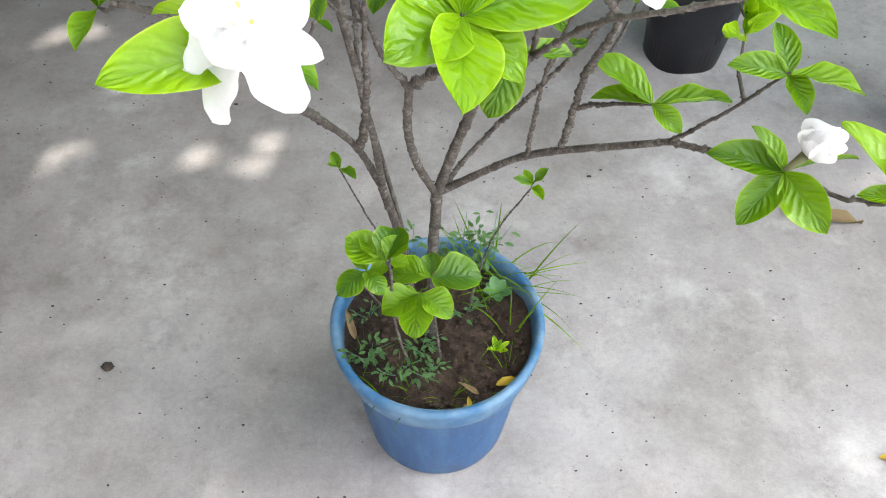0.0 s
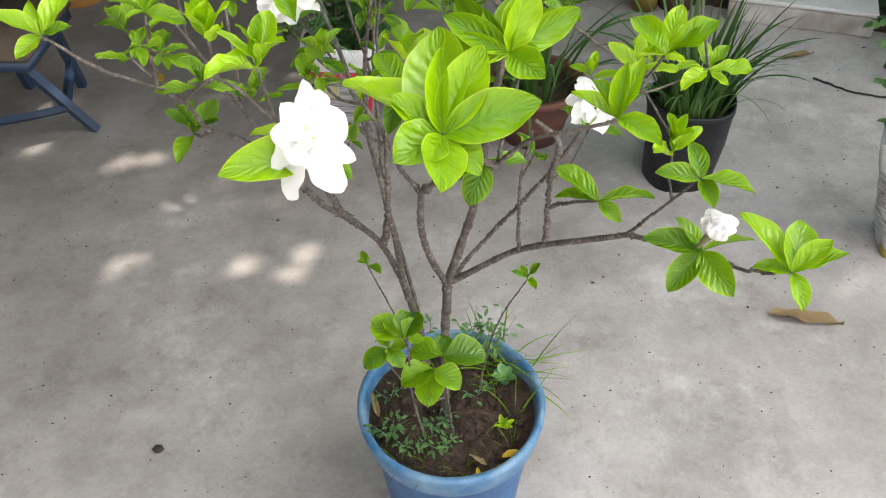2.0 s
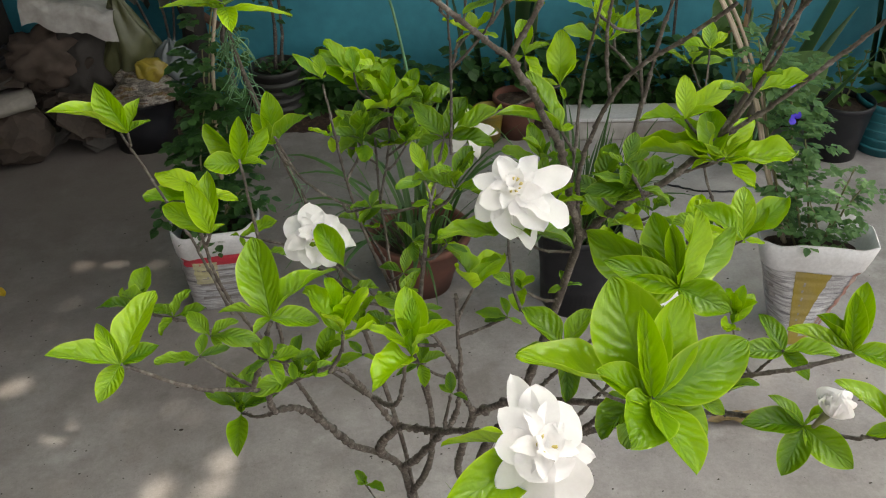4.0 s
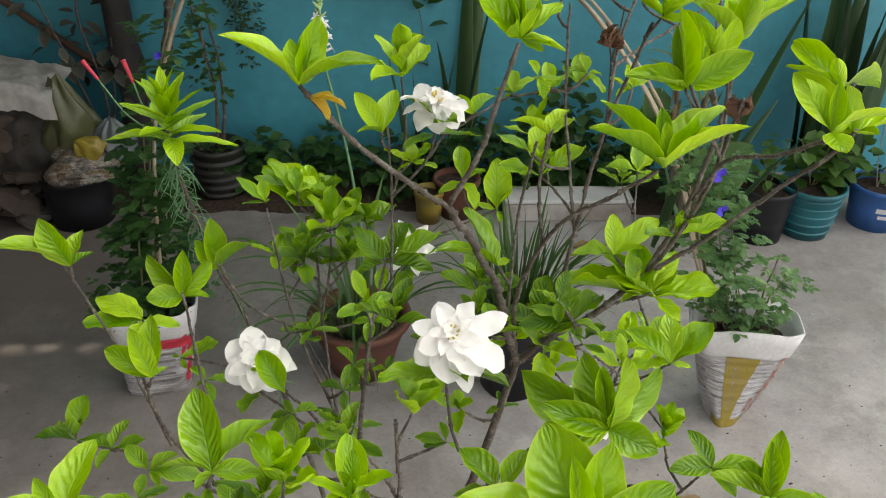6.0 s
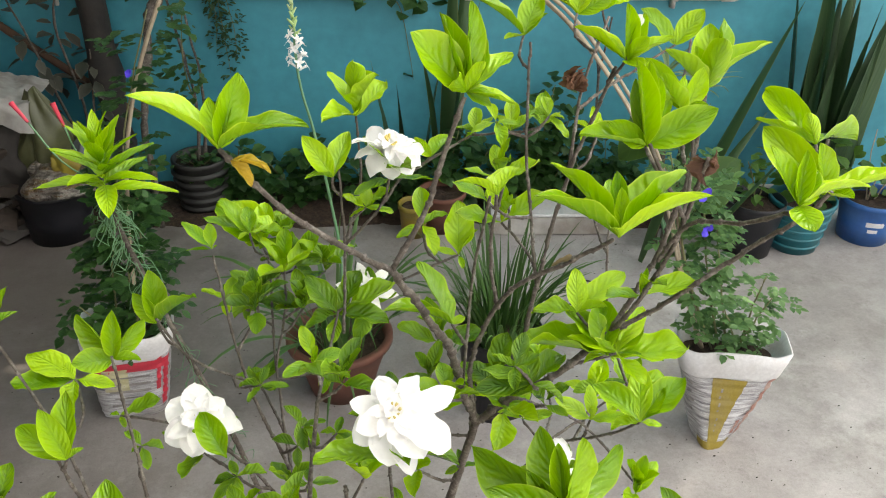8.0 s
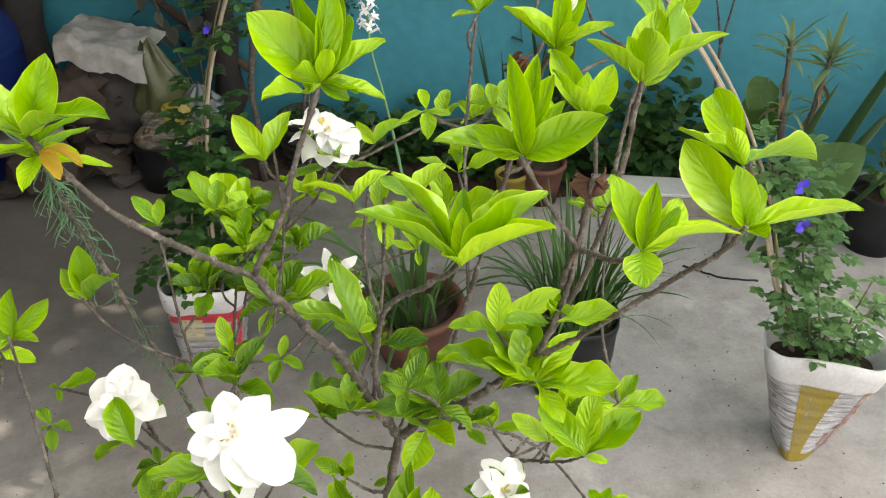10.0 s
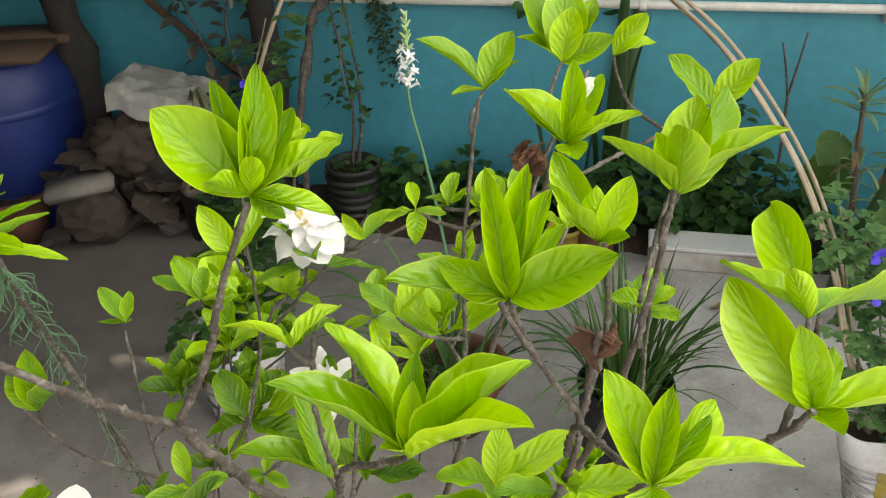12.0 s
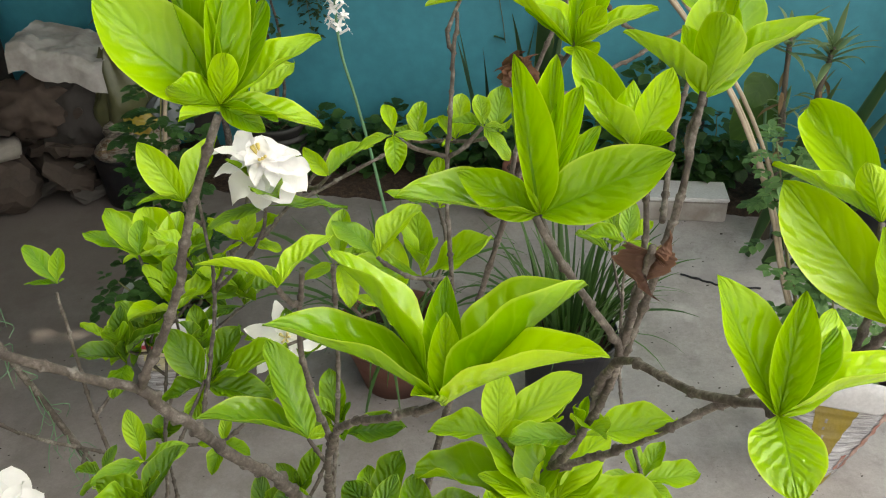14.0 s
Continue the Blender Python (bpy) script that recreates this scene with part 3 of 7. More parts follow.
branch([(0.166, 0.705, 0.716), (0.160, 0.640, 0.82), (0.155, 0.560, 0.95), (0.16, 0.50, 1.05)], 0.0032, 0.0022)
branch([(0.198, 0.688, 0.745), (0.190, 0.610, 0.87), (0.185, 0.560, 0.95), (0.180, 0.470, 1.06), (0.155, 0.400, 1.13)], 0.0045, 0.0035)
branch([(0.190, 0.610, 0.87), (0.205, 0.570, 0.91), (0.230, 0.526, 0.950)], 0.0034, 0.0022)
branch([(0.286, 0.625, 0.817), (0.300, 0.570, 0.90), (0.332, 0.551, 0.960)], 0.0032, 0.0020)
# the knot at the front, and what it carries
branch([(0.128, 0.440, 1.06), (0.095, 0.400, 1.10), (0.088, 0.370, 1.14)], 0.0055, 0.0042)
branch([(0.128, 0.440, 1.06), (0.150, 0.390, 1.12), (0.175, 0.360, 1.15), (0.203, 0.345, 1.168)], 0.0042, 0.0028)
branch([(0.128, 0.440, 1.06), (0.140, 0.445, 1.12), (0.149, 0.441, 1.177)], 0.0034, 0.0024)
branch([(-0.045, 0.560, 0.955), (-0.020, 0.510, 0.995), (0.000, 0.450, 1.05), (0.003, 0.345, 1.15)], 0.0050, 0.0030)
branch([(-0.144, 0.543, 1.018), (-0.146, 0.520, 1.055), (-0.143, 0.500, 1.080)], 0.0040, 0.0037)
branch([(-0.143, 0.500, 1.080), (-0.154, 0.472, 1.114), (-0.186, 0.456, 1.140), (-0.225, 0.461, 1.165)], 0.0037, 0.0028)
branch([(-0.152, 0.476, 1.110), (-0.143, 0.462, 1.145), (-0.131, 0.445, 1.190)], 0.0037, 0.0027)
branch([(-0.143, 0.500, 1.080), (-0.118, 0.482, 1.108), (-0.100, 0.462, 1.130)], 0.0042, 0.0034)
branch([(-0.045, 0.560, 0.955), (-0.060, 0.545, 1.000), (-0.073, 0.522, 1.045), (-0.086, 0.490, 1.095), (-0.100, 0.462, 1.130)], 0.0042, 0.0032)
branch([(-0.144, 0.543, 1.018), (-0.160, 0.560, 1.000), (-0.174, 0.578, 0.990)], 0.0030, 0.0018)
branch([(-0.100, 0.462, 1.125), (-0.092, 0.450, 1.15), (-0.089, 0.445, 1.172)], 0.0030, 0.0022)
branch([(-0.066, 0.535, 1.022), (-0.056, 0.470, 1.075), (-0.052, 0.430, 1.155)], 0.0034, 0.0022)
branch([(-0.104, 0.628, 0.905), (-0.130, 0.610, 1.00), (-0.165, 0.575, 1.12), (-0.170, 0.548, 1.200)], 0.0036, 0.0022)
branch([(-0.130, 0.610, 1.00), (-0.135, 0.640, 1.12), (-0.139, 0.655, 1.19)], 0.0030, 0.0020)
branch([(-0.130, 0.610, 1.00), (-0.190, 0.625, 1.05), (-0.243, 0.645, 1.065)], 0.0028, 0.0018)
branch([(-0.165, 0.600, 1.08), (-0.190, 0.660, 1.12), (-0.231, 0.711, 1.200)], 0.0030, 0.0020)
branch([(-0.004, 0.640, 0.95), (-0.040, 0.665, 1.02), (-0.088, 0.690, 1.075)], 0.0034, 0.0022)
branch([(0.004, 0.640, 0.88), (-0.010, 0.720, 0.96), (-0.040, 0.760, 1.06), (-0.054, 0.800, 1.18)], 0.0034, 0.0018)
branch([(-0.040, 0.760, 1.06), (-0.085, 0.740, 1.11), (-0.108, 0.725, 1.170)], 0.0026, 0.0018)
branch([(-0.010, 0.720, 0.96), (-0.008, 0.800, 1.04), (0.002, 0.870, 1.11), (0.000, 0.905, 1.12)], 0.0028, 0.0018)
branch([(-0.008, 0.800, 1.04), (0.010, 0.830, 1.09), (0.013, 0.835, 1.13)], 0.0022, 0.0016)
branch([(0.010, 0.640, 1.12), (0.030, 0.690, 1.13), (0.046, 0.724, 1.148)], 0.0028, 0.0020)
branch([(0.046, 0.700, 1.14), (0.060, 0.750, 1.20), (0.060, 0.760, 1.275)], 0.0028, 0.0018)
branch([(0.060, 0.750, 1.20), (0.085, 0.790, 1.24), (0.090, 0.821, 1.293)], 0.0022, 0.0016)
branch([(0.060, 0.750, 1.20), (0.095, 0.745, 1.24), (0.103, 0.747, 1.28)], 0.0024, 0.0018)
branch([(0.095, 0.745, 1.24), (0.125, 0.770, 1.26), (0.144, 0.780, 1.28)], 0.0022, 0.0015)
# the high fork
FORK, JCEN, K2 = (0.140, 0.612, 1.088), (0.056, 0.563, 1.287), (0.236, 0.575, 1.190)
branch([FORK, (0.122, 0.598, 1.140), (0.108, 0.584, 1.190), (0.080, 0.568, 1.245), JCEN], 0.0075, 0.0056)
branch([JCEN, (0.078, 0.560, 1.330), (0.092, 0.562, 1.370), (0.106, 0.568, 1.402)], 0.0044, 0.0034)
branch([JCEN, (0.016, 0.548, 1.325), (-0.015, 0.545, 1.355), (-0.045, 0.556, 1.391)], 0.0046, 0.0034)
branch([FORK, (0.165, 0.595, 1.125), (0.200, 0.580, 1.155), K2], 0.0075, 0.0062)
branch([K2, (0.262, 0.570, 1.255), (0.280, 0.572, 1.320), (0.295, 0.589, 1.385)], 0.0052, 0.0034)
branch([K2, (0.265, 0.540, 1.240), (0.290, 0.515, 1.285), (0.308, 0.480, 1.335), (0.312, 0.469, 1.356)], 0.0046, 0.0032)
branch([(0.308, 0.480, 1.335), (0.316, 0.486, 1.36), (0.319, 0.490, 1.381)], 0.0030, 0.0024)
branch([(0.238, 0.530, 1.283), (0.234, 0.495, 1.332), (0.240, 0.455, 1.352), (0.246, 0.422, 1.378)], 0.0036, 0.0028)
branch([K2, (0.238, 0.545, 1.24), (0.238, 0.510, 1.320), (0.220, 0.508, 1.355), (0.205, 0.510, 1.383)], 0.0044, 0.0028)
branch([(0.238, 0.510, 1.320), (0.252, 0.530, 1.350), (0.251, 0.539, 1.389)], 0.0030, 0.0022)
branch([FORK, (0.125, 0.590, 1.17), (0.130, 0.556, 1.248), (0.140, 0.530, 1.285), (0.154, 0.503, 1.312), (0.167, 0.475, 1.342)], 0.0046, 0.0030)
branch([(0.130, 0.556, 1.248), (0.123, 0.556, 1.299), (0.128, 0.552, 1.345)], 0.0028, 0.0020)
branch([(0.165, 0.595, 1.125), (0.200, 0.640, 1.20), (0.230, 0.660, 1.29), (0.250, 0.640, 1.385)], 0.0050, 0.0030)
branch([(0.230, 0.660, 1.29), (0.250, 0.690, 1.35), (0.281, 0.715, 1.400)], 0.0034, 0.0024)
branch([(0.200, 0.640, 1.20), (0.205, 0.690, 1.30), (0.218, 0.727, 1.380)], 0.0034, 0.0024)
branch([(0.122, 0.598, 1.140), (0.135, 0.620, 1.23), (0.139, 0.601, 1.312)], 0.0030, 0.0020)
branch([(0.165, 0.595, 1.125), (0.260, 0.640, 1.03), (0.320, 0.620, 0.95)], 0.0030, 0.0020)
branch([(0.25, 0.70, 0.95), (0.32, 0.73, 0.95), (0.373, 0.743, 0.968)], 0.0028, 0.0018)
branch([(0.25, 0.70, 0.95), (0.31, 0.80, 0.90), (0.353, 0.919, 0.868)], 0.0026, 0.0016)
branch([(0.25, 0.70, 0.95), (0.275, 0.620, 1.03), (0.282, 0.579, 1.080)], 0.0028, 0.0020)
branch([(0.238, 0.510, 1.320), (0.240, 0.506, 1.345), (0.241, 0.500, 1.374)], 0.0034, 0.0030)
# low shoots
branch([(0.075, 0.72, 0.25), (0.068, 0.70, 0.38), (0.060, 0.688, 0.508)], 0.0030, 0.0022)
branch([(0.060, 0.70, 0.40), (0.052, 0.650, 0.46), (0.048, 0.623, 0.505)], 0.0024, 0.0016)
branch([(0.030, 0.71, 0.25), (0.015, 0.68, 0.42), (0.016, 0.655, 0.595)], 0.0028, 0.0020)
branch([(0.018, 0.69, 0.42), (-0.005, 0.665, 0.50), (-0.017, 0.646, 0.560)], 0.0022, 0.0016)
branch([(0.030, 0.80, 0.34), (-0.020, 0.815, 0.46), (-0.059, 0.820, 0.571)], 0.0022, 0.0015)
branch([(0.110, 0.80, 0.25), (0.140, 0.790, 0.46), (0.185, 0.771, 0.595)], 0.0022, 0.0015)

# clusters near the lens, leaf by leaf
UP = (0, 0, 1)
add_leaf((-0.040, 0.552, 1.385), (-0.016, 0.545, 1.381), UP, "p")
add_leaf((-0.040, 0.552, 1.385), (-0.028, 0.540, 1.374), UP, "p")
spray((0.168, 0.470, 1.346), (-0.05, 0.05, 1), [(-4.7, 1.4, 3.6, 0.98, 21, "n", 0.20), (-2.5, 4.0, 3.8, 0.98, 49, "n", 0.14), (4.4, 1.0, 3.4, 0.98, -28, "d", 0.06), (4.0, -2.0, 4.1, 0.98, -21, "n", 0.20), (0.4, 2.0, 3.3, 0.66, 0, "n", 0.00), (0.3, 0.9, 2.8, 0.74, 21, "n", 0.00), (-0.9, -0.6, 1.4, 1.00, 0, "n", 0.20)])
spray((0.210, 0.523, 1.376), (0.02, 0.1, 1), [(-4.9, -0.2, 1.6, 0.98, -7, "n", 0.06), (-2.8, 0.2, 1.7, 0.98, -70, "n", 0.00), (3.9, -1.4, 2.5, 0.98, 63, "n", 0.00), (-0.8, 1.0, 5.3, 0.50, -63, "d", 0.00), (-0.9, 0.4, 4.0, 0.50, 70, "d", -0.16), (1.3, 2.9, 4.0, 0.50, 0, "d", -0.16), (2.1, 3.0, 3.2, 0.50, 14, "d", 0.00), (2.5, 1.9, 2.2, 0.50, 28, "n", 0.00)])
spray((0.251, 0.547, 1.385), (0, 0.1, 1), [(-1.4, 3.3, 2.7, 0.74, -42, "n", 0.00), (-2.4, -0.4, 2.6, 0.98, 7, "n", -0.16), (1.3, 0.5, 2.7, 1.06, 70, "n", 0.00), (0.9, -1.2, 0.8, 1.06, 42, "n", 0.00), (-0.2, -0.0, 2.4, 1.06, 56, "c", -0.16)])
spray((0.300, 0.597, 1.379), (0.05, 0.1, 1), [(-3.9, 0.0, 3.3, 0.98, 14, "n", 0.06), (-0.8, -2.5, 4.4, 0.82, -14, "n", 0.00), (4.5, -0.2, 3.8, 0.98, -7, "n", 0.20), (1.4, 2.7, 3.8, 1.06, -7, "n", 0.00), (2.9, 3.4, 4.0, 0.98, 70, "n", 0.00), (-1.3, 0.5, 2.9, 0.98, -70, "n", -0.16)])
spray((0.375, 0.757, 1.356), UP, [(2.7, 0.2, 3.0, 1.14, 35, "n", 0.00), (-2.8, 2.1, 2.9, 0.98, -28, "n", 0.00)])
spray((0.235, 0.411, 1.387), (0.05, -0.1, 1), [(-1.1, 1.9, 2.6, 0.98, -7, "n", -0.07), (0.7, 1.2, 2.4, 0.74, -7, "d", -0.16), (1.9, 1.6, 0.8, 0.50, 28, "d", -0.16), (4.0, 0.1, 1.6, 0.98, -35, "n", 0.34), (2.3, 2.2, 1.1, 0.98, 49, "n", 0.00), (-0.8, -2.2, 0.0, 1.46, 14, "f", 0.20)])
spray((0.316, 0.476, 1.350), (0.1, -0.1, 1), [(-1.7, 5.0, 2.8, 0.90, -56, "n", 0.00), (-0.8, 0.9, 3.2, 1.06, -35, "n", 0.00), (4.9, -1.7, 2.0, 1.06, -21, "n", 0.06), (-0.1, -2.2, 0.8, 1.14, 14, "c", 0.00), (1.0, 1.4, 1.8, 0.98, 35, "n", 0.00)])
spray((0.322, 0.502, 1.372), (0.1, 0.1, 1), [(1.5, 7.6, 0.9, 0.58, -35, "n", 0.00), (-2.4, 3.3, 0.9, 0.98, 14, "n", 0.06), (5.6, 3.2, -0.5, 0.98, -35, "n", 0.27), (-1.0, 0.3, 2.2, 0.98, 63, "n", 0.00)])
spray((0.107, 0.569, 1.405), UP, [(-3.4, 0.9, 3.5, 1.30, -42, "c", -0.16), (-1.2, -1.8, 1.6, 0.98, 63, "c", 0.00), (0.6, -1.5, 2.1, 0.82, -21, "n", -0.16), (0.8, 1.7, 5.1, 0.66, 49, "n", 0.00), (3.7, 1.7, 1.7, 1.06, 0, "n", 0.06), (2.0, -0.9, -0.3, 0.98, 0, "n", 0.06), (3.5, -0.1, -1.1, 0.98, 0, "n", 0.06), (1.5, -0.9, -0.7, 1.06, 42, "n", 0.20), (-1.3, 2.1, 4.1, 0.50, -7, "d", -0.16), (1.4, 3.1, 3.8, 0.50, 28, "d", 0.00), (1.8, 2.9, 2.7, 0.50, 42, "d", 0.00)])
spray((0.253, 0.632, 1.392), UP, [(-2.6, 3.6, 2.0, 1.55, 20, "c", 0.10), (3.5, -0.5, 1.7, 0.98, 0, "n", 0.06), (0.8, -1.3, 2.1, 0.98, -70, "n", 0.00), (0.5, 1.7, 3.7, 0.66, 14, "d", 0.00), (2.0, 1.8, 2.9, 0.58, 35, "d", 0.00), (-1.8, 1.9, 1.4, 1.06, -7, "n", 0.00), (0.1, -2.0, 0.0, 1.70, 7, "c", 0.00)])
spray((0.274, 0.759, 1.391), UP, [(-2.5, 0.8, 2.2, 0.98, -7, "n", 0.34), (0.6, 0.7, 3.3, 1.30, 21, "n", 0.00), (3.1, -0.7, 1.6, 1.06, 56, "n", 0.00), (2.2, 2.0, 2.6, 1.00, 0, "n", 0.00), (-1.8, 3.6, 3.6, 1.10, 0, "n", 0.06), (0.7, 3.3, 4.0, 1.20, 10, "n", 0.00), (2.7, 2.6, 3.2, 1.05, 0, "n", 0.06)])
spray((0.315, 0.790, 1.383), UP, [(1.7, -1.0, 3.0, 1.06, -70, "n", 0.00), (2.9, 0.1, 1.2, 0.98, 14, "n", 0.27)])
spray((0.225, 0.758, 1.376), UP, [(-3.9, 0.8, 3.9, 0.98, 0, "n", 0.20), (1.9, 1.8, 3.2, 1.14, 14, "n", 0.00), (2.1, 0.5, 2.1, 0.98, 0, "n", 0.27), (-2.2, -0.9, 0.2, 1.10, 10, "n", 0.06)])
spray((0.119, 0.540, 1.346), UP, [(-2.5, 0.6, 1.8, 0.98, 35, "n", 0.34), (2.1, 1.6, 1.5, 0.98, -14, "n", 0.27), (-0.1, 0.2, 0.7, 1.00, 0, "d", 0.00)])
spray((0.116, 0.612, 1.197), UP, [(-5.3, 0.5, 3.3, 0.98, 21, "n", 0.27), (-1.8, 3.8, 3.8, 0.98, 21, "n", 0.00), (1.3, 0.6, 0.1, 1.06, 28, "n", 0.00)])
spray((0.053, 0.752, 1.268), UP, [(-2.1, 1.3, 3.6, 0.98, -49, "n", 0.00), (2.1, 3.3, 2.7, 0.90, 0, "n", 0.00), (-2.6, -0.7, 1.2, 0.98, 21, "n", 0.34)])
spray((0.141, 0.752, 1.276), UP, [(3.0, 2.6, 1.5, 0.98, -7, "n", 0.34), (-1.4, 0.5, 1.8, 0.98, -70, "n", 0.00)])
spray((0.088, 0.370, 1.139), (0, -0.1, 1), [(-0.7, 6.3, 4.8, 1.33, -21, "n", 0.00), (2.6, 3.5, 4.7, 1.12, 25, "n", -0.16), (7.1, 0.4, 2.6, 1.02, 37, "n", 0.20), (-3.7, 0.5, 2.7, 1.12, -21, "n", 0.00), (-7.2, 4.8, 1.7, 1.23, 25, "n", 0.06), (2.7, -2.9, -1.3, 1.42, 8, "n", 0.20), (-0.0, -5.8, -0.3, 1.23, -21, "n", 0.06), (-2.8, -4.2, 1.0, 1.52, -25, "n", 0.20, "m"), (-0.1, 2.8, 5.2, 0.62, -12, "d", 0.00)])
spray((0.005, 0.350, 1.138), UP, [(-6.3, -3.7, 0.9, 0.90, -35, "n", 0.20), (-5.1, 2.3, 1.1, 0.98, 49, "n", 0.27), (1.3, -1.5, -0.6, 1.00, 0, "n", 0.20), (2.4, -0.4, -2.0, 1.00, 0, "n", 0.20)])
spray((0.230, 0.526, 0.950), (0.1, 0, 1), [(2.2, -1.9, -1.1, 1.14, 28, "n", 0.20), (5.0, -1.5, 2.1, 0.98, -14, "n", 0.06), (-4.4, 3.5, 1.7, 1.06, 0, "n", 0.06), (-4.4, 2.4, -0.8, 1.00, 0, "n", 0.20)], "m")
spray((-0.131, 0.445, 1.193), (-0.1, 0, 1), [(-0.2, 4.7, 2.9, 1.06, -14, "n", 0.00), (4.2, 3.3, 1.9, 0.98, -21, "n", 0.34), (3.1, -0.0, -0.7, 0.98, 28, "n", 0.20), (-1.1, -1.3, 0.3, 0.98, 0, "n", 0.20), (-2.9, 1.5, 0.7, 0.98, 49, "n", 0.27)], "m")
spray((-0.225, 0.461, 1.165), (-0.3, 0, 1), [(-3.8, -0.2, 2.4, 1.06, 0, "n", 0.20), (2.4, 4.2, 2.5, 0.98, 14, "n", 0.13), (-1.2, 2.0, 1.9, 0.74, 0, "n", 0.00), (-1.3, -2.4, -0.6, 1.14, -35, "n", 0.20), (2.4, 0.6, 0.5, 1.06, 21, "n", 0.00)])
spray((0.332, 0.499, 0.909), UP, [(-5.7, 1.8, 0.9, 1.06, -14, "n", 0.20), (-3.4, -3.0, -2.8, 1.14, -7, "n", 0.20), (2.3, -5.1, -1.0, 1.22, 42, "n", 0.20), (-2.3, 2.9, 2.2, 0.98, 7, "n", 0.06), (4.6, 0.1, 2.5, 0.98, -42, "n", 0.20)], "m")
spray((0.332, 0.551, 0.958), UP, [(-4.6, 0.6, 0.9, 1.06, -21, "n", 0.20), (4.8, -2.7, 1.3, 0.98, -7, "n", 0.20), (0.9, -3.5, -0.5, 1.14, 7, "n", 0.20), (-0.5, 3.9, 2.3, 1.00, 0, "n", 0.20)], "m")
spray((0.203, 0.348, 1.168), (0.2, 0, 1), [(2.6, -2.9, 0.4, 1.06, 21, "n", 0.20), (1.7, 2.3, 3.2, 0.82, -21, "n", 0.00), (0.5, 1.6, 3.2, 0.74, -35, "d", 0.00), (-2.8, 2.6, 0.5, 0.98, 0, "n", 0.06), (-1.6, 1.8, 1.8, 1.00, 0, "d", 0.00)])
spray((-0.139, 0.661, 1.183), UP, [(-2.0, 3.8, 1.9, 0.98, -70, "c", -0.16), (0.6, 1.2, 3.6, 0.82, 21, "d", 0.00), (2.3, 2.0, 1.9, 0.90, 70, "c", -0.16), (-2.8, -0.9, 0.7, 1.46, -42, "n", 0.00), (2.1, -0.7, 0.3, 0.98, 7, "n", 0.20)])
spray((-0.109, 0.744, 1.153), UP, [(-0.1, 1.1, 4.8, 0.98, 14, "n", 0.00), (3.6, -1.7, 4.2, 0.98, -28, "n", 0.20), (-1.6, 0.3, 3.2, 0.98, -70, "n", 0.00)])
spray((-0.163, 0.543, 1.197), UP, [(-3.3, 2.8, 1.4, 0.82, -28, "n", 0.20), (0.4, 2.8, 3.3, 0.82, -7, "n", 0.00), (-1.0, 0.6, 3.9, 0.82, -42, "n", 0.00), (1.0, 0.8, 0.2, 0.98, 0, "n", 0.20)])
spray((-0.222, 0.690, 1.209), (-0.3, 0, 1), [(-4.9, -0.1, 4.2, 0.98, 7, "n", 0.34), (-1.7, 1.3, 4.0, 1.06, -28, "n", 0.00), (1.2, 2.8, 2.0, 0.98, 0, "n", 0.13), (1.8, 1.8, 0.2, 0.98, 0, "n", 0.13)])
spray((-0.045, 0.556, 1.391), UP, [(-4.0, 0.9, 4.3, 0.98, 7, "n", 0.27), (1.5, 1.1, 4.0, 0.98, 70, "n", 0.00), (4.7, -2.0, 3.0, 0.98, -7, "n", 0.34), (-0.1, 1.7, 2.5, 0.90, -28, "n", 0.00), (1.2, 2.4, 2.9, 0.50, 14, "d", 0.00)])
branch([(0.281, 0.580, 1.33), (0.31, 0.64, 1.35), (0.345, 0.690, 1.383)], 0.0026, 0.0018)
whorl((0.172, 0.760, 1.165), (0, 0, 1), [(0.4, 1.8, 4.6, 1.1), (0.2, -1.0, -1.0), (1.8, 0.4, 2.4), (-2.2, 0.6, 0.8)])
whorl((0.120, 0.440, 1.065), (0, 0, 1), [(-1.6, -2.6, -2.8, 1.3), (3.2, 0.6, -0.8), (-3.6, -1.6, -1.6, 1.2)], "m")
whorl((0.212, 0.588, 1.205), (0, 0, 1), [(0.4, 1.6, 3.0, 1.2), (-3.4, 1.2, 0.4), (4.6, 1.6, 2.2), (1.6, -1.4, 1.4)])

spray((0.135, 0.436, 1.165), UP, [(0.5, 5.8, 2.2, 0.98, -49, "n", 0.00), (1.3, 1.1, 5.2, 1.06, 70, "n", 0.00), (5.0, 2.6, 2.4, 0.82, 63, "n", 0.00), (-5.1, 1.0, 2.6, 0.82, -49, "n", 0.20), (-5.2, 5.8, 1.6, 0.90, -70, "n", 0.20, "m"), (2.3, -3.0, -0.3, 1.46, 35, "n", 0.20), (0.9, 3.4, 2.8, 0.66, -14, "d", 0.00), (-4.8, 0.6, 0.6, 0.98, -70, "n", 0.20), (-2.0, 2.1, 2.5, 0.82, -70, "n", 0.00)])
spray((0.404, 0.455, 0.925), (0.2, 0, 1), [(-3.9, 5.8, 2.6, 0.98, 0, "n", 0.06), (1.4, 4.6, 3.2, 1.22, 0, "n", 0.20), (-3.5, 1.1, 0.2, 1.06, -14, "n", 0.20), (0.6, -3.8, -1.1, 1.06, 7, "n", 0.20), (4.5, -0.2, 2.8, 0.98, -7, "n", 0.06), (3.4, 1.8, 2.7, 1.00, 0, "n", 0.00)])

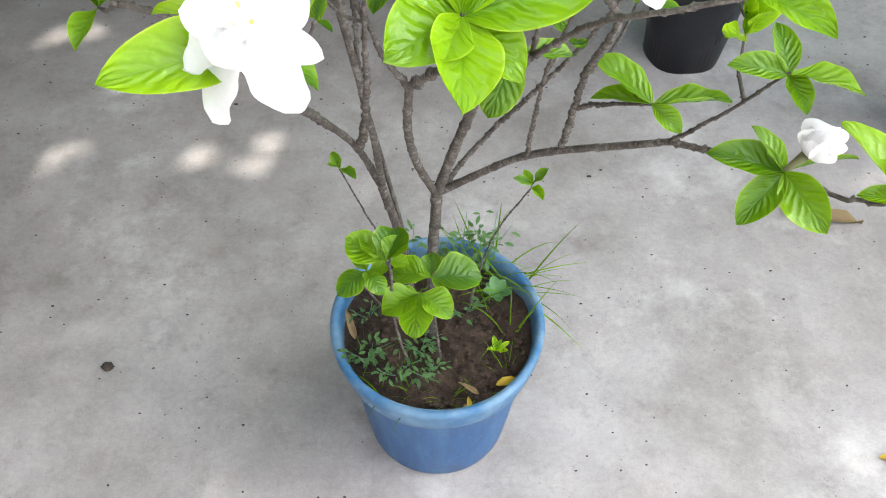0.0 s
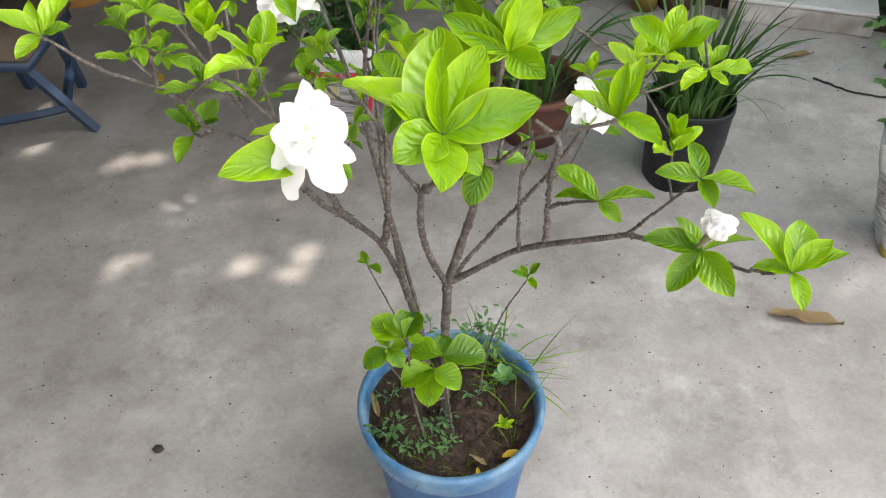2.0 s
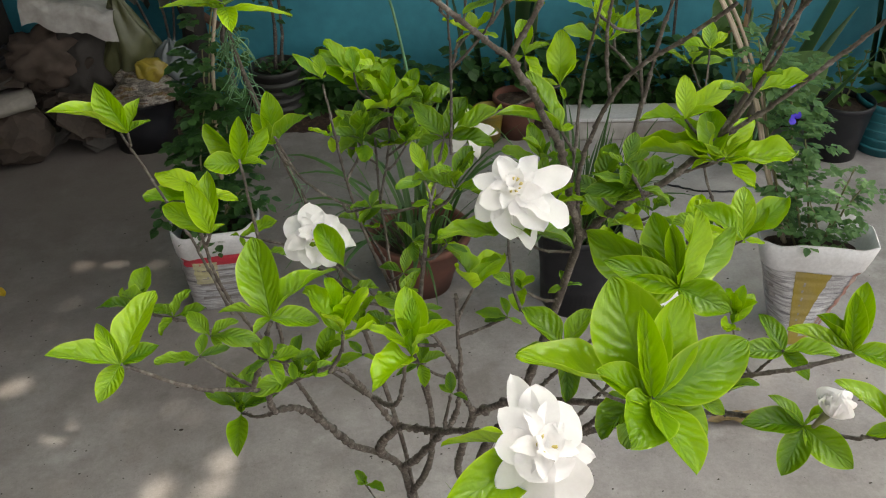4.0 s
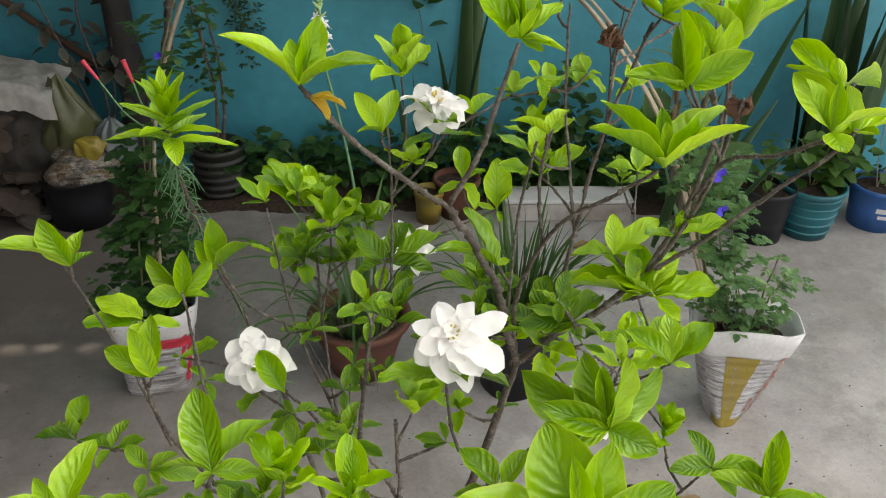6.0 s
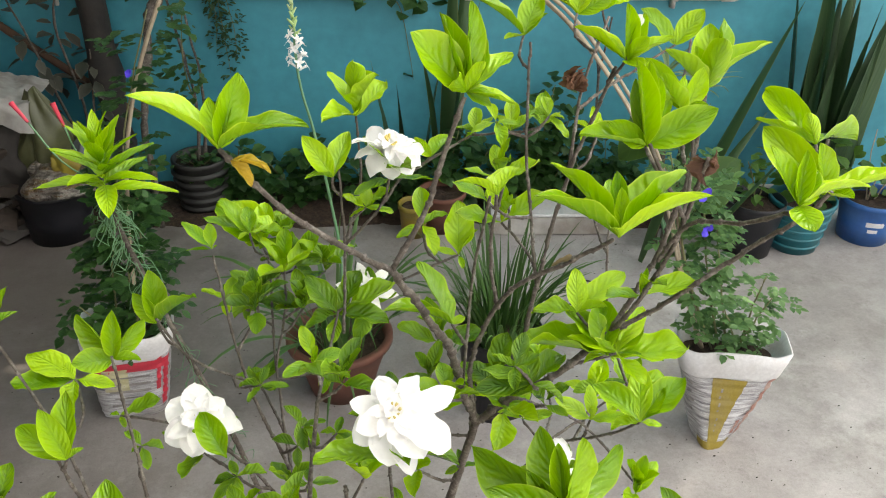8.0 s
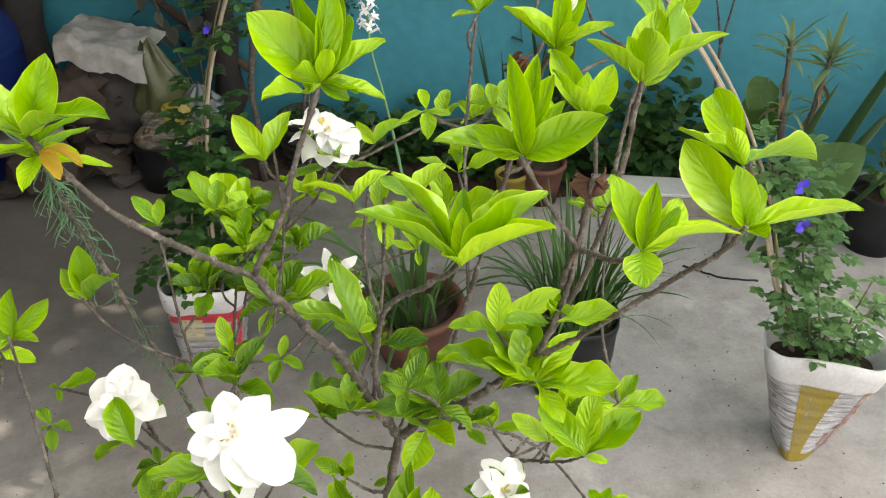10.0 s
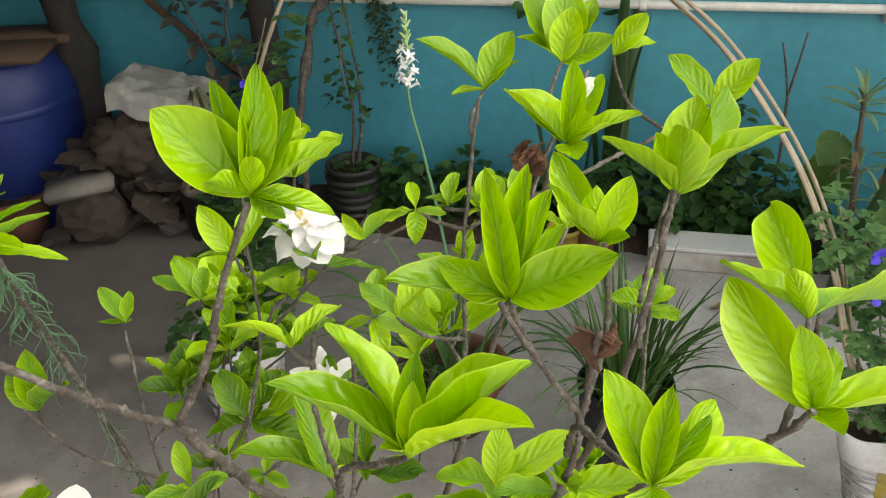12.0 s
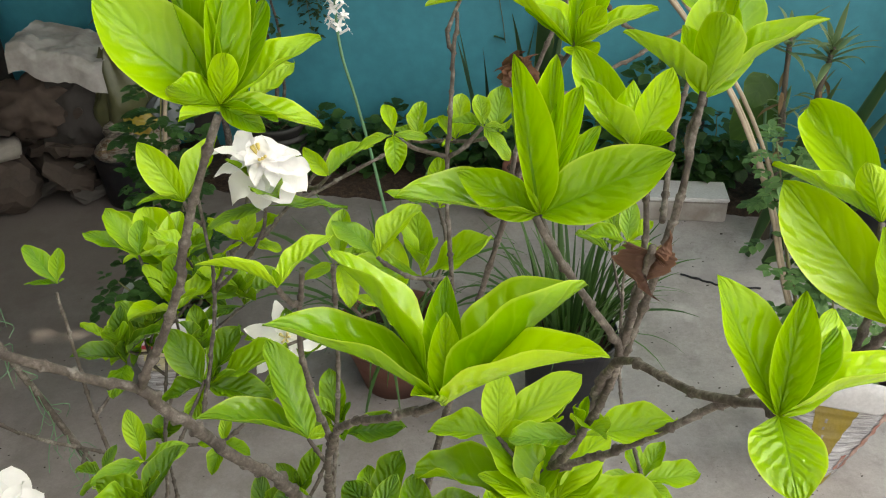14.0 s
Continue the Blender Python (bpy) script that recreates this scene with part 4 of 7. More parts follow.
# clusters further in, leaf by leaf
whorl((0.053, 0.428, 1.135), UP, [(-1.8, 3.4, 2.0), (-3.0, 1.0, 0.0), (-0.6, -2.9, -1.5), (2.8, -0.9, -0.0), (2.5, 1.8, 1.8)], "m")
whorl((0.228, 0.563, 1.178), UP, [(-1.7, 4.1, 2.8), (1.0, 1.6, 1.5), (5.8, -1.7, 0.3), (-5.8, 3.1, 0.8), (0.9, 3.3, 2.9), (2.7, 2.1, 2.4), (-1.9, 0.2, -0.3)], "y")
whorl((0.046, 0.724, 1.145), UP, [(-2.1, 3.2, 2.0), (-3.3, -0.0, -0.7), (5.4, 0.4, 1.8), (4.3, -1.8, -0.1), (2.6, 2.2, 2.5), (-1.2, -2.1, -1.5), (1.1, 0.7, 0.9)], "m")
whorl((0.000, 0.905, 1.120), UP, [(-2.2, 5.5, 3.9), (-4.0, 4.6, 2.6), (3.3, -0.9, 0.2), (1.1, 3.9, 3.5), (-1.8, 1.3, 0.6)], "y")
whorl((-0.179, 0.715, 1.130), UP, [(-3.8, 3.6, 1.8), (-4.7, 0.9, -0.5), (3.0, -1.4, -0.2), (-1.1, 1.8, 1.1), (-0.5, -2.6, -1.6)], "y")
whorl((0.282, 0.579, 1.080), UP, [(-2.8, 3.9, 2.3), (4.5, 1.5, 2.4), (1.7, -0.8, -0.1), (1.5, 3.6, 3.2), (-2.6, 0.4, -0.3), (2.7, 1.4, 1.8)], "y")
whorl((0.167, 0.565, 1.162), UP, [(-3.4, 2.1, 1.6), (-4.4, 0.6, 0.3), (0.2, 2.7, 2.1), (3.2, 1.5, 1.3), (2.3, -1.5, -0.8), (-2.0, -0.3, -0.2), (-1.4, 1.6, 1.2)], "m")
whorl((0.234, 0.558, 1.182), UP, [(3.4, 3.1, 2.6), (4.2, -0.5, -0.3), (-3.3, 1.7, 1.3), (1.2, -2.6, -1.4), (-0.8, 1.0, 0.8), (2.6, 1.2, 1.0)], "y")
whorl((0.373, 0.743, 0.966), UP, [(-0.9, 2.8, 2.2), (2.4, 2.1, 1.7), (-4.1, 0.2, 0.1), (4.7, -0.2, -0.1), (-3.1, -2.1, -1.2), (2.1, -1.7, -0.9)], "y")
whorl((-0.014, 0.877, 1.155), UP, [(-4.1, 2.1, 1.6), (0.3, 2.4, 2.0), (3.1, -0.2, -0.1), (-1.3, -0.4, -0.3), (-2.5, 2.8, 2.3)], "y")
whorl((-0.054, 0.806, 1.183), UP, [(-2.2, 2.5, 2.0), (0.5, 0.2, 0.2), (-2.2, 0.3, 0.2), (0.1, 2.0, 1.7)], "y")
whorl((-0.136, 0.431, 1.173), UP, [(-1.6, -0.2, -0.3), (0.1, 1.3, 0.9), (1.9, -0.2, 0.3), (0.7, -1.5, -0.6), (-0.8, 1.0, 0.5)], "m")
whorl((-0.184, 0.580, 1.078), UP, [(-1.4, 1.9, 1.0), (2.2, 0.6, 0.9), (4.0, -1.2, 0.0), (0.7, -1.4, -0.6)], "m")
whorl((-0.213, 0.614, 1.077), UP, [(-2.0, 1.2, 0.4), (-1.2, -1.1, -0.7), (2.6, -0.2, 0.4), (1.5, 1.6, 1.5)], "m")
whorl((-0.002, 0.721, 1.000), UP, [(-2.2, 1.4, 0.5), (-0.4, -1.7, -1.0), (2.1, -0.4, 0.2), (1.1, 2.0, 1.7)], "m")
whorl((-0.062, 0.663, 1.034), UP, [(-2.2, 0.2, -0.3), (-0.4, 1.4, 0.9), (2.5, -0.3, 0.3), (-0.5, -2.3, -1.2), (-2.3, -1.2, -1.0)], "m")
whorl((0.063, 0.579, 1.041), UP, [(-1.9, 0.1, -0.2), (1.2, -0.8, -0.2), (0.0, 1.6, 1.1), (-2.5, 1.6, 0.5)], "m")
whorl((0.132, 0.623, 1.028), UP, [(-1.6, -0.0, -0.3), (1.8, -0.1, 0.3), (0.2, 1.3, 0.9)], "m")
whorl((-0.004, 0.515, 1.028), UP, [(-0.8, 1.0, 0.5), (1.1, -0.8, -0.2), (0.2, 1.6, 1.1)], "m")
whorl((-0.042, 0.592, 1.049), UP, [(-1.4, 1.2, 0.5), (1.6, -0.1, 0.3), (0.3, -1.8, -0.9)], "m")
whorl((0.370, 0.825, 1.152), UP, [(-3.2, 1.8, 0.6), (2.2, 0.7, 1.1), (1.1, 2.7, 2.3), (1.9, -1.5, -0.5)], "y")
whorl((0.141, 0.778, 1.193), UP, [(0.8, 3.0, 2.7), (2.6, 0.3, 1.0), (-2.6, -0.2, -0.7), (0.6, -2.8, -1.6)], "y")
whorl((-0.020, 0.854, 1.089), UP, [(-2.8, 2.6, 1.3), (2.3, -1.6, -0.4), (0.7, 2.0, 1.8), (-1.2, -1.6, -1.2)], "m")
whorl((0.027, 0.890, 1.113), UP, [(-3.0, 0.4, -0.4), (2.9, -0.9, 0.1), (0.4, 1.9, 1.7), (1.9, -2.4, -1.0)], "m")
whorl((0.083, 0.760, 1.230), UP, [(-2.2, 1.6, 0.7), (2.4, -0.8, 0.1), (0.5, 1.8, 1.6), (-1.6, -0.0, -0.4), (2.3, 0.6, 1.1)], "y")
whorl((0.177, 0.691, 1.329), UP, [(-2.3, 0.3, -0.4), (-0.2, 1.5, 1.2), (1.7, -0.6, 0.0), (-0.1, -1.8, -1.2)], "y")
whorl((0.226, 0.697, 1.326), UP, [(-1.7, 0.9, 0.3), (1.3, -0.4, 0.0), (0.1, 1.6, 1.4), (1.3, -1.8, -0.9)], "y")
whorl((0.144, 0.548, 1.197), UP, [(-1.4, 1.1, 0.5), (1.8, 0.1, 0.6), (-0.5, -1.4, -0.9), (1.4, 1.6, 1.7)], "m")
whorl((-0.030, 0.712, 1.090), UP, [(-1.9, 0.6, -0.0), (2.4, -0.8, 0.1), (0.8, 1.4, 1.3), (-1.2, -1.0, -0.8)], "m")
whorl((-0.003, 0.652, 1.086), UP, [(-1.1, 1.9, 1.2), (2.0, 0.1, 0.6), (-0.3, -1.7, -1.0), (1.1, -1.7, -0.7)], "m")
whorl((0.022, 0.625, 1.096), UP, [(-1.3, 0.6, 0.1), (1.7, -1.0, -0.2), (0.7, 0.9, 0.9)], "m")
whorl((-0.132, 0.654, 1.098), UP, [(-1.2, 1.5, 0.8), (1.7, -0.6, 0.0), (0.3, -1.8, -0.9), (-0.9, -0.1, -0.3)], "m")
whorl((-0.155, 0.738, 1.064), UP, [(-0.9, 0.5, 0.1), (3.5, -0.1, 0.9), (0.4, -1.1, -0.5)], "m")
whorl((-0.048, 0.853, 1.097), UP, [(-2.1, 1.1, 0.4), (2.4, 0.3, 0.8), (-0.1, -1.7, -1.0), (1.5, 1.6, 1.5)], "y")
whorl((0.040, 0.767, 1.049), UP, [(-2.1, 0.7, -0.0), (2.0, -1.2, -0.3), (0.5, 1.8, 1.4), (-1.1, -1.9, -1.2)], "y")
whorl((-0.060, 0.643, 0.972), UP, [(-2.8, -0.8, -0.3), (1.5, -0.7, -0.3), (-0.9, 1.5, 1.0)], "m")
whorl((-0.014, 0.593, 0.993), UP, [(-2.3, -0.5, -0.2), (2.4, 0.6, 0.4), (0.0, -2.0, -0.9), (1.0, 1.7, 1.1)], "m")
whorl((-0.123, 0.432, 1.168), UP, [(-1.0, 0.7, 0.5), (1.4, 0.2, 0.1), (-0.0, -1.1, -0.5), (0.8, 1.2, 0.8)], "m")
whorl((-0.187, 0.519, 1.111), UP, [(-1.2, -0.3, -0.1), (2.1, 0.3, 0.2), (0.5, 1.5, 0.9), (-2.9, -0.1, -0.0)], "m")
whorl((0.003, 0.700, 0.969), UP, [(-2.3, -0.3, -0.1), (2.8, -0.3, -0.2), (0.2, 1.5, 1.0), (0.3, -1.8, -0.8)], "m")

whorl((0.202, 0.805, 1.270), UP, [(-1.6, 1.2, 0.5), (0.7, 2.1, 2.0), (2.0, 0.8, 1.2), (-1.2, -0.2, -0.4)], "y")
whorl((0.223, 0.770, 1.284), UP, [(-0.9, 1.5, 1.0), (1.0, 2.3, 2.2), (2.4, 0.7, 1.3), (-0.9, -0.1, -0.3)], "y")
whorl((0.244, 0.746, 1.296), UP, [(-0.7, 2.0, 1.5), (0.8, 2.2, 2.1), (1.8, 0.5, 1.0)], "y")
whorl((0.267, 0.687, 1.312), UP, [(-1.6, 1.1, 0.5), (0.1, 1.6, 1.4), (1.7, 0.5, 0.9), (-1.6, -0.2, -0.5)], "y")
whorl((0.162, 0.662, 1.273), UP, [(-2.0, 2.6, 1.6), (2.4, 1.9, 2.2), (0.3, 0.9, 0.8)], "y")
add_leaf((-0.068, 0.637, 1.082), (-0.087, 0.668, 1.111), (0.2, -1, 0.4), "y", 0.95, 0)

# the young shoots low over the soil
whorl((0.011, 0.660, 0.586), UP, [(-2.9, 2.9, 0.5), (-4.6, 2.3, 0.4), (2.6, -0.5, -0.1), (0.9, 4.6, 0.8), (1.9, 3.4, 0.6)], "r", 1.22)
whorl((-0.012, 0.659, 0.567), UP, [(-3.5, -2.8, -0.5), (-1.5, 2.1, 0.4), (2.2, -2.8, -0.4), (0.4, -1.4, -0.2), (2.5, 0.7, 0.1)], "r", 1.22)
whorl((0.062, 0.690, 0.514), UP, [(6.5, 0.8, 0.1), (-5.4, 0.8, 0.1), (-0.1, 3.2, 0.5), (2.6, -1.3, -0.2), (-1.5, 1.6, 0.3)], "r", 1.22)
whorl((0.050, 0.666, 0.514), UP, [(-2.9, -0.8, -0.1), (4.0, -2.8, -0.4), (-1.1, -5.7, -0.8), (-0.6, -2.5, -0.4), (-4.7, -2.6, -0.4)], "r", 1.22)

# the smaller clusters
rosette((0.090, 0.821, 1.293), UP, 0.050, 6, 100, "y", 62)
rosette((0.103, 0.747, 1.262), UP, 0.046, 6, 101, "m", 88)
rosette((0.013, 0.835, 1.128), UP, 0.046, 6, 102, "y", 70)
rosette((-0.243, 0.645, 1.066), UP, 0.042, 4, 104, "m", 68)
rosette((-0.089, 0.445, 1.168), UP, 0.040, 6, 105, "y", 55)
rosette((-0.050, 0.426, 1.158), UP, 0.044, 6, 106, "y", 62)
rosette((-0.174, 0.578, 0.990), UP, 0.044, 6, 107, "m", 80)
rosette((0.316, 0.614, 0.945), UP, 0.046, 6, 108, "y", 55)
rosette((-0.022, 0.799, 1.110), UP, 0.046, 6, 109, "m", 75)
rosette((0.026, 0.609, 1.160), UP, 0.044, 5, 110, "m", 75)
rosette((-0.024, 0.839, 0.986), UP, 0.040, 5, 111, "m", 75)
rosette((0.372, 0.860, 1.120), UP, 0.040, 5, 112, "m", 70)
rosette((0.238, 0.544, 1.245), UP, 0.040, 3, 113, "y", 70)
rosette((0.353, 0.919, 0.868), UP, 0.040, 6, 114, "y", 45)
rosette((-0.059, 0.820, 0.571), UP, 0.030, 3, 115, "m", 70)
rosette((0.185, 0.771, 0.595), UP, 0.032, 4, 116, "m", 70)
rosette((-0.088, 0.690, 1.046), UP, 0.046, 6, 117, "m", 82)
rosette((0.095, 0.814, 1.078), UP, 0.046, 6, 118, "m", 80)
rosette((0.229, 0.624, 0.972), UP, 0.046, 6, 119, "m", 78)
rosette((0.038, 0.505, 1.186), UP, 0.050, 6, 120, "m", 92)
rosette((-0.120, 0.490, 1.10), UP, 0.036, 4, 121, "m", 80)
rosette((0.190, 0.700, 1.230), UP, 0.044, 5, 122, "y", 66)
rosette((0.210, 0.760, 1.240), UP, 0.044, 5, 123, "y", 66)
rosette((-0.100, 0.560, 1.04), UP, 0.040, 5, 124, "m", 75)
rosette((-0.030, 0.560, 1.085), UP, 0.040, 5, 125, "m", 75)
rosette((0.080, 0.640, 1.090), UP, 0.042, 6, 126, "m", 78)
rosette((-0.060, 0.620, 1.020), UP, 0.040, 5, 127, "m", 80)
rosette((0.300, 0.690, 1.010), UP, 0.042, 5, 128, "y", 66)
rosette((0.060, 0.870, 1.10), UP, 0.044, 6, 129, "m", 72)
rosette((0.130, 0.690, 1.12), UP, 0.042, 5, 130, "m", 76)

# small inner clusters along the finer stems
fill = random.Random(77)
inner = [q for q in WOOD if 0.93 < q.z < 1.14 and -0.02 < q.x < 0.34 and q.y > 0.56]
for k in range(20):
    q = fill.choice(inner)
    off = Vector((fill.uniform(-1, 1), fill.uniform(-0.5, 1), fill.uniform(0.1, 1))) * fill.uniform(0.015, 0.045)
    rosette(q + off, (fill.uniform(-0.4, 0.4), fill.uniform(-0.4, 0.2), 1), fill.uniform(0.028, 0.046), fill.choice((3, 4, 4, 5, 6)), 500 + k, "m" if fill.random() < 0.65 else "y", fill.uniform(50, 85), fill.random() < 0.5, fill.uniform(0.9, 1.2))

# thin twigs that carry the clusters standing off the stems
twig_rng = random.Random(12)
for foot in SHOOTS:
    near = min(WOOD, key=lambda q: (q - foot).length)
    if (near - foot).length < 0.008:
        continue
    low = [q for q in WOOD if q.z < foot.z - 0.015]
    root = min(low, key=lambda q: (q - foot).length * (1.0 + 0.5 * abs(q.z - foot.z)))
    span = (foot - root).length
    if span > 0.30:
        continue
    bend = Vector((twig_rng.uniform(-1, 1), twig_rng.uniform(-1, 1), -0.6)) * span * 0.14
    branch([root, root.lerp(foot, 0.4) + bend, root.lerp(foot, 0.75) + bend * 0.6, foot], 0.0030, 0.0020)

AGES = (YOUNG, MIDDLE, MATURE, YELLOW_LEAF)
for m, me in LEAVES[:300]:
    part("leaf", me, None, shrub, m=m)
bm = bmesh.new()
for m, me in LEAVES[300:]:
    n0 = len(bm.verts)
    f0 = len(bm.faces)
    bm.from_mesh(me)
    bm.verts.ensure_lookup_table()
    bm.faces.ensure_lookup_table()
    for f in bm.faces[f0:]:
        f.material_index = AGES.index(me.materials[0])
    bmesh.ops.transform(bm, matrix=m, verts=bm.verts[n0:])
if LEAVES[300:]:
    tagged(part("foliage", bm, AGES, shrub, "small inner leaves"), kind="stuff")
else:
    bm.free()


# ---- flowers ----
PETALS = [as_mesh(blade(bmesh.new(), seed=40 + i, width=w, fold=f, arch=a, ripple=0.038, rows=12, point=p, cup=1.7), "petal", PETAL)
          for i, (w, f, a, p) in enumerate(((0.62, 0.10, 0.30, 1.25), (0.72, 0.14, 0.22, 1.15), (0.42, 0.05, 0.35, 1.0), (0.55, -0.06, 0.45, 1.2), (0.46, 0.22, 0.18, 1.05)))]


def flower(at, face, size, rings, seed, label="open white double gardenia flower"):
    """rings: (petals, tilt from the facing direction in degrees, length, petal shape, width)."""
    rng = random.Random(seed)
    at, face = Vector(at) - ORIGIN, Vector(face).normalized()
    e1 = face.cross(Vector((0.1, 0.3, 1))).normalized()
    e2 = face.cross(e1)
    fl = part("flower", tube([at - face * 0.022, at - face * 0.008, at], 0.0030, 0.0045, 8, 3), TWIG, shrub, label)
    for k, (n, tilt, length, shape, width) in enumerate(rings):
        ph = rng.uniform(0, 6.28)
        for i in range(n):
            a = ph + math.tau * i / n + rng.uniform(-0.18, 0.18)
            th = radians(tilt + rng.uniform(-9, 9))
            d = (e1 * math.cos(a) + e2 * math.sin(a)) * math.sin(th) + face * math.cos(th)
            L = size * length * rng.uniform(0.88, 1.1)
            part("petal", PETALS[shape], None, fl, m=leaf_pose(at + face * 0.0015 * k, at + face * 0.0015 * k + d * L, face, width, rng.uniform(-12, 12)))
    bm = bmesh.new()
    for i in range(7):
        a = rng.uniform(0, 6.28)
        d = (face + (e1 * math.cos(a) + e2 * math.sin(a)) * 0.5).normalized()
        tube([at, at + d * size * 0.12, at + d * size * 0.26], 0.0007, 0.0010, 5, 2, bm=bm)
    part("stamens", bm, CREAM, fl, "pale yellow stamens")
    return fl


PETAL_SHAPES = {}


def blossom(at, face, petals, inner=(5, 46, 0.021), label="open white double gardenia flower"):
    """A flower whose outer petals are known one by one: tip in centimetres from its heart, width, roll, shape and arch."""
    at, face = Vector(at) - ORIGIN, Vector(face).normalized()
    rng = random.Random(int(at.x * 1000))
    fl = part("flower", tube([at - face * 0.022, at - face * 0.008, at], 0.0030, 0.0045, 8, 3), TWIG, shrub, label)
    for k, (x, y, z, width, roll, shape, arch) in enumerate(petals):
        key = (shape, round(arch / 0.07), k % 3)
        if key not in PETAL_SHAPES:
            fold, cup = SHAPES[shape]
            PETAL_SHAPES[key] = leaf_mesh("petal", PETAL, seed=300 + 5 * len(PETAL_SHAPES), width=0.62, fold=fold * 0.35, cup=cup, arch=arch, ripple=(0.030, 0.050, 0.022)[k % 3],
                                          point=1.15, taper=0.54, tip=0.2, rows=14, cols=(-1, -0.8, -0.5, 0, 0.5, 0.8, 1))
        part("petal", PETAL_SHAPES[key], None, fl, m=leaf_pose(at, at + Vector((x, y, z)) * 0.01, face, width * 1.22, roll * 0.6))
    e1 = face.cross(Vector((0.1, 0.3, 1))).normalized()
    e2 = face.cross(e1)
    count, tilt, size = inner
    for ring in range(2):
        for i in range(count):
            a = math.tau * (i + 0.5 * ring) / count + rng.uniform(-0.3, 0.3)
            th = radians(tilt + 20 - 34 * ring + rng.uniform(-10, 10))
            d = (e1 * math.cos(a) + e2 * math.sin(a)) * math.sin(th) + face * math.cos(th)
            b = at + face * 0.002 * (ring + 1)
            part("petal", PETALS[(4, 1)[ring]], None, fl, m=leaf_pose(b, b + d * size * rng.uniform(0.85, 1.15) * (1.0, 0.66)[ring], face, 1.05, rng.uniform(-20, 20)))
    bm = bmesh.new()
    for i in range(7):
        a = rng.uniform(0, 6.28)
        d = (face + (e1 * math.cos(a) + e2 * math.sin(a)) * 0.5).normalized()
        tube([at, at + d * 0.006, at + d * 0.012], 0.0007, 0.0010, 5, 2, bm=bm)
    part("stamens", bm, CREAM, fl, "pale yellow stamens")
    return fl


blossom((0.003, 0.334, 1.160), (0.05, -0.55, 0.8), [(-0.6, 3.7, 2.2, 0.50, -35, "n", 0.00), (0.5, 2.7, 2.1, 0.90, -28, "n", 0.00), (2.3, 1.4, 1.0, 1.38, 14, "n", 0.00), (3.0, -0.5, -1.3, 0.58, 35, "n", 0.00), (1.0, -1.6, -0.9, 1.62, 7, "n", 0.00), (2.0, -1.8, -3.1, 0.98, 70, "n", 0.06), (-1.8, -2.2, -3.4, 0.98, 70, "n", 0.13), (-3.1, -0.7, -1.7, 0.58, 7, "n", 0.20), (-2.6, 0.4, 0.4, 0.98, -7, "n", 0.00), (-1.9, 1.9, 1.6, 0.74, -28, "n", 0.00), (-1.2, -1.4, -0.9, 1.62, 0, "n", 0.00)])
blossom((0.038, 0.499, 1.222), (-0.12, -0.62, 0.76), [(-0.3, 1.8, 1.7, 0.98, 7, "n", 0.00), (2.3, 1.5, 1.3, 0.90, 70, "n", 0.00), (4.7, -0.0, 0.7, 0.50, 42, "n", 0.20), (3.5, -2.1, -1.9, 0.98, -56, "n", 0.06), (1.4, -3.0, -1.6, 0.98, -21, "n", 0.20), (0.7, -2.9, -3.3, 0.50, -7, "n", 0.20), (-1.1, -2.3, -2.4, 0.98, 21, "n", 0.20), (-2.9, -0.3, -1.5, 0.82, 7, "n", 0.20), (-2.5, -0.6, -0.2, 0.90, -49, "n", 0.00), (-2.5, 1.0, 0.7, 0.66, 0, "n", 0.00)])
blossom((-0.088, 0.686, 1.082), (-0.1, -0.5, 0.85), [(0.3, 3.2, 1.9, 0.98, 35, "n", 0.00), (-2.0, 2.4, 1.2, 1.22, 0, "n", 0.00), (-2.9, -0.4, -0.8, 1.06, -42, "n", 0.00), (-0.8, -2.4, -1.5, 1.14, -14, "n", 0.00), (3.3, -0.5, 0.1, 1.14, 7, "n", 0.00), (4.0, -0.7, -0.4, 0.98, -63, "n", 0.27), (2.5, 1.1, 1.2, 1.06, 28, "n", 0.00), (1.5, -2.6, -1.4, 0.90, 0, "n", 0.00)], (8, 52, 0.026))
blossom((0.103, 0.747, 1.293), (-0.05, -0.45, 0.7), [(-2.9, 2.1, 0.4, 0.98, 70, "n", 0.20), (-1.7, 1.9, 0.8, 0.98, -70, "n", 0.06), (-3.3, 0.9, -0.6, 0.98, 56, "n", 0.27), (-2.5, -1.2, -1.9, 0.98, 49, "n", 0.27), (-0.6, -2.0, -2.3, 0.98, 70, "n", 0.20), (1.5, -2.3, -1.7, 0.98, 7, "n", 0.20), (2.6, -1.6, -1.4, 0.98, -35, "n", 0.20), (2.8, -0.9, -0.4, 0.66, 0, "n", 0.00), (2.4, -0.0, 0.4, 0.98, -56, "n", 0.14), (0.2, 1.1, 1.1, 1.62, 7, "n", 0.00)], (5, 62, 0.017))
flower((0.229, 0.624, 0.998), (0.2, -0.45, 0.75), 0.033, ((6, 88, 1.0, 1, 1.0), (4, 60, 0.8, 1, 0.9)), 5)
flower((0.095, 0.814, 1.105), (-0.1, -0.6, 0.6), 0.036, ((6, 82, 1.0, 2, 0.9), (2, 40, 0.6, 2, 0.9)), 6, "narrow-petalled white gardenia flower past its best")
BUD_PETAL = as_mesh(blade(bmesh.new(), seed=61, width=0.9, fold=0.5, arch=-0.55, ripple=0.01, rows=9, point=1.3, cup=2.0), "petal", PETAL)
bud = part("flower", tube([Vector((0.318, 0.474, 0.938)) - ORIGIN, Vector((0.325, 0.471, 0.955)) - ORIGIN], 0.002, 0.004, 8, 3), TWIG, shrub, "half-open round white gardenia bud")
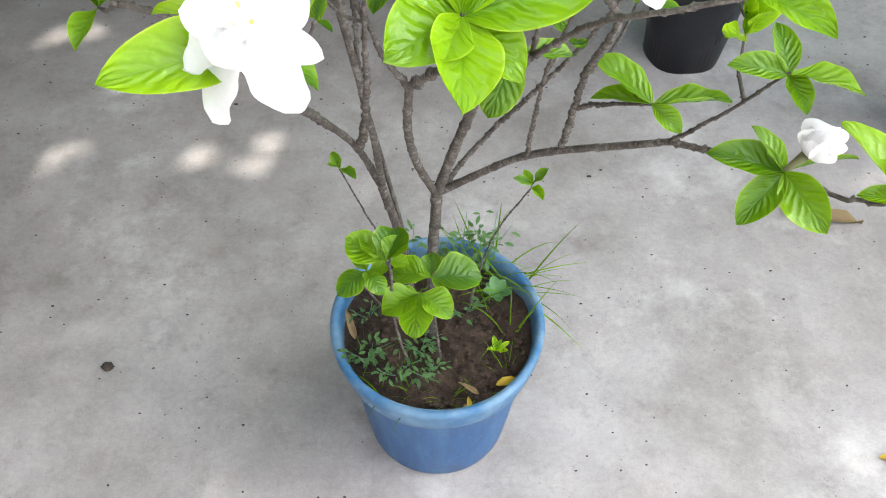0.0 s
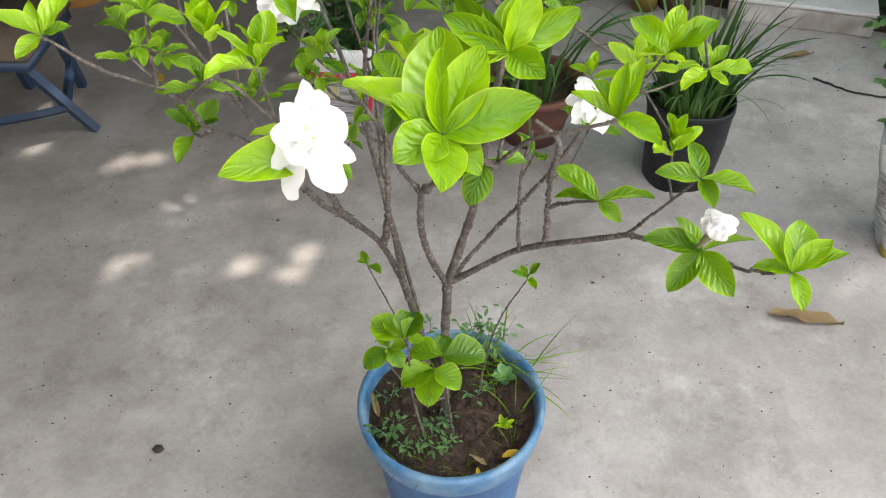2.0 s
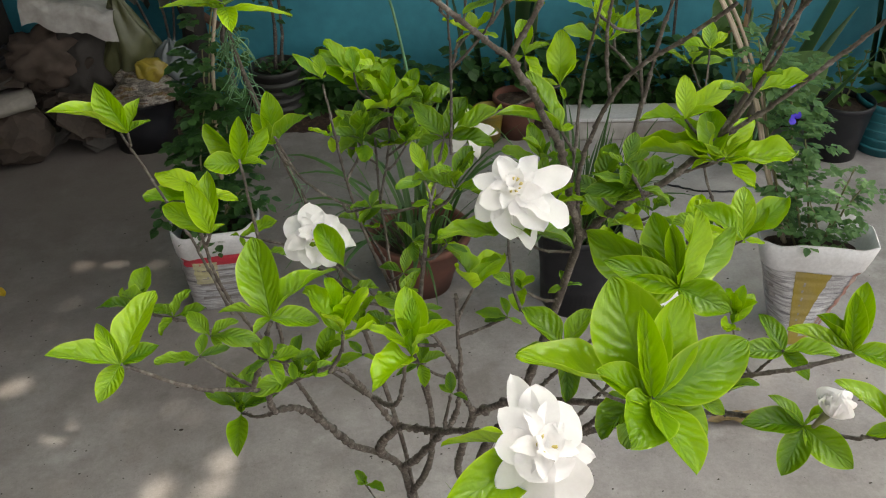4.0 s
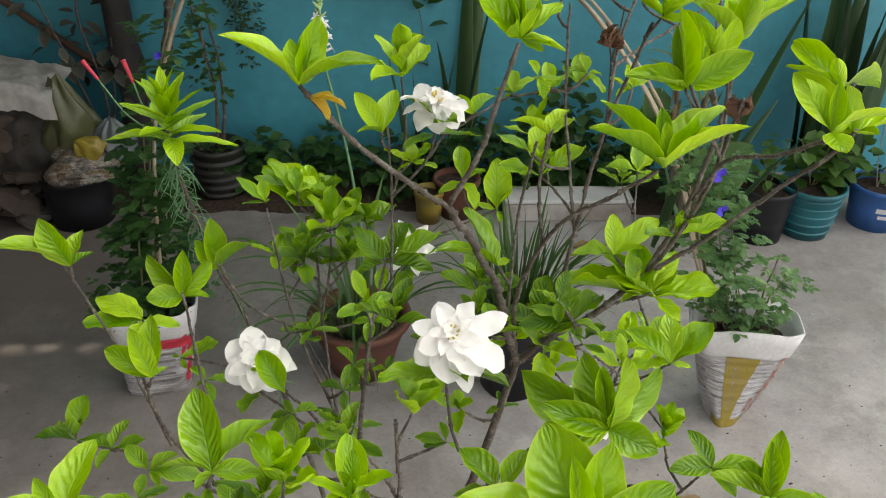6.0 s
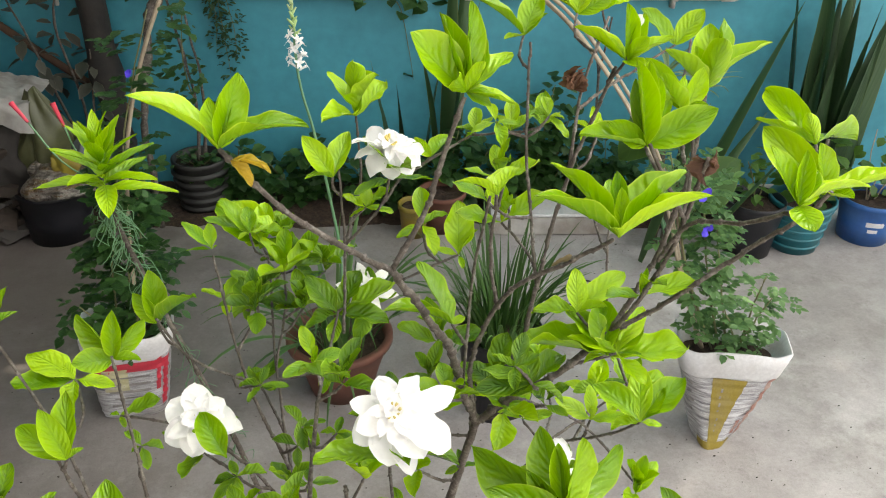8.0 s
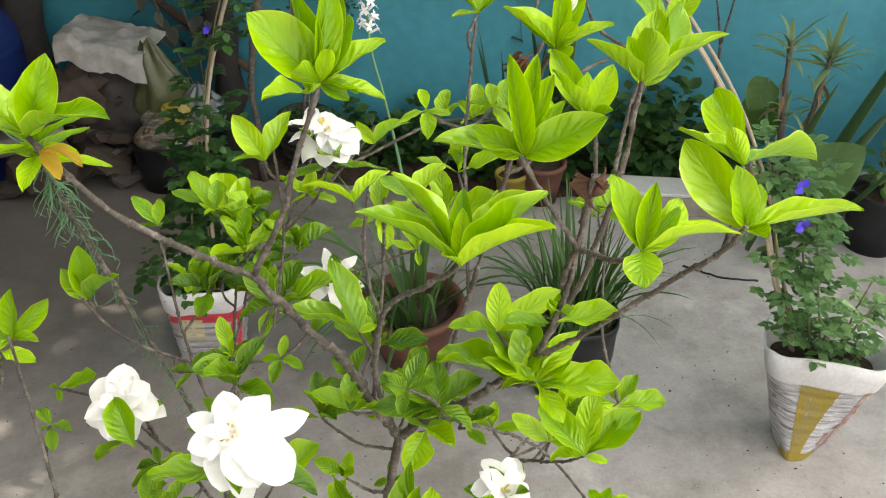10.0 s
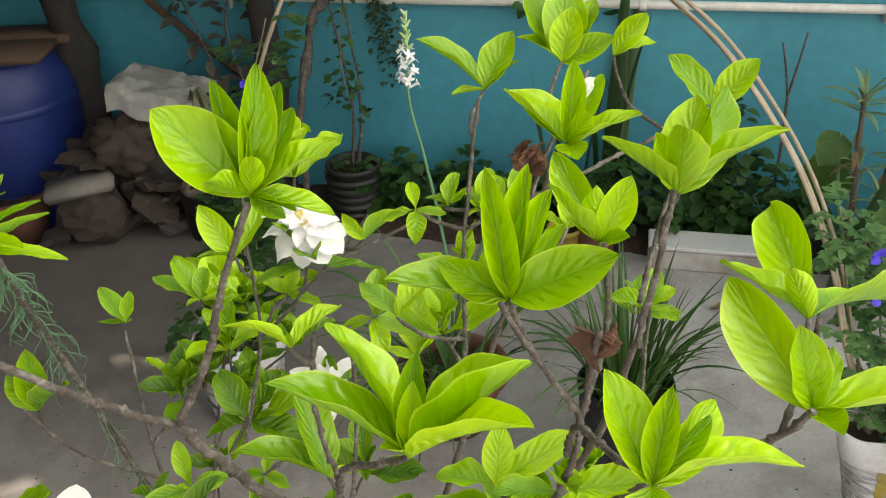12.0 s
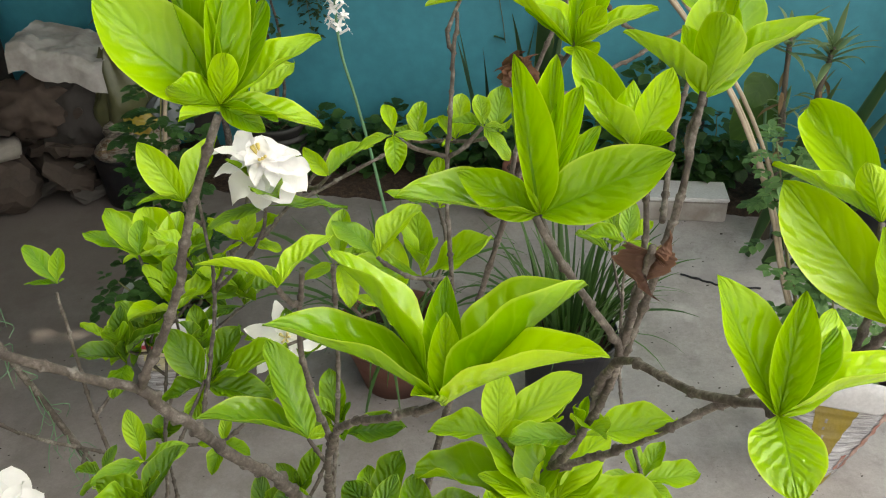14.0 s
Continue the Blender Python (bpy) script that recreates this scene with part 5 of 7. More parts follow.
for i in range(11):
    a, lv = i * 2.4, i / 10
    c = Vector((0.329, 0.470, 0.957)) - ORIGIN
    th = radians(70 - 58 * lv)
    d = Vector((math.cos(a) * math.sin(th), math.sin(a) * math.sin(th), math.cos(th)))
    part("petal", BUD_PETAL, None, bud, m=leaf_pose(c - Vector((0, 0, 0.004)), c + d * (0.0165 + 0.003 * lv), (0.1, -0.1, 1), 1.5, 0))

# a narrow cream bud among the top leaves
b0 = Vector((0.260, 0.637, 1.411)) - ORIGIN
bud = part("flower", tube([Vector((0.253, 0.632, 1.392)) - ORIGIN, b0], 0.0010, 0.0011, 7, 3), TWIG, shrub, "narrow closed cream-white gardenia bud")
for k, (x, y, z) in enumerate(((0.85, 0.5, 0.65), (0.55, 0.45, 0.70))):
    part("petal", BUD_PETAL, None, bud, m=leaf_pose(b0, b0 + Vector((x, y, z)) * 0.01, (0, 0, 1), 0.36, 40 * k))

# withered flower remains
for at, tips in (((0.241, 0.500, 1.372), ((-0.5, 0.4, -3.0), (0.3, 0.2, -2.4), (0.9, 0.0, -1.2), (-2.0, 0.2, 0.9), (1.4, 0.2, 0.5))), ((0.243, 0.690, 1.350), ((0.8, 0.4, 3.2), (-1.4, 0.2, 2.6), (0.2, -0.6, 2.8), (1.8, 0.2, 1.8), (-0.6, 0.5, 3.6), (1.2, -0.2, 2.8)))):
    for k, tp in enumerate(tips):
        base = Vector(at) - ORIGIN
        part("withered_sepal", leaf_mesh("withered_sepal", SEPAL, seed=200 + k, width=0.5, fold=0.9, arch=0.5, ripple=0.09), None, shrub, m=leaf_pose(base, base + Vector(tp) * 0.0062, (0, 0, 1), 0.30, k * 40))


# ---- the yard along the wall ----
def pot(name, at, profile, mat, soil_z, soil_r, label, category="plant pot", wob=0.005, ribs=()):
    ob = thing(name, at, label, category)
    part("body", lathe(profile, 48, wob=wob, seed=int(at[0] * 100)), mat, ob)
    bm = bmesh.new()
    for i in range(9):
        r = soil_r * i / 8
        for k in range(28):
            a = math.tau * k / 28
            bm.verts.new((r * math.cos(a), r * math.sin(a), soil_z + 0.012 * noise.noise(Vector((r * math.cos(a), r * math.sin(a), at[0])) * 22)))
    bm.verts.ensure_lookup_table()
    for i in range(8):
        for k in range(28):
            bm.faces.new([bm.verts[j] for j in (i * 28 + k, i * 28 + (k + 1) % 28, (i + 1) * 28 + (k + 1) % 28, (i + 1) * 28 + k)])
    bmesh.ops.remove_doubles(bm, verts=bm.verts[:], dist=1e-5)
    part("soil", bm, SOIL, ob, "dark soil")
    for r, z, t in ribs:
        part("ring", lathe([(r, z - t), (r + t * 0.9, z - t * 0.4), (r + t * 0.9, z + t * 0.4), (r, z + t)], 48), mat, ob)
    return ob


def tapered(r0, r1, h, lip=0.006, wall=0.006):
    return [(0, 0.003), (r0 * 0.95, 0.003), (r0, 0.0), (r0 + (r1 - r0) * 0.5, h * 0.5), (r1, h - 0.02), (r1 + lip, h - 0.018), (r1 + lip, h - 0.002), (r1 + lip * 0.5, h),
            (r1 - wall, h - 0.001), (r1 - wall, h - 0.03), (r0 - wall, 0.02)]


pot("terracotta_pot", (0.262, 1.985, 0), tapered(0.088, 0.138, 0.185, 0.010, 0.010), TERRACOTTA, 0.15, 0.126, "wide terracotta bowl pot holding strappy lily leaves")
pot("black_pot", (0.665, 1.795, 0), tapered(0.095, 0.108, 0.25, 0.003, 0.003), BLACK_PLASTIC, 0.21, 0.098, "black plastic grow bag holding a grassy lily clump", wob=0.045)
pot("terracotta_bowl", (-1.30, 3.16, 0), tapered(0.09, 0.15, 0.21, 0.012, 0.010), TERRACOTTA, 0.17, 0.136, "terracotta bowl of soil beside the rubble")
pot("ribbed_pot", (-0.03, 3.20, 0), tapered(0.080, 0.098, 0.22, 0.006, 0.005), GREY_PLASTIC, 0.19, 0.090, "dark grey ribbed plastic pot against the wall",
    ribs=[(0.082 + 0.0045 * i, 0.03 + 0.035 * i, 0.011) for i in range(5)])
pot("teal_pot", (2.03, 2.30, 0), tapered(0.085, 0.115, 0.20, 0.005, 0.005), TEAL_PLASTIC, 0.17, 0.106, "teal ringed plastic pot near the wall",
    ribs=[(0.089 + 0.0052 * i, 0.03 + 0.035 * i, 0.006) for i in range(5)])
pot("black_planter", (1.84, 2.32, 0), tapered(0.085, 0.105, 0.21, 0.003, 0.004), BLACK_PLASTIC, 0.18, 0.098, "black plastic planter near the wall")
bucket = pot("blue_bucket", (2.33, 2.28, 0), tapered(0.090, 0.11, 0.17, 0.005, 0.004), BLUE_PLASTIC, 0.14, 0.10, "bright blue plastic bucket with white print", "bucket")
for z0, z1, a0, a1 in ((0.085, 0.105, 226, 262), (0.060, 0.075, 232, 255)):
    bm = bmesh.new()
    low, top = ([bm.verts.new(((0.091 + 0.118 * z) * math.cos(radians(a)), (0.091 + 0.118 * z) * math.sin(radians(a)), z)) for a in range(a0, a1 + 1, 4)] for z in (z0, z1))
    for k in range(len(low) - 1):
        bm.faces.new((low[k], low[k + 1], top[k + 1], top[k]))
    part("print_bar", bm, SACK_RIM, bucket, "illegible white print")
pot("black_bucket", (-0.55, 3.14, 0), tapered(0.11, 0.125, 0.20, 0.004, 0.004), BLACK_PLASTIC, 0.17, 0.115, "black bucket piled with old plastic bags", "bucket")


def sack(name, at, top, low, turn, h, shift, label, seed, corner=0.0):
    """A woven plastic sack used as a planter: flattened mouth, creased sides, hem folded out. top and low: half width and half depth."""
    ob = thing(name, at, label, "sack planter")
    rot = radians(turn)

    def ring(z, inset=0.0, crease=1.0):
        t = max(0.0, min(1.0, z / h))
        f = t ** 0.85
        rx, ry = low[0] + (top[0] - low[0]) * f + inset, low[1] + (top[1] - low[1]) * f + inset
        pts = []
        for k in range(64):
            a = math.tau * k / 64
            c, s = math.cos(a), math.sin(a)
            e = 0.50
            x, y = rx * abs(c) ** e * (1 if c > 0 else -1), ry * abs(s) ** e * (1 if s > 0 else -1)
            g = 1 + crease * (0.014 * math.sin(z * 190 + 3 * math.sin(a * 2) + seed) + 0.009 * math.sin(z * 330 + 5 * math.sin(a * 3)) + 0.008 * math.sin(7 * a + z * 60))
            d = corner * max(0.0, math.cos(a - radians(262))) ** 10 * (1 - t) ** 2
            x, y = x * g, y * g - d
            pts.append(Vector((x * math.cos(rot) - y * math.sin(rot) + shift[0] * (1 - t), x * math.sin(rot) + y * math.cos(rot) + shift[1] * (1 - t), z)))
        return pts
    bm = bmesh.new()
    rings = [[bm.verts.new(p) for p in ring(h * 0.80 * i / 40)] for i in range(41)]
    for a, b in zip(rings, rings[1:]):
        for k in range(64):
            bm.faces.new((a[k], a[(k + 1) % 64], b[(k + 1) % 64], b[k]))
    bm.faces.new(list(reversed(rings[0])))
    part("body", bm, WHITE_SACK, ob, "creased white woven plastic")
    bm = bmesh.new()
    rings = []
    for z, ins, cr in ((h * 0.73, 0.002, 0.8), (h * 0.76, 0.005, 0.5), (h * 0.88, 0.006, 0.25), (h, 0.005, 0.15), (h + 0.002, 0.001, 0.15), (h * 0.9, -0.003, 0.2), (h * 0.75, -0.005, 0.4)):
        pts = ring(z, ins, cr)
        for k, p in enumerate(pts):
            p.z += (0.008 * math.sin(math.tau * k / 64 * 2 + seed) + 0.003 * math.sin(math.tau * k / 64 * 7)) * min(1.0, z / h)
        rings.append([bm.verts.new(p) for p in pts])
    for a, b in zip(rings, rings[1:]):
        for k in range(64):
            bm.faces.new((a[k], a[(k + 1) % 64], b[(k + 1) % 64], b[k]))
    part("hem", bm, SACK_RIM, ob, "plain white folded hem")
    bm = bmesh.new()
    c = bm.verts.new((0, 0, h * 0.80))
    edge = [bm.verts.new((p.x, p.y, h * 0.77)) for p in ring(h * 0.77, -0.006, 0)]
    for k in range(64):
        bm.faces.new((c, edge[k], edge[(k + 1) % 64]))
    part("soil", bm, SOIL, ob, "dark soil")

    def patch(nm, a0, a1, z0, z1, mat, skew=0.0, plabel="", grow=0.0):
        q, cols, rows = bmesh.new(), 10, 40
        grid = []
        for i in range(rows + 1):
            z = z0 + (z1 - z0) * i / rows
            pts = ring(z, 0.0016)
            row = []
            for j in range(cols + 1):
                a = (a0 + (a1 + grow * i / rows - a0) * j / cols + skew * (i / rows)) % 64
                k, fr = int(a), a - int(a)
                row.append(q.verts.new(pts[k % 64].lerp(pts[(k + 1) % 64], fr)))
            grid.append(row)
        for a, b in zip(grid, grid[1:]):
            for j in range(cols):
                q.faces.new((a[j], a[j + 1], b[j + 1], b[j]))
        part(nm, q, mat, ob, plabel)
    return patch


RUST_PRINT = worn("rust_print", (0.28, 0.09, 0.06), (0.45, 0.36, 0.32), 22, 120, 0.5, 0.4, amount=1.0)
GREY_STONE = worn("grey_cement", (0.26, 0.24, 0.22), (0.14, 0.12, 0.10), 9, 60, 0.9, 0.5)
patch1 = sack("white_sack", (1.228, 1.572, 0), (0.142, 0.088), (0.052, 0.038), -26, 0.262, (-0.050, -0.050), "white printed woven sack reused as planter, yellow band", 4, 0.050)
patch1("yellow_band", 46.9, 48.0, 0.0, 0.195, YELLOW_PRINT, -0.3, "yellow printed band", 1.5)
patch1("rust_print", 53.5, 56.5, 0.02, 0.20, RUST_PRINT, 1.5, "faded rust-red print")
patch1("yellow_foot", 42.5, 53.0, 0.001, 0.022, YELLOW_PRINT, 0.0, "yellow printed foot")
patch1("red_mark", 50.5, 52.0, 0.035, 0.075, RUST_PRINT, 0.0, "small dark red printed mark")
for k in range(4):
    patch1("print_bar", 38.5, 41.0 + 0.6 * (k % 2), 0.085 + 0.026 * k, 0.094 + 0.026 * k, GREY_PRINT, 0.0, "illegible grey print")
for k in range(3):
    patch1("print_bar", 47.45, 47.6, 0.05 + 0.044 * k, 0.086 + 0.044 * k, GREY_PRINT, 0.1, "illegible vertical print")
patch2 = sack("printed_sack", (-0.280, 2.050, 0), (0.112, 0.090), (0.084, 0.064), -6, 0.290, (-0.02, 0.03), "white woven sack planter with faded red print", 9)
patch2("red_band", 56.0, 59.5, 0.03, 0.21, RED_PRINT, 0.5, "red printed stripe")
patch2("red_print", 53.0, 54.8, 0.10, 0.24, RED_PRINT, 0.6, "red vertical print")
patch2("red_corner", 40.0, 60.0, 0.178, 0.210, RED_PRINT, 0.0, "red printed corner")
patch2("yellow_patch", 44.0, 48.0, 0.11, 0.19, worn("pale_yellow_print", (0.50, 0.46, 0.26), (0.55, 0.53, 0.45), 30, 120, 0.5, 0.4), 0.0, "pale yellow print")
for k in range(5):
    patch2("print_bar", 45.0 + (k % 2), 51.0, 0.05 + 0.026 * k, 0.058 + 0.026 * k, GREY_PRINT, 0.0, "illegible grey print")

block = thing("cement_border", (1.222, 2.665, 0), "low whitewashed cement border block, stained below", "kerb")
block.matrix_basis = Matrix.Translation((1.222, 2.665, 0)) @ pose(0, 0, 0, 0, 0, WALL_TURN)
part("block", box(bmesh.new(), (-0.24, -0.06, 0), (0.24, 0.06, 0.076), 0.005), WHITEWASH, block, "stained cement block", soft=False)
part("coping", box(bmesh.new(), (-0.243, -0.063, 0.076), (0.243, 0.063, 0.090), 0.004), SACK_RIM, block, "whitewashed top coat", soft=False)


# ---- generic plants ----
def strap_mesh(mat, seed, droop, width=0.05, rows=10, fold=0.3, twist=0.0):
    """A strap leaf of unit length that rises along z and bends over towards y."""
    rng = random.Random(seed)
    bm = bmesh.new()
    uv = bm.loops.layers.uv.verify()
    grid, p, ang = [], Vector((0, 0, 0)), 0.0
    for i in range(rows + 1):
        t = i / rows
        w = width * 0.5 * min(1, 0.55 + 2.2 * t) * max(0.03, (1 - t ** 3.2))
        n = Vector((0, -math.cos(ang), math.sin(ang)))
        tw = twist * t
        row = []
        for c in (-1, 0, 1):
            q = p + Vector((c * w * math.cos(tw), 0, 0)) - n * (abs(c) * w * fold) + n * (c * w * math.sin(tw))
            row.append((bm.verts.new(q), (c * 0.5 + 0.5, t)))
        grid.append(row)
        ang += radians(droop) / rows * (0.4 + 1.2 * t)
        p = p + Vector((rng.uniform(-0.004, 0.004), math.sin(ang), math.cos(ang))) / rows
    for a, b in zip(grid, grid[1:]):
        for k in range(2):
            quad = (a[k], a[k + 1], b[k + 1], b[k])
            f = bm.faces.new([q[0] for q in quad])
            for lp, q in zip(f.loops, quad):
                lp[uv].uv = q[1]
    return as_mesh(bm, "leaf", mat)


def clump(name, at, count, length, meshes, label, seed, lean=(4, 40), radius=0.04, category="plant", group=""):
    rng = random.Random(seed)
    ob = thing(name, at, label, category, group)
    for i in range(count):
        a, r = rng.uniform(0, 360), radius * math.sqrt(rng.random())
        L = length * rng.uniform(0.6, 1.1)
        m = Matrix.Translation((r * math.cos(radians(a)), r * math.sin(radians(a)), -0.01)) @ pose(0, 0, 0, 0, 0, a - 90 + rng.uniform(-25, 25)) @ pose(0, 0, 0, -rng.uniform(*lean)) @ Matrix.Diagonal((L, L, L, 1))
        part("leaf", rng.choice(meshes), None, ob, m=m)
    return ob


def scatter(bm, lines, count, size, spread, seed, leaflets=1, width=0.6, droop=0.3, rows=3, gaps=()):
    """Leaves along lines, at all angles but mostly face up."""
    rng = random.Random(seed)
    for i in range(count):
        line = rng.choice(lines)
        k = rng.uniform(0, len(line) - 1.001)
        j = int(k)
        p = Vector(line[j]).lerp(Vector(line[j + 1]), k - j)
        a = rng.uniform(0, math.tau)
        out = Vector((math.cos(a), math.sin(a), rng.uniform(-0.5, 0.6)))
        p = p + out * spread * rng.random() ** 0.7
        floor = p - SUN_DIR * (p.z / SUN_DIR.z)
        if any((floor.x - gx) ** 2 + (floor.y - gy) ** 2 < (gr + size * 0.8) ** 2 for gx, gy, gr in gaps):
            continue
        L = size * rng.uniform(0.65, 1.2)
        d = (out + Vector((rng.uniform(-0.4, 0.4), rng.uniform(-0.4, 0.4), rng.uniform(-droop * 2, droop)))).normalized()
        if leaflets == 1:
            blade(bm, seed * 131 + i, width, 0.12, 0.2, 0.01, rows, 0.85, leaf_pose(p, p + d * L, (rng.uniform(-0.3, 0.3), rng.uniform(-0.5, 0.1), 1)), (-1, 0, 1))
            continue
        side = d.cross(Vector((0, 0, 1))).normalized()
        for q in range(leaflets):
            s = (q + 1) // 2
            b = p + d * L * 0.55 * s
            dd = d if q == 0 else (d * 0.45 + side * (1 if q % 2 else -1)).normalized()
            b = p + d * L * 1.3 if q == 0 else b
            blade(bm, seed * 97 + i, width, 0.08, 0.15, 0.0, rows, 0.85, leaf_pose(b, b + dd * L, (rng.uniform(-0.2, 0.2), rng.uniform(-0.4, 0.1), 1)), (-1, 0, 1))
    return bm


def bush(name, at, label, lines, count, size, spread, mat, seed, leaflets=1, width=0.6, category="plant", stem=0.003, stem_mat=None, group="", droop=0.3):
    """lines are in metres from the plant's foot."""
    ob = thing(name, at, label, category, group)
    for i, line in enumerate(lines):
        part("stem", tube(line, stem, stem * 0.5, 6, 5, 0.2, seed + i, wobble=stem * 0.5), stem_mat or TWIG, ob)
    tagged(part("foliage", scatter(bmesh.new(), [[tuple(q) for q in spline(l, 4)] for l in lines], count, size, spread, seed, leaflets, width, droop), mat, ob), kind="stuff")
    return ob


def crumple(size, seed, squash=(1, 1, 1), rough=0.35, sub=4):
    bm = bmesh.new()
    bmesh.ops.create_icosphere(bm, subdivisions=sub, radius=1)
    off = Vector((seed * 3.7, seed * 1.3, 0))
    for v in bm.verts:
        n = v.co.normalized()
        r = 1 + rough * (abs(noise.noise(n * 1.8 + off)) - 0.25) + rough * 0.6 * (abs(noise.noise(n * 4.5 + off)) - 0.2) + rough * 0.25 * noise.noise(n * 11 + off)
        v.co = Vector((n.x * squash[0], n.y * squash[1], n.z * squash[2])) * r * size
    return bm


# ---- pipe on the wall ----
def wall_pipe():
    ob = thing("water_pipe", by_wall(-2.0, 0.02, 0.79), "white plastic water pipe with couplings, run along the teal wall", "pipe")
    o = by_wall(-2.0, 0.02, 0.79)
    run = lambda u, out=0.02, z=0.79: by_wall(u, out, z) - o
    part("straight", tube([run(-4.5), run(-2), run(0.76)], 0.0155, 0.0155, 14, 3), PVC, ob)
    part("elbow", tube([run(0.75), run(0.79), run(0.808, 0.02, 0.797), run(0.815, 0.02, 0.815), run(0.815, 0.02, 0.85)], 0.0195, 0.0195, 14, 4), PVC, ob)
    part("riser", tube([run(0.815, 0.02, 0.84), run(0.815, 0.02, 1.5), run(0.815, 0.02, 2.3)], 0.0155, 0.0155, 14, 3), PVC, ob)
    for u in (-2.4, -1.1, -0.2, 0.57):
        part("coupling", tube([run(u - 0.012), run(u), run(u + 0.012)], 0.0195, 0.0195, 14, 2), PVC, ob)
    for u in (-1.7, 0.57):
        part("clip", box(bmesh.new(), tuple(run(u) + Vector((-0.006, -0.004, -0.045))), tuple(run(u) + Vector((0.006, 0.022, 0.005))), 0.001), PVC, ob)
    return ob


wall_pipe()

# ---- the hoop of split canes between the two sacks ----
hoop = thing("cane_hoop", (1.16, 1.60, 0.22), "bent bundle of split bamboo canes arching between two sacks", "plant support")
HO = Vector((1.16, 1.60, 0.22))
LINE = ((1.160, 1.600, 0.22), (1.075, 1.625, 0.45), (1.020, 1.650, 0.635), (0.926, 1.690, 0.846), (0.800, 1.770, 1.035), (0.690, 1.840, 1.140), (0.500, 1.930, 1.300),
        (0.250, 2.000, 1.370), (0.050, 2.040, 1.290), (-0.085, 2.060, 1.08), (-0.190, 2.065, 0.80), (-0.235, 2.062, 0.50), (-0.250, 2.060, 0.26))
for i, (dx, dz, r, last) in enumerate(((0.0, 0.0, 0.0058, 13), (0.013, 0.010, 0.0046, 9), (-0.012, 0.012, 0.0042, 8))):
    part("cane", tube([Vector(p) + Vector((dx, dx * 0.4, dz)) - HO for p in LINE[:last]], r, r * 0.8, 7, 5, 0.12, i), STRAW, hoop)

# ---- plants in the pots ----
STRAPS = [strap_mesh(GRASS, i, d, w, twist=tw) for i, (d, w, tw) in enumerate(((35, 0.030, 0.2), (70, 0.034, -0.3), (105, 0.032, 0.4), (140, 0.030, -0.2), (20, 0.028, 0.1)))]
clump("lily_clump", (0.665, 1.795, 0.215), 130, 0.34, (STRAPS[0], STRAPS[4], STRAPS[1], STRAPS[0], STRAPS[4], STRAPS[2]), "dense clump of narrow grey-green lily leaves in a black grow bag", 5, (1, 20), 0.085)
clump("lily_clump", (0.262, 1.985, 0.155), 46, 0.44, STRAPS, "loose grey-green strap leaves in a terracotta bowl", 6, (2, 38), 0.09)


def tuberose(at, path, seed):
    ob = thing("tuberose_spike", at, "tall tuberose stalk with white star flowers and green buds", "flower")
    o = Vector(at)
    part("stalk", tube([Vector(p) - o for p in path], 0.0042, 0.0026, 8, 6), TWIG_GREEN, ob)
    rng = random.Random(seed)
    top, low = Vector(path[-1]) - o, Vector(path[-2]) - o
    for i in range(26):
        t = i / 25
        p = low.lerp(top, 0.1 + 0.9 * t)
        a = i * 2.4
        d = Vector((math.cos(a), math.sin(a), 0.5 + 0.8 * t)).normalized()
        L = 0.020 * (1 - 0.45 * t)
        if t < 0.52:
            fl = part("flower", tube([p, p + d * L * 0.6, p + d * L], 0.0022, 0.0032, 6, 2), PETAL, ob, "open white star flower")
            for k in range(5):
                b = k * math.tau / 5 + rng.random()
                e1 = d.cross(Vector((0, 0.2, 1))).normalized()
                e2 = d.cross(e1)
                dd = (e1 * math.cos(b) + e2 * math.sin(b) + d * 0.45).normalized()
                part("petal", PETALS[2], None, fl, m=leaf_pose(p + d * L, p + d * L + dd * 0.0145, d, 1.0))
        else:
            part("flower_bud", tube([p, p + d * L * 0.6, p + d * L * 1.25], 0.0042, 0.0016, 7, 3), BUD_GREEN, ob, "closed pale green bud")
    return ob


TWIG_GREEN = worn("green_stalk", (0.10, 0.24, 0.12), (0.16, 0.30, 0.16), 20, 90, 0.5)
BUD_GREEN = worn("green_bud", (0.38, 0.55, 0.22), (0.60, 0.66, 0.42), 20, 90, 0.5)
tuberose((0.245, 1.93, 0.15), ((0.245, 1.930, 0.15), (0.262, 1.900, 0.45), (0.240, 1.875, 0.66), (0.210, 1.860, 0.84), (0.186, 1.862, 0.965), (0.188, 1.912, 1.115)), 3)

bush("butterfly_pea", (1.18, 1.585, 0.22), "butterfly pea vine with small round leaves, climbing from a white sack",
     [[(0, 0, 0), (-0.09, 0.03, 0.22), (-0.14, 0.06, 0.42), (-0.17, 0.08, 0.55)], [(0.02, 0, 0), (-0.03, 0.04, 0.22), (-0.06, 0.07, 0.40), (-0.10, 0.07, 0.50)],
      [(0.03, -0.02, 0), (0.00, 0.02, 0.20), (-0.02, 0.05, 0.34)]], 190, 0.027, 0.055, PEA_LEAF, 12, 5, 0.62, "vine")
bush("rose_bush", (1.24, 1.565, 0.22), "small leafy rose cutting growing in a white sack",
     [[(0, 0, 0), (0.02, -0.02, 0.10), (0.06, -0.02, 0.17)], [(0, 0, 0), (-0.05, -0.02, 0.10), (-0.08, -0.02, 0.16)], [(0.02, 0.01, 0), (0.04, 0.02, 0.12), (0.07, 0.03, 0.20)]],
     60, 0.024, 0.050, PEA_LEAF, 13, 5, 0.60, "shrub")
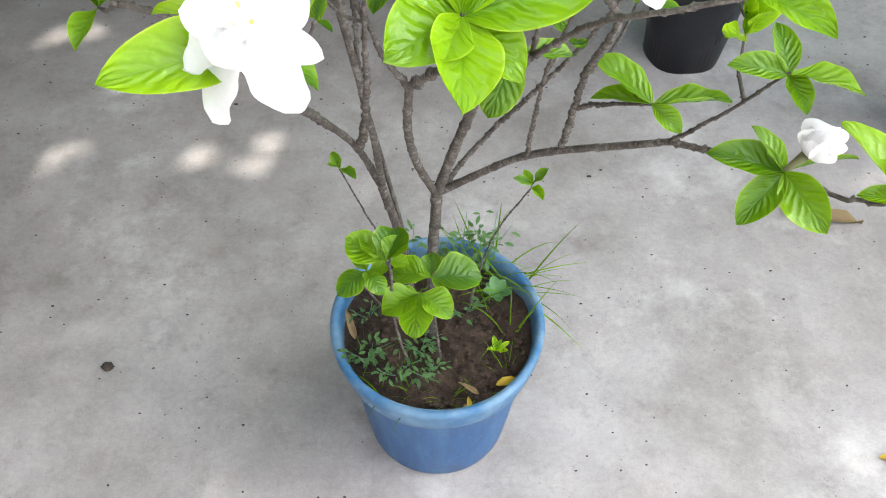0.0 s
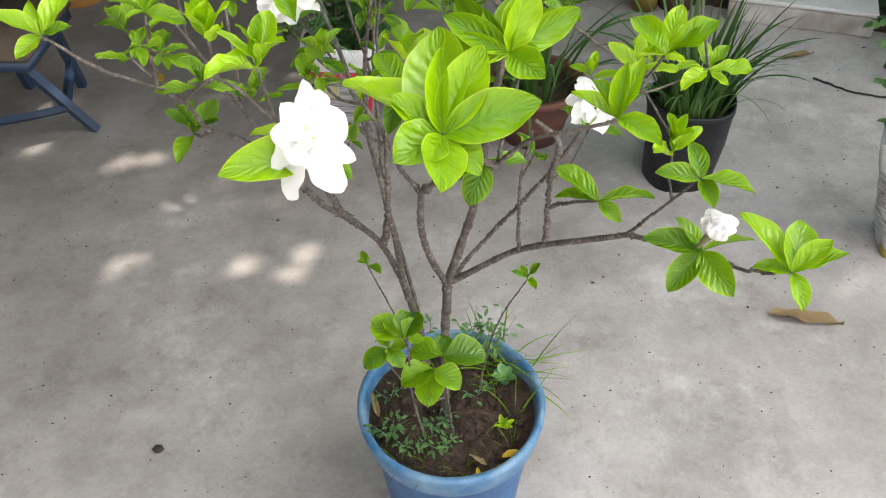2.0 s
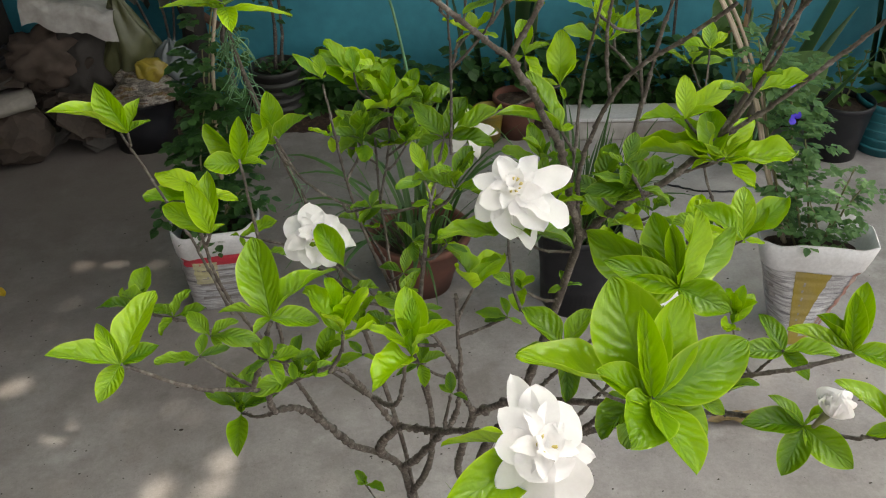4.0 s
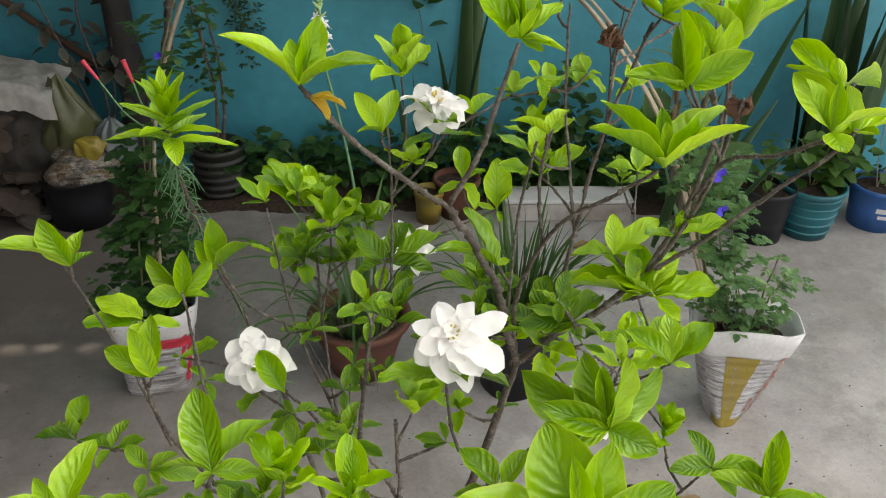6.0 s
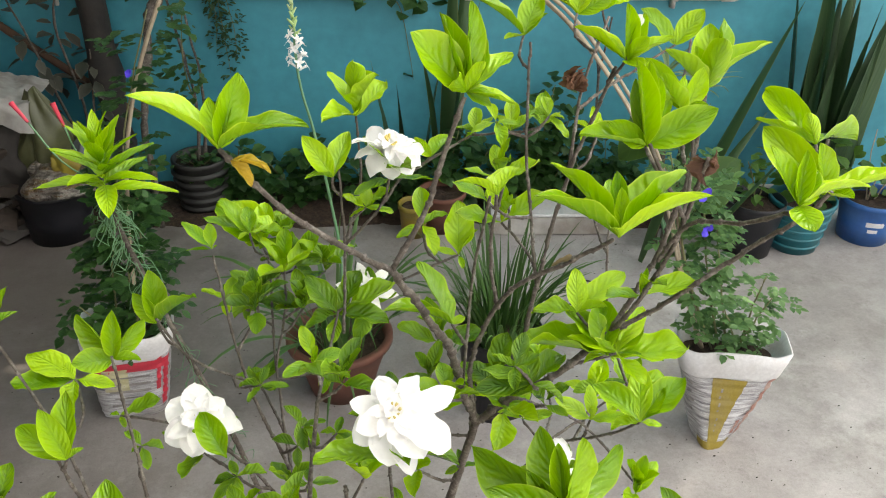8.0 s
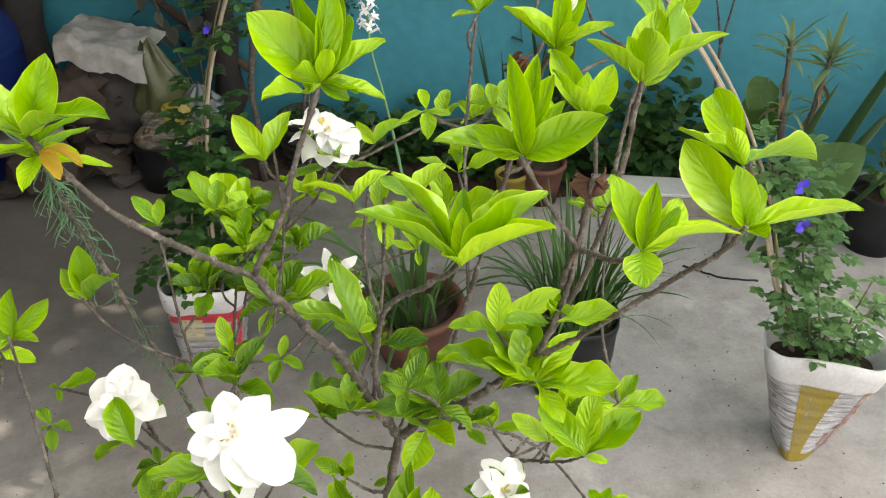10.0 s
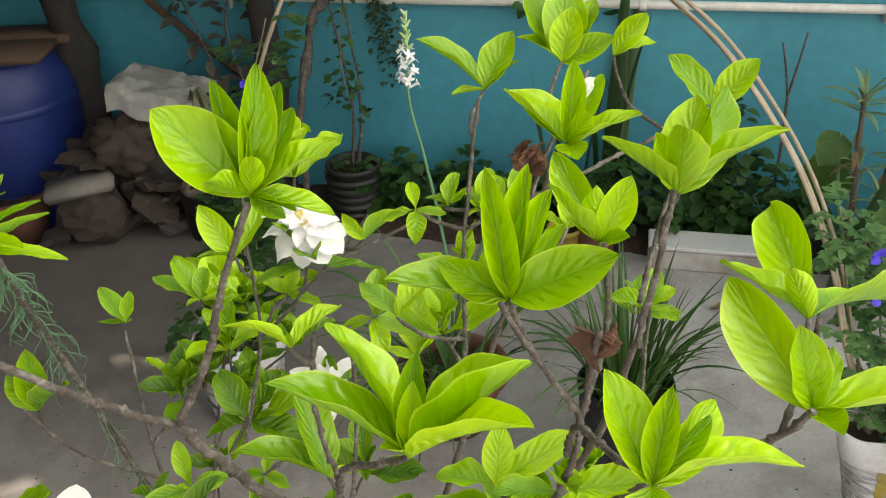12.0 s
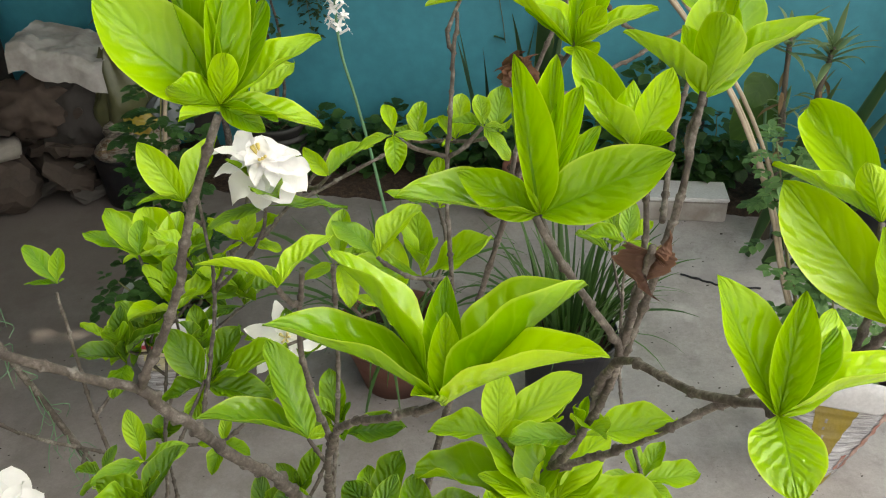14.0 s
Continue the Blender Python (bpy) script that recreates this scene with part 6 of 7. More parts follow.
for i, (x, y, z) in enumerate(((1.056, 1.572, 0.704), (1.075, 1.565, 0.610), (-0.162, 2.020, 0.956))):
    fl = thing("pea_flower", (x, y, z), "deep blue butterfly pea flower on the vine", "flower", "blue pea flowers")
    for k in range(3):
        a = 1.2 + k * 1.3
        part("petal", as_mesh(blade(bmesh.new(), 70 + k + i, 0.9, 0.1, 0.25, 0.05, 5, 1.1), "petal", PEA_BLUE), None, fl, m=leaf_pose((0, 0, 0), ((0.020, 0.018, 0.010)[i] * math.cos(a), -0.010, (0.020, 0.018, 0.010)[i] * math.sin(a)), (-0.3, -1, 0.3), 1.0))
bush("vine_column", (-0.275, 2.065, 0.26), "dark leafy vine climbing a cane from a printed sack",
     [[(0, 0, 0), (0.03, 0.0, 0.20), (0.05, 0.0, 0.42), (0.10, 0.0, 0.62), (0.17, 0.0, 0.82)], [(-0.03, 0, 0), (-0.01, -0.01, 0.20), (0.03, -0.01, 0.36), (0.05, 0, 0.5)], [(0.03, 0.02, 0), (0.06, 0.02, 0.2), (0.08, 0.0, 0.40)]],
     260, 0.028, 0.060, DARK_LEAF, 14, 5, 0.7, "vine")
bush("low_herb", (-0.285, 2.03, 0.25), "dark green herb filling the mouth of a printed sack", [[(0, 0, 0), (0.05, 0, 0.08), (0.09, 0, 0.12)], [(0, 0, 0), (-0.06, -0.02, 0.09), (-0.09, -0.02, 0.13)]], 70, 0.03, 0.05, DARK_LEAF, 15, 3, 0.7)

# ---- bed against the wall ----
bm, grid = bmesh.new(), []
for i in range(151):
    u = -2.9 + 3.75 * i / 150
    width = 0.36 + 0.05 * noise.noise(Vector((u * 3.1, 0, 4))) + 0.02 * noise.noise(Vector((u * 14, 0, 9)))
    row = []
    for j in range(19):
        out = 0.003 + (width - 0.003) * j / 18
        q = by_wall(u, out)
        edge = min(1.0, (18 - j) / 4)
        q.z = -0.004 + 0.030 * edge * (0.75 + 0.5 * noise.noise(q * 9) + 0.35 * noise.noise(q * 34))
        row.append(bm.verts.new(q))
    grid.append(row)
for p, q in zip(grid, grid[1:]):
    for j in range(18):
        bm.faces.new((p[j], p[j + 1], q[j + 1], q[j]))
bmesh.ops.recalc_face_normals(bm, faces=bm.faces[:])
tagged(new("soil_bed", as_mesh(bm, "soil_bed", SOIL)), "strip of dark bare soil along the foot of the teal wall", "soil bed", kind="structure")
for i, (u, out, h, n, w) in enumerate(((-0.24, 0.20, 0.34, 240, 0.12), (0.09, 0.16, 0.50, 260, 0.10), (0.32, 0.20, 0.30, 220, 0.12), (-0.52, 0.20, 0.28, 200, 0.12), (0.62, 0.30, 0.22, 150, 0.10),
                                       (-0.85, 0.14, 0.26, 210, 0.12), (-1.08, 0.14, 0.24, 200, 0.11), (0.04, 0.22, 0.26, 220, 0.13))):
    p = by_wall(u, out)
    bush("bed_shrub", p, "dark green leafy shrub in the bed below the wall",
         [[(0, 0, 0), (0.02 * (i % 3 - 1), 0, h * 0.5), (0.03 * (i % 2), -0.02, h)], [(0, 0, 0), (-w * 0.6, -0.03, h * 0.45), (-w, -0.03, h * 0.75)], [(0, 0, 0), (w * 0.6, -0.03, h * 0.45), (w, -0.02, h * 0.7)]],
         int(n * 1.4), 0.054, 0.060, DARK_LEAF, 30 + i, 1, 0.78, "shrub", group="bed shrubs")
SNAKE = leaf_material("snake_plant_leaf", (0.016, 0.045, 0.020), (0.045, 0.10, 0.04), (0.14, 0.19, 0.07), 0.45, 0.1, 9)
SNAKE_EDGE = leaf_material("yellow_edged_leaf", (0.03, 0.07, 0.025), (0.05, 0.11, 0.04), (0.42, 0.40, 0.12), 0.4, 0.1, 0)
STIFF = [strap_mesh(SNAKE, 50 + i, d, 0.085, 10, 0.5, tw) for i, (d, tw) in enumerate(((3, 0.5), (7, -0.6), (11, 0.9), (5, -0.2)))]
STIFF_Y = [strap_mesh(SNAKE_EDGE, 60 + i, d, 0.075, 10, 0.4, tw) for i, (d, tw) in enumerate(((5, 0.3), (16, -0.5)))]
clump("snake_plant", by_wall(1.13, 0.26, 0.06), 24, 0.98, STIFF, "tall dark snake plant with stiff upright leaves by the wall", 8, (0, 5), 0.11)
clump("snake_plant", by_wall(-0.28, 0.13, 0.02), 4, 0.92, STIFF_Y, "narrow snake plant with yellow leaf edges against the wall", 9, (1, 4), 0.03)
clump("snake_plant", by_wall(-0.42, 0.16, 0.02), 4, 0.62, STIFF, "dark snake plant leaves behind the tuberose", 10, (3, 9), 0.05)
lean = thing("snake_plant", (1.43, 2.27, 0.02), "leaning snake plant leaves with pale yellow edges", "plant")
for k, (dx, dy, turn, tilt, size) in enumerate(((0.0, 0.0, -90, 21, 0.98), (0.05, 0.03, -80, 30, 0.62), (0.07, -0.02, -100, 36, 0.55), (-0.03, 0.05, -85, 12, 0.60))):
    part("leaf", STIFF_Y[k % 2], None, lean, m=pose(dx, dy, 0, 0, 0, turn) @ pose(0, 0, 0, -tilt) @ Matrix.Diagonal((size, size, size, 1)))
WHITE_LEAF = leaf_material("striped_leaf", (0.10, 0.19, 0.08), (0.22, 0.30, 0.15), (0.62, 0.64, 0.48), 0.45, 0.2, 0)
DRY_STRAP = strap_mesh(DRY_LEAF, 91, 60, 0.20, 6, 0.3, 0.5)
STRIPED = [strap_mesh(WHITE_LEAF, 80 + i, d * 0.7, 0.15, 8, 0.35, 0.2) for i, d in enumerate((50, 80, 110))]
DRAC_CANE = worn("grey_cane", (0.13, 0.115, 0.09), (0.07, 0.06, 0.05), 30, 120, 0.8, 0.4)
random.seed(17)
drac = thing("dracaena", (1.55, 2.44, 0.0), "variegated dracaena with striped tufts on thin canes", "plant")
for i, (x, y, z, count) in enumerate(((0.035, -0.04, 0.655, 20), (-0.105, -0.04, 0.70, 14), (-0.07, -0.03, 0.47, 9), (0.06, 0.02, 0.50, 10), (0.00, -0.06, 0.40, 8))):
    line = [(0.3 * x, 0.3 * y, 0), (0.6 * x, 0.6 * y, z * 0.55), (x, y, z)]
    part("cane", tube(line, 0.010, 0.007, 8, 6, 0.5, i, wobble=0.003), DRAC_CANE, drac)
    for k in range(count):
        L = (0.13 if i < 2 else 0.09) * random.uniform(0.7, 1.15)
        rise = k / count
        part("leaf", STRIPED[k % 3], None, drac, m=Matrix.Translation((x, y, z - 0.05 + 0.05 * rise)) @ pose(0, 0, 0, 0, 0, k * 137.5 + 40 * i) @ pose(0, 0, 0, -(78 - 60 * rise) + random.uniform(-8, 8)) @ Matrix.Diagonal((L, L, L, 1)))
    for k in range(4):
        L = 0.08 * random.uniform(0.7, 1.1)
        part("dry_leaf", DRY_STRAP, None, drac, m=Matrix.Translation((x * 0.85, y * 0.85, z * (0.70 + 0.05 * k))) @ pose(0, 0, 0, 0, 0, k * 97 + 60 * i) @ pose(0, 0, 0, -random.uniform(110, 160)) @ Matrix.Diagonal((L, L, L, 1)))
BROAD = leaf_material("broad_leaf", (0.035, 0.10, 0.016), (0.085, 0.18, 0.03), (0.16, 0.30, 0.06), 0.45, 0.35, 4)
broad = thing("taro_plant", (1.60, 2.46, 0.0), "taro plant with broad dull green leaves near the wall", "plant")
for i, (tip, base, w) in enumerate((((-0.02, -0.36, 0.49), (-0.19, -0.33, 0.36), 0.95), ((-0.20, 0.10, 0.30), (-0.08, 0.06, 0.46), 0.9), ((-0.225, -0.03, 0.465), (-0.165, 0.0, 0.56), 1.05))):
    part("leaf", leaf_mesh("leaf", BROAD, seed=90 + i, width=0.85, fold=0.06, arch=0.15, ripple=0.02, point=0.6), None, broad, m=leaf_pose(base, tip, (0.1, -0.7, 0.7), w))
    part("leaf_stalk", tube([(-0.05, -0.1, 0), (base[0] * 0.7 - 0.02, base[1] * 0.7 - 0.02, base[2] * 0.6), base], 0.006, 0.004, 7, 4), TWIG_GREEN, broad)
bush("money_plant", (2.05, 2.33, 0.16), "round-leaved plant with dull green leaves in the teal pot", [[(0, 0, 0), (0.03, 0, 0.14), (0.06, 0, 0.24)], [(0, 0, 0), (-0.05, 0, 0.12), (-0.08, 0.02, 0.2)], [(0, 0, 0), (0.08, -0.02, 0.10), (0.14, -0.04, 0.14)]], 60, 0.065, 0.05, BROAD, 41, 1, 0.85)
bush("leafy_plant", (1.86, 2.34, 0.17), "small leafy plant in the black planter", [[(0, 0, 0), (0.03, 0, 0.12), (0.05, 0, 0.2)], [(0, 0, 0), (-0.03, 0, 0.1), (-0.07, 0, 0.18)]], 50, 0.045, 0.05, BROAD, 42, 1, 0.6)
bush("dry_stalks", (2.33, 2.30, 0.13), "thin dry stalks with a few leaves in the blue bucket", [[(0, 0, 0), (0.03, 0, 0.2), (0.04, 0, 0.32)], [(0, 0, 0), (-0.04, 0, 0.16), (-0.05, 0, 0.3)], [(0.03, 0, 0), (0.09, 0, 0.12), (0.13, -0.02, 0.2)]], 40, 0.05, 0.06, BROAD, 43, 1, 0.8, stem_mat=STRAW)
bush("sapling", (-0.03, 3.20, 0.18), "bare-stemmed sapling with sparse leaves in a ribbed pot", [[(0, 0, 0), (0.02, 0.02, 0.25), (-0.02, 0.06, 0.55), (-0.06, 0.10, 0.9)], [(0.02, 0, 0), (0.05, 0.03, 0.25), (0.03, 0.08, 0.5), (-0.02, 0.10, 0.8)]], 9, 0.04, 0.06, DARK_LEAF, 44, 1, 0.7, "tree", 0.007, BARK)
bush("pot_herb", (-0.03, 3.18, 0.18), "low dark herb in a ribbed pot", [[(0, 0, 0), (0.05, -0.02, 0.05), (0.08, -0.02, 0.07)], [(0, 0, 0), (-0.05, -0.02, 0.05), (-0.08, -0.02, 0.07)]], 60, 0.03, 0.04, DARK_LEAF, 45, 1, 0.7)
stick = thing("forked_stick", by_wall(0.30, 0.13, 0.0), "thin dark forked stick standing against the wall", "stick")
part("shaft", tube([(0, 0, 0), (0.0, 0, 0.3), (-0.01, 0, 0.54)], 0.006, 0.005, 7, 4, 0.2), BARK, stick)
part("prong", tube([(-0.01, 0, 0.53), (-0.03, 0.0, 0.62), (-0.055, 0, 0.71)], 0.005, 0.003, 7, 4, 0.2), BARK, stick)
part("prong", tube([(-0.01, 0, 0.53), (0.005, 0.0, 0.62), (0.02, 0, 0.74)], 0.005, 0.003, 7, 4, 0.2), BARK, stick)
pot("yellow_pot", (0.700, 2.770, 0), tapered(0.045, 0.055, 0.13, 0.004, 0.004), YELLOW_PRINT, 0.11, 0.05, "small yellow plastic pot beside the border")
pot("clay_pot", by_wall(-0.30, 0.36), tapered(0.06, 0.085, 0.16, 0.006, 0.006), TERRACOTTA, 0.14, 0.076, "brown clay pot beside the border")

# creepers on the wall
MOSS = leaf_material("hanging_moss", (0.018, 0.05, 0.02), (0.04, 0.09, 0.03), (0.05, 0.1, 0.04), 0.6, 0.2, 0)
bush("hanging_creeper", by_wall(-1.12, 0.03, 0.80), "fine green creeper hanging from the pipe", [[(0, 0, 0), (0.01, -0.01, -0.14), (0.02, -0.01, -0.32)], [(0.03, 0, 0), (0.05, -0.01, -0.14), (0.05, -0.01, -0.24)], [(-0.02, 0, 0), (-0.01, -0.01, -0.08), (-0.02, -0.01, -0.2)]], 330, 0.024, 0.032, MOSS, 46, 1, 0.5, "creeper", 0.0015)
bush("heart_creeper", by_wall(-0.50, 0.03, 0.80), "creeper with dark heart-shaped leaves hanging over the pipe", [[(0, 0, 0), (0.05, 0, -0.06), (0.08, 0, -0.2), (0.10, 0, -0.34)], [(0.0, 0, 0), (0.10, -0.01, -0.02), (0.17, 0, -0.06)], [(0, 0, 0), (-0.06, -0.01, -0.01), (-0.1, 0, -0.03)]], 26, 0.065, 0.03, DARK_LEAF, 47, 1, 0.85, "creeper", 0.002)
GREY_LEAF = leaf_material("grey_purple_leaf", (0.040, 0.046, 0.038), (0.085, 0.085, 0.07), (0.40, 0.38, 0.30), 0.5, 0.2, 0)
bush("wall_shrub", by_wall(-1.66, 0.12, 0.0), "sparse shrub with grey-purple variegated leaves on bare stems", [[(0, 0, 0), (0.02, 0, 0.4), (-0.02, -0.02, 0.72), (0.05, -0.02, 0.95)], [(0, 0, 0.1), (0.06, -0.02, 0.45), (0.08, -0.04, 0.62)], [(0, 0, 0.2), (-0.10, -0.02, 0.6), (-0.16, -0.02, 0.82)]], 64, 0.085, 0.06, GREY_LEAF, 48, 1, 0.5, "shrub", 0.006, BARK)
vine = thing("old_vine", by_wall(-1.30, 0.10, 0.0), "thick bare grapevine stem bending along the pipe", "vine")
part("stem", tube([(0.42, -0.02, 0.86), (0.15, -0.03, 0.85), (-0.02, -0.04, 0.80), (-0.08, -0.10, 0.62), (-0.12, -0.20, 0.4), (-0.12, -0.22, 0.0)], 0.016, 0.012, 9, 6, 0.4, 3, wobble=0.005), BARK, vine)
part("stem", tube([(0.42, 0.0, 0.88), (0.0, 0.0, 0.87), (-0.5, 0.0, 0.86), (-1.2, 0.0, 0.9)], 0.014, 0.010, 9, 6, 0.4, 4, wobble=0.008), BARK, vine)
bush("vine_leaves", by_wall(-1.25, 0.12, 0.0), "green leafy shoots of a vine against the teal wall", [[(0.02, -0.1, 0.45), (0.0, -0.1, 0.6), (0.03, -0.06, 0.84)], [(0.02, -0.06, 0.84), (-0.3, -0.03, 0.86), (-0.6, 0, 0.88)]], 110, 0.035, 0.07, DARK_LEAF, 49, 1, 0.75, "vine", 0.003)
trunk = thing("tree_trunk", by_wall(-1.56, 0.10, 0.0), "dark weathered tree trunk against the wall", "tree")
part("trunk", tube([(0, 0, 0), (0.02, 0, 0.5), (-0.01, 0, 1.2), (0.0, 0, 2.2)], 0.05, 0.045, 12, 6, 0.25, 5, wobble=0.006), worn("dark_bark", (0.022, 0.02, 0.02), (0.05, 0.042, 0.036), 14, 60, 0.9, 0.8), trunk)
trunk2 = thing("tree_trunk", by_wall(-2.30, 0.16, 0.0), "thick dark tree trunk in the shaded corner", "tree")
part("trunk", tube([(0, 0, 0), (0.0, 0, 0.5), (-0.05, 0, 1.2), (-0.1, 0, 2.2)], 0.064, 0.055, 12, 6, 0.25, 6, wobble=0.006), bpy.data.materials["dark_bark"], trunk2)
plank = thing("leaning_stick", by_wall(-2.10, 0.06, 0.0), "brown stick leaning against the wall", "stick")
part("shaft", tube([(0.62, -0.20, 0.34), (0.2, -0.03, 0.66), (-0.10, 0.02, 0.95)], 0.016, 0.013, 8, 4, 0.2), worn("brown_wood", (0.10, 0.055, 0.035), (0.05, 0.03, 0.02), 12, 60, 0.8), plank)

# ---- the rubbish corner ----
drum = thing("blue_drum", (-1.36, 3.44, 0), "large dark blue plastic drum in the corner", "drum")
part("body", lathe([(0, 0.0), (0.27, 0.0), (0.29, 0.02), (0.29, 0.50), (0.285, 0.55), (0.25, 0.62), (0.24, 0.655), (0, 0.655)], 48, wob=0.004), DRUM_BLUE, drum)
for z in (0.16, 0.47):
    part("hoop", lathe([(0.2895, z - 0.016), (0.294, z - 0.008), (0.294, z + 0.008), (0.2895, z + 0.016)], 48, wob=0.004), DRUM_BLUE, drum)
part("rim", lathe([(0.236, 0.640), (0.256, 0.640), (0.258, 0.656), (0.236, 0.656)], 48), DRUM_BLUE, drum)
lid = thing("brown_board", (-1.38, 3.42, 0.66), "brown weathered boards lying on the drum", "board")
part("plank", box(bmesh.new(), (-0.34, -0.22, 0.0), (0.30, 0.0, 0.03), 0.004), bpy.data.materials["brown_wood"], lid)
part("plank", box(bmesh.new(), (-0.30, 0.01, 0.0), (0.33, 0.2, 0.03), 0.004), bpy.data.materials["brown_wood"], lid)
rng = random.Random(77)
RUBBLE_GREY = worn("dusty_cement", (0.085, 0.078, 0.072), (0.04, 0.036, 0.033), 9, 60, 0.9, 0.5)
pile = thing("rubble_pile", (-0.86, 3.27, 0), "heap of broken bricks and cement pieces", "rubble")
for i in range(56):
    s = Vector((rng.uniform(0.035, 0.13), rng.uniform(0.03, 0.085), rng.uniform(0.010, 0.042)))
    lay = i // 15
    bm = box(bmesh.new(), tuple(-s), tuple(s))
    bmesh.ops.subdivide_edges(bm, edges=bm.edges[:], cuts=2, use_grid_fill=True)
    for v in bm.verts:
        v.co += Vector((noise.noise(v.co * 14 + Vector((i, 0, 0))), noise.noise(v.co * 14 + Vector((0, i, 0))), noise.noise(v.co * 14 + Vector((0, 0, i))) * 0.6)) * 0.060
    p = Vector((rng.uniform(-0.27, 0.27) * (1 - 0.14 * lay), rng.uniform(-0.14, 0.12), 0.035 + 0.085 * lay + rng.uniform(0, 0.02)))
    part("brick", bm, BRICK_MAT if i % 3 else RUBBLE_GREY, pile, m=Matrix.Translation(p) @ pose(0, 0, 0, rng.uniform(-30, 30), rng.uniform(-30, 30), rng.uniform(0, 180)), soft=False)
slab = thing("cement_slab", (-0.99, 3.10, 0.0), "pale broken cement slab lying on rubble", "rubble")
part("slab", box(bmesh.new(), (-0.12, -0.06, 0.225), (0.12, 0.07, 0.268), 0.01), GREY_STONE, slab, m=pose(0, 0, 0, 5, -5, 14))
part("support", crumple(0.14, 91, (0.95, 0.7, 0.80), 0.3, 3), BRICK_MAT, slab, m=pose(0, 0, 0.115), soft=False)
DULL_WHITE = worn("dirty_white_plastic", (0.42, 0.41, 0.40), (0.22, 0.20, 0.18), 9, 50, 0.5, 0.5, amount=0.9)
bag = thing("white_bag", (-0.68, 3.18, 0.20), "dirty white folded plastic sheet lying over the rubbish heap", "bag")
bm = bmesh.new()
bmesh.ops.create_grid(bm, x_segments=60, y_segments=44, size=1)
for v in bm.verts:
    x, y = v.co.x * 0.155, v.co.y * 0.15
    q = Vector((x, y, 0.3))
    fall = max(0.0, -y - 0.075)
    edge = 0.02 * noise.noise(Vector((x * 14, 3.0, 0))) * (1 if y < 0 else 0)
    v.co = Vector((x * (1 + 0.08 * noise.noise(q * 7)), max(y, -0.095) - 0.15 * fall + edge * 0.5, 0.372 - 0.22 * (x + 0.05) - 1.3 * fall + edge + 0.018 * abs(noise.noise(q * 9)) + 0.010 * abs(noise.noise(q * 26))))
part("sheet", bm, DULL_WHITE, bag, m=pose(0, 0, 0, 0, 0, -12))
part("filling", crumple(0.20, 2, (0.85, 0.55, 1.0), 0.45, 4), worn("grey_rags", (0.045, 0.040, 0.038), (0.022, 0.019, 0.018), 10, 60, 0.9, 0.5), bag, "dark crumpled filling", m=pose(0, 0.02, 0.135))
part("filling", crumple(0.12, 5, (1.2, 0.7, 0.9), 0.55, 4), worn("brown_rags", (0.070, 0.050, 0.040), (0.030, 0.024, 0.020), 12, 60, 0.9, 0.5), bag, "brown rags", m=pose(-0.13, -0.02, 0.16))
heap = thing("plastic_bags", (-0.56, 3.12, 0.17), "crumpled olive and printed plastic bags heaped on a bucket", "bags")


def drape(w, h, seed, pleats=7, sag=0.25, flat=0.7):
    """A slumped plastic bag: pleated sides, a gathered top, soft folds."""
    bm, off, rings, n = bmesh.new(), Vector((seed * 2.3, seed, 0)), [], 72
    for i in range(27):
        t = i / 26
        ring = []
        for k in range(n):
            a = math.tau * k / n
            p = Vector((math.cos(a), math.sin(a), t * 2.2))
            r = w * (0.80 + 0.35 * math.sin(math.pi * min(1, t * 0.9 + 0.15)) - 0.62 * t ** 3)
            r *= 1 + 0.13 * math.sin(pleats * a + 5 * noise.noise(p * 0.9 + off)) * (0.25 + t) + 0.28 * noise.noise(p * 1.4 + off) + 0.10 * abs(noise.noise(p * 4.5 + off))
            z = h * (t + sag * 0.3 * noise.noise(Vector((p.x, p.y, 0)) * 1.3 + off) * t)
            ring.append(bm.verts.new((r * math.cos(a), r * math.sin(a) * flat, z)))
        rings.append(ring)
    for p, q in zip(rings, rings[1:]):
        for k in range(n):
            bm.faces.new((p[k], p[(k + 1) % n], q[(k + 1) % n], q[k]))
    bm.faces.new(list(reversed(rings[0])))
    bm.faces.new(rings[-1])
    return bm


def printed_plastic():
    m, n, l, b = material("printed_plastic")
    v = coords(n, l)
    c = ramp(n, l, noise_tex(n, l, coords(n, l, (0.6, 0.6, 2.4)), 22.0, 6, 0.7), [(0.36, (0.025, 0.02, 0.016)), (0.45, (0.11, 0.095, 0.08)), (0.53, (0.26, 0.24, 0.21)), (0.58, (0.10, 0.05, 0.03)), (0.64, (0.20, 0.15, 0.05)), (0.70, (0.04, 0.03, 0.025))])
    l.new(c, b.inputs["Base Color"])
    b.inputs["Roughness"].default_value = 0.32
    bump(n, l, b, noise_tex(n, l, v, 40.0, 5, 0.6), 0.9, 0.016)
    return m


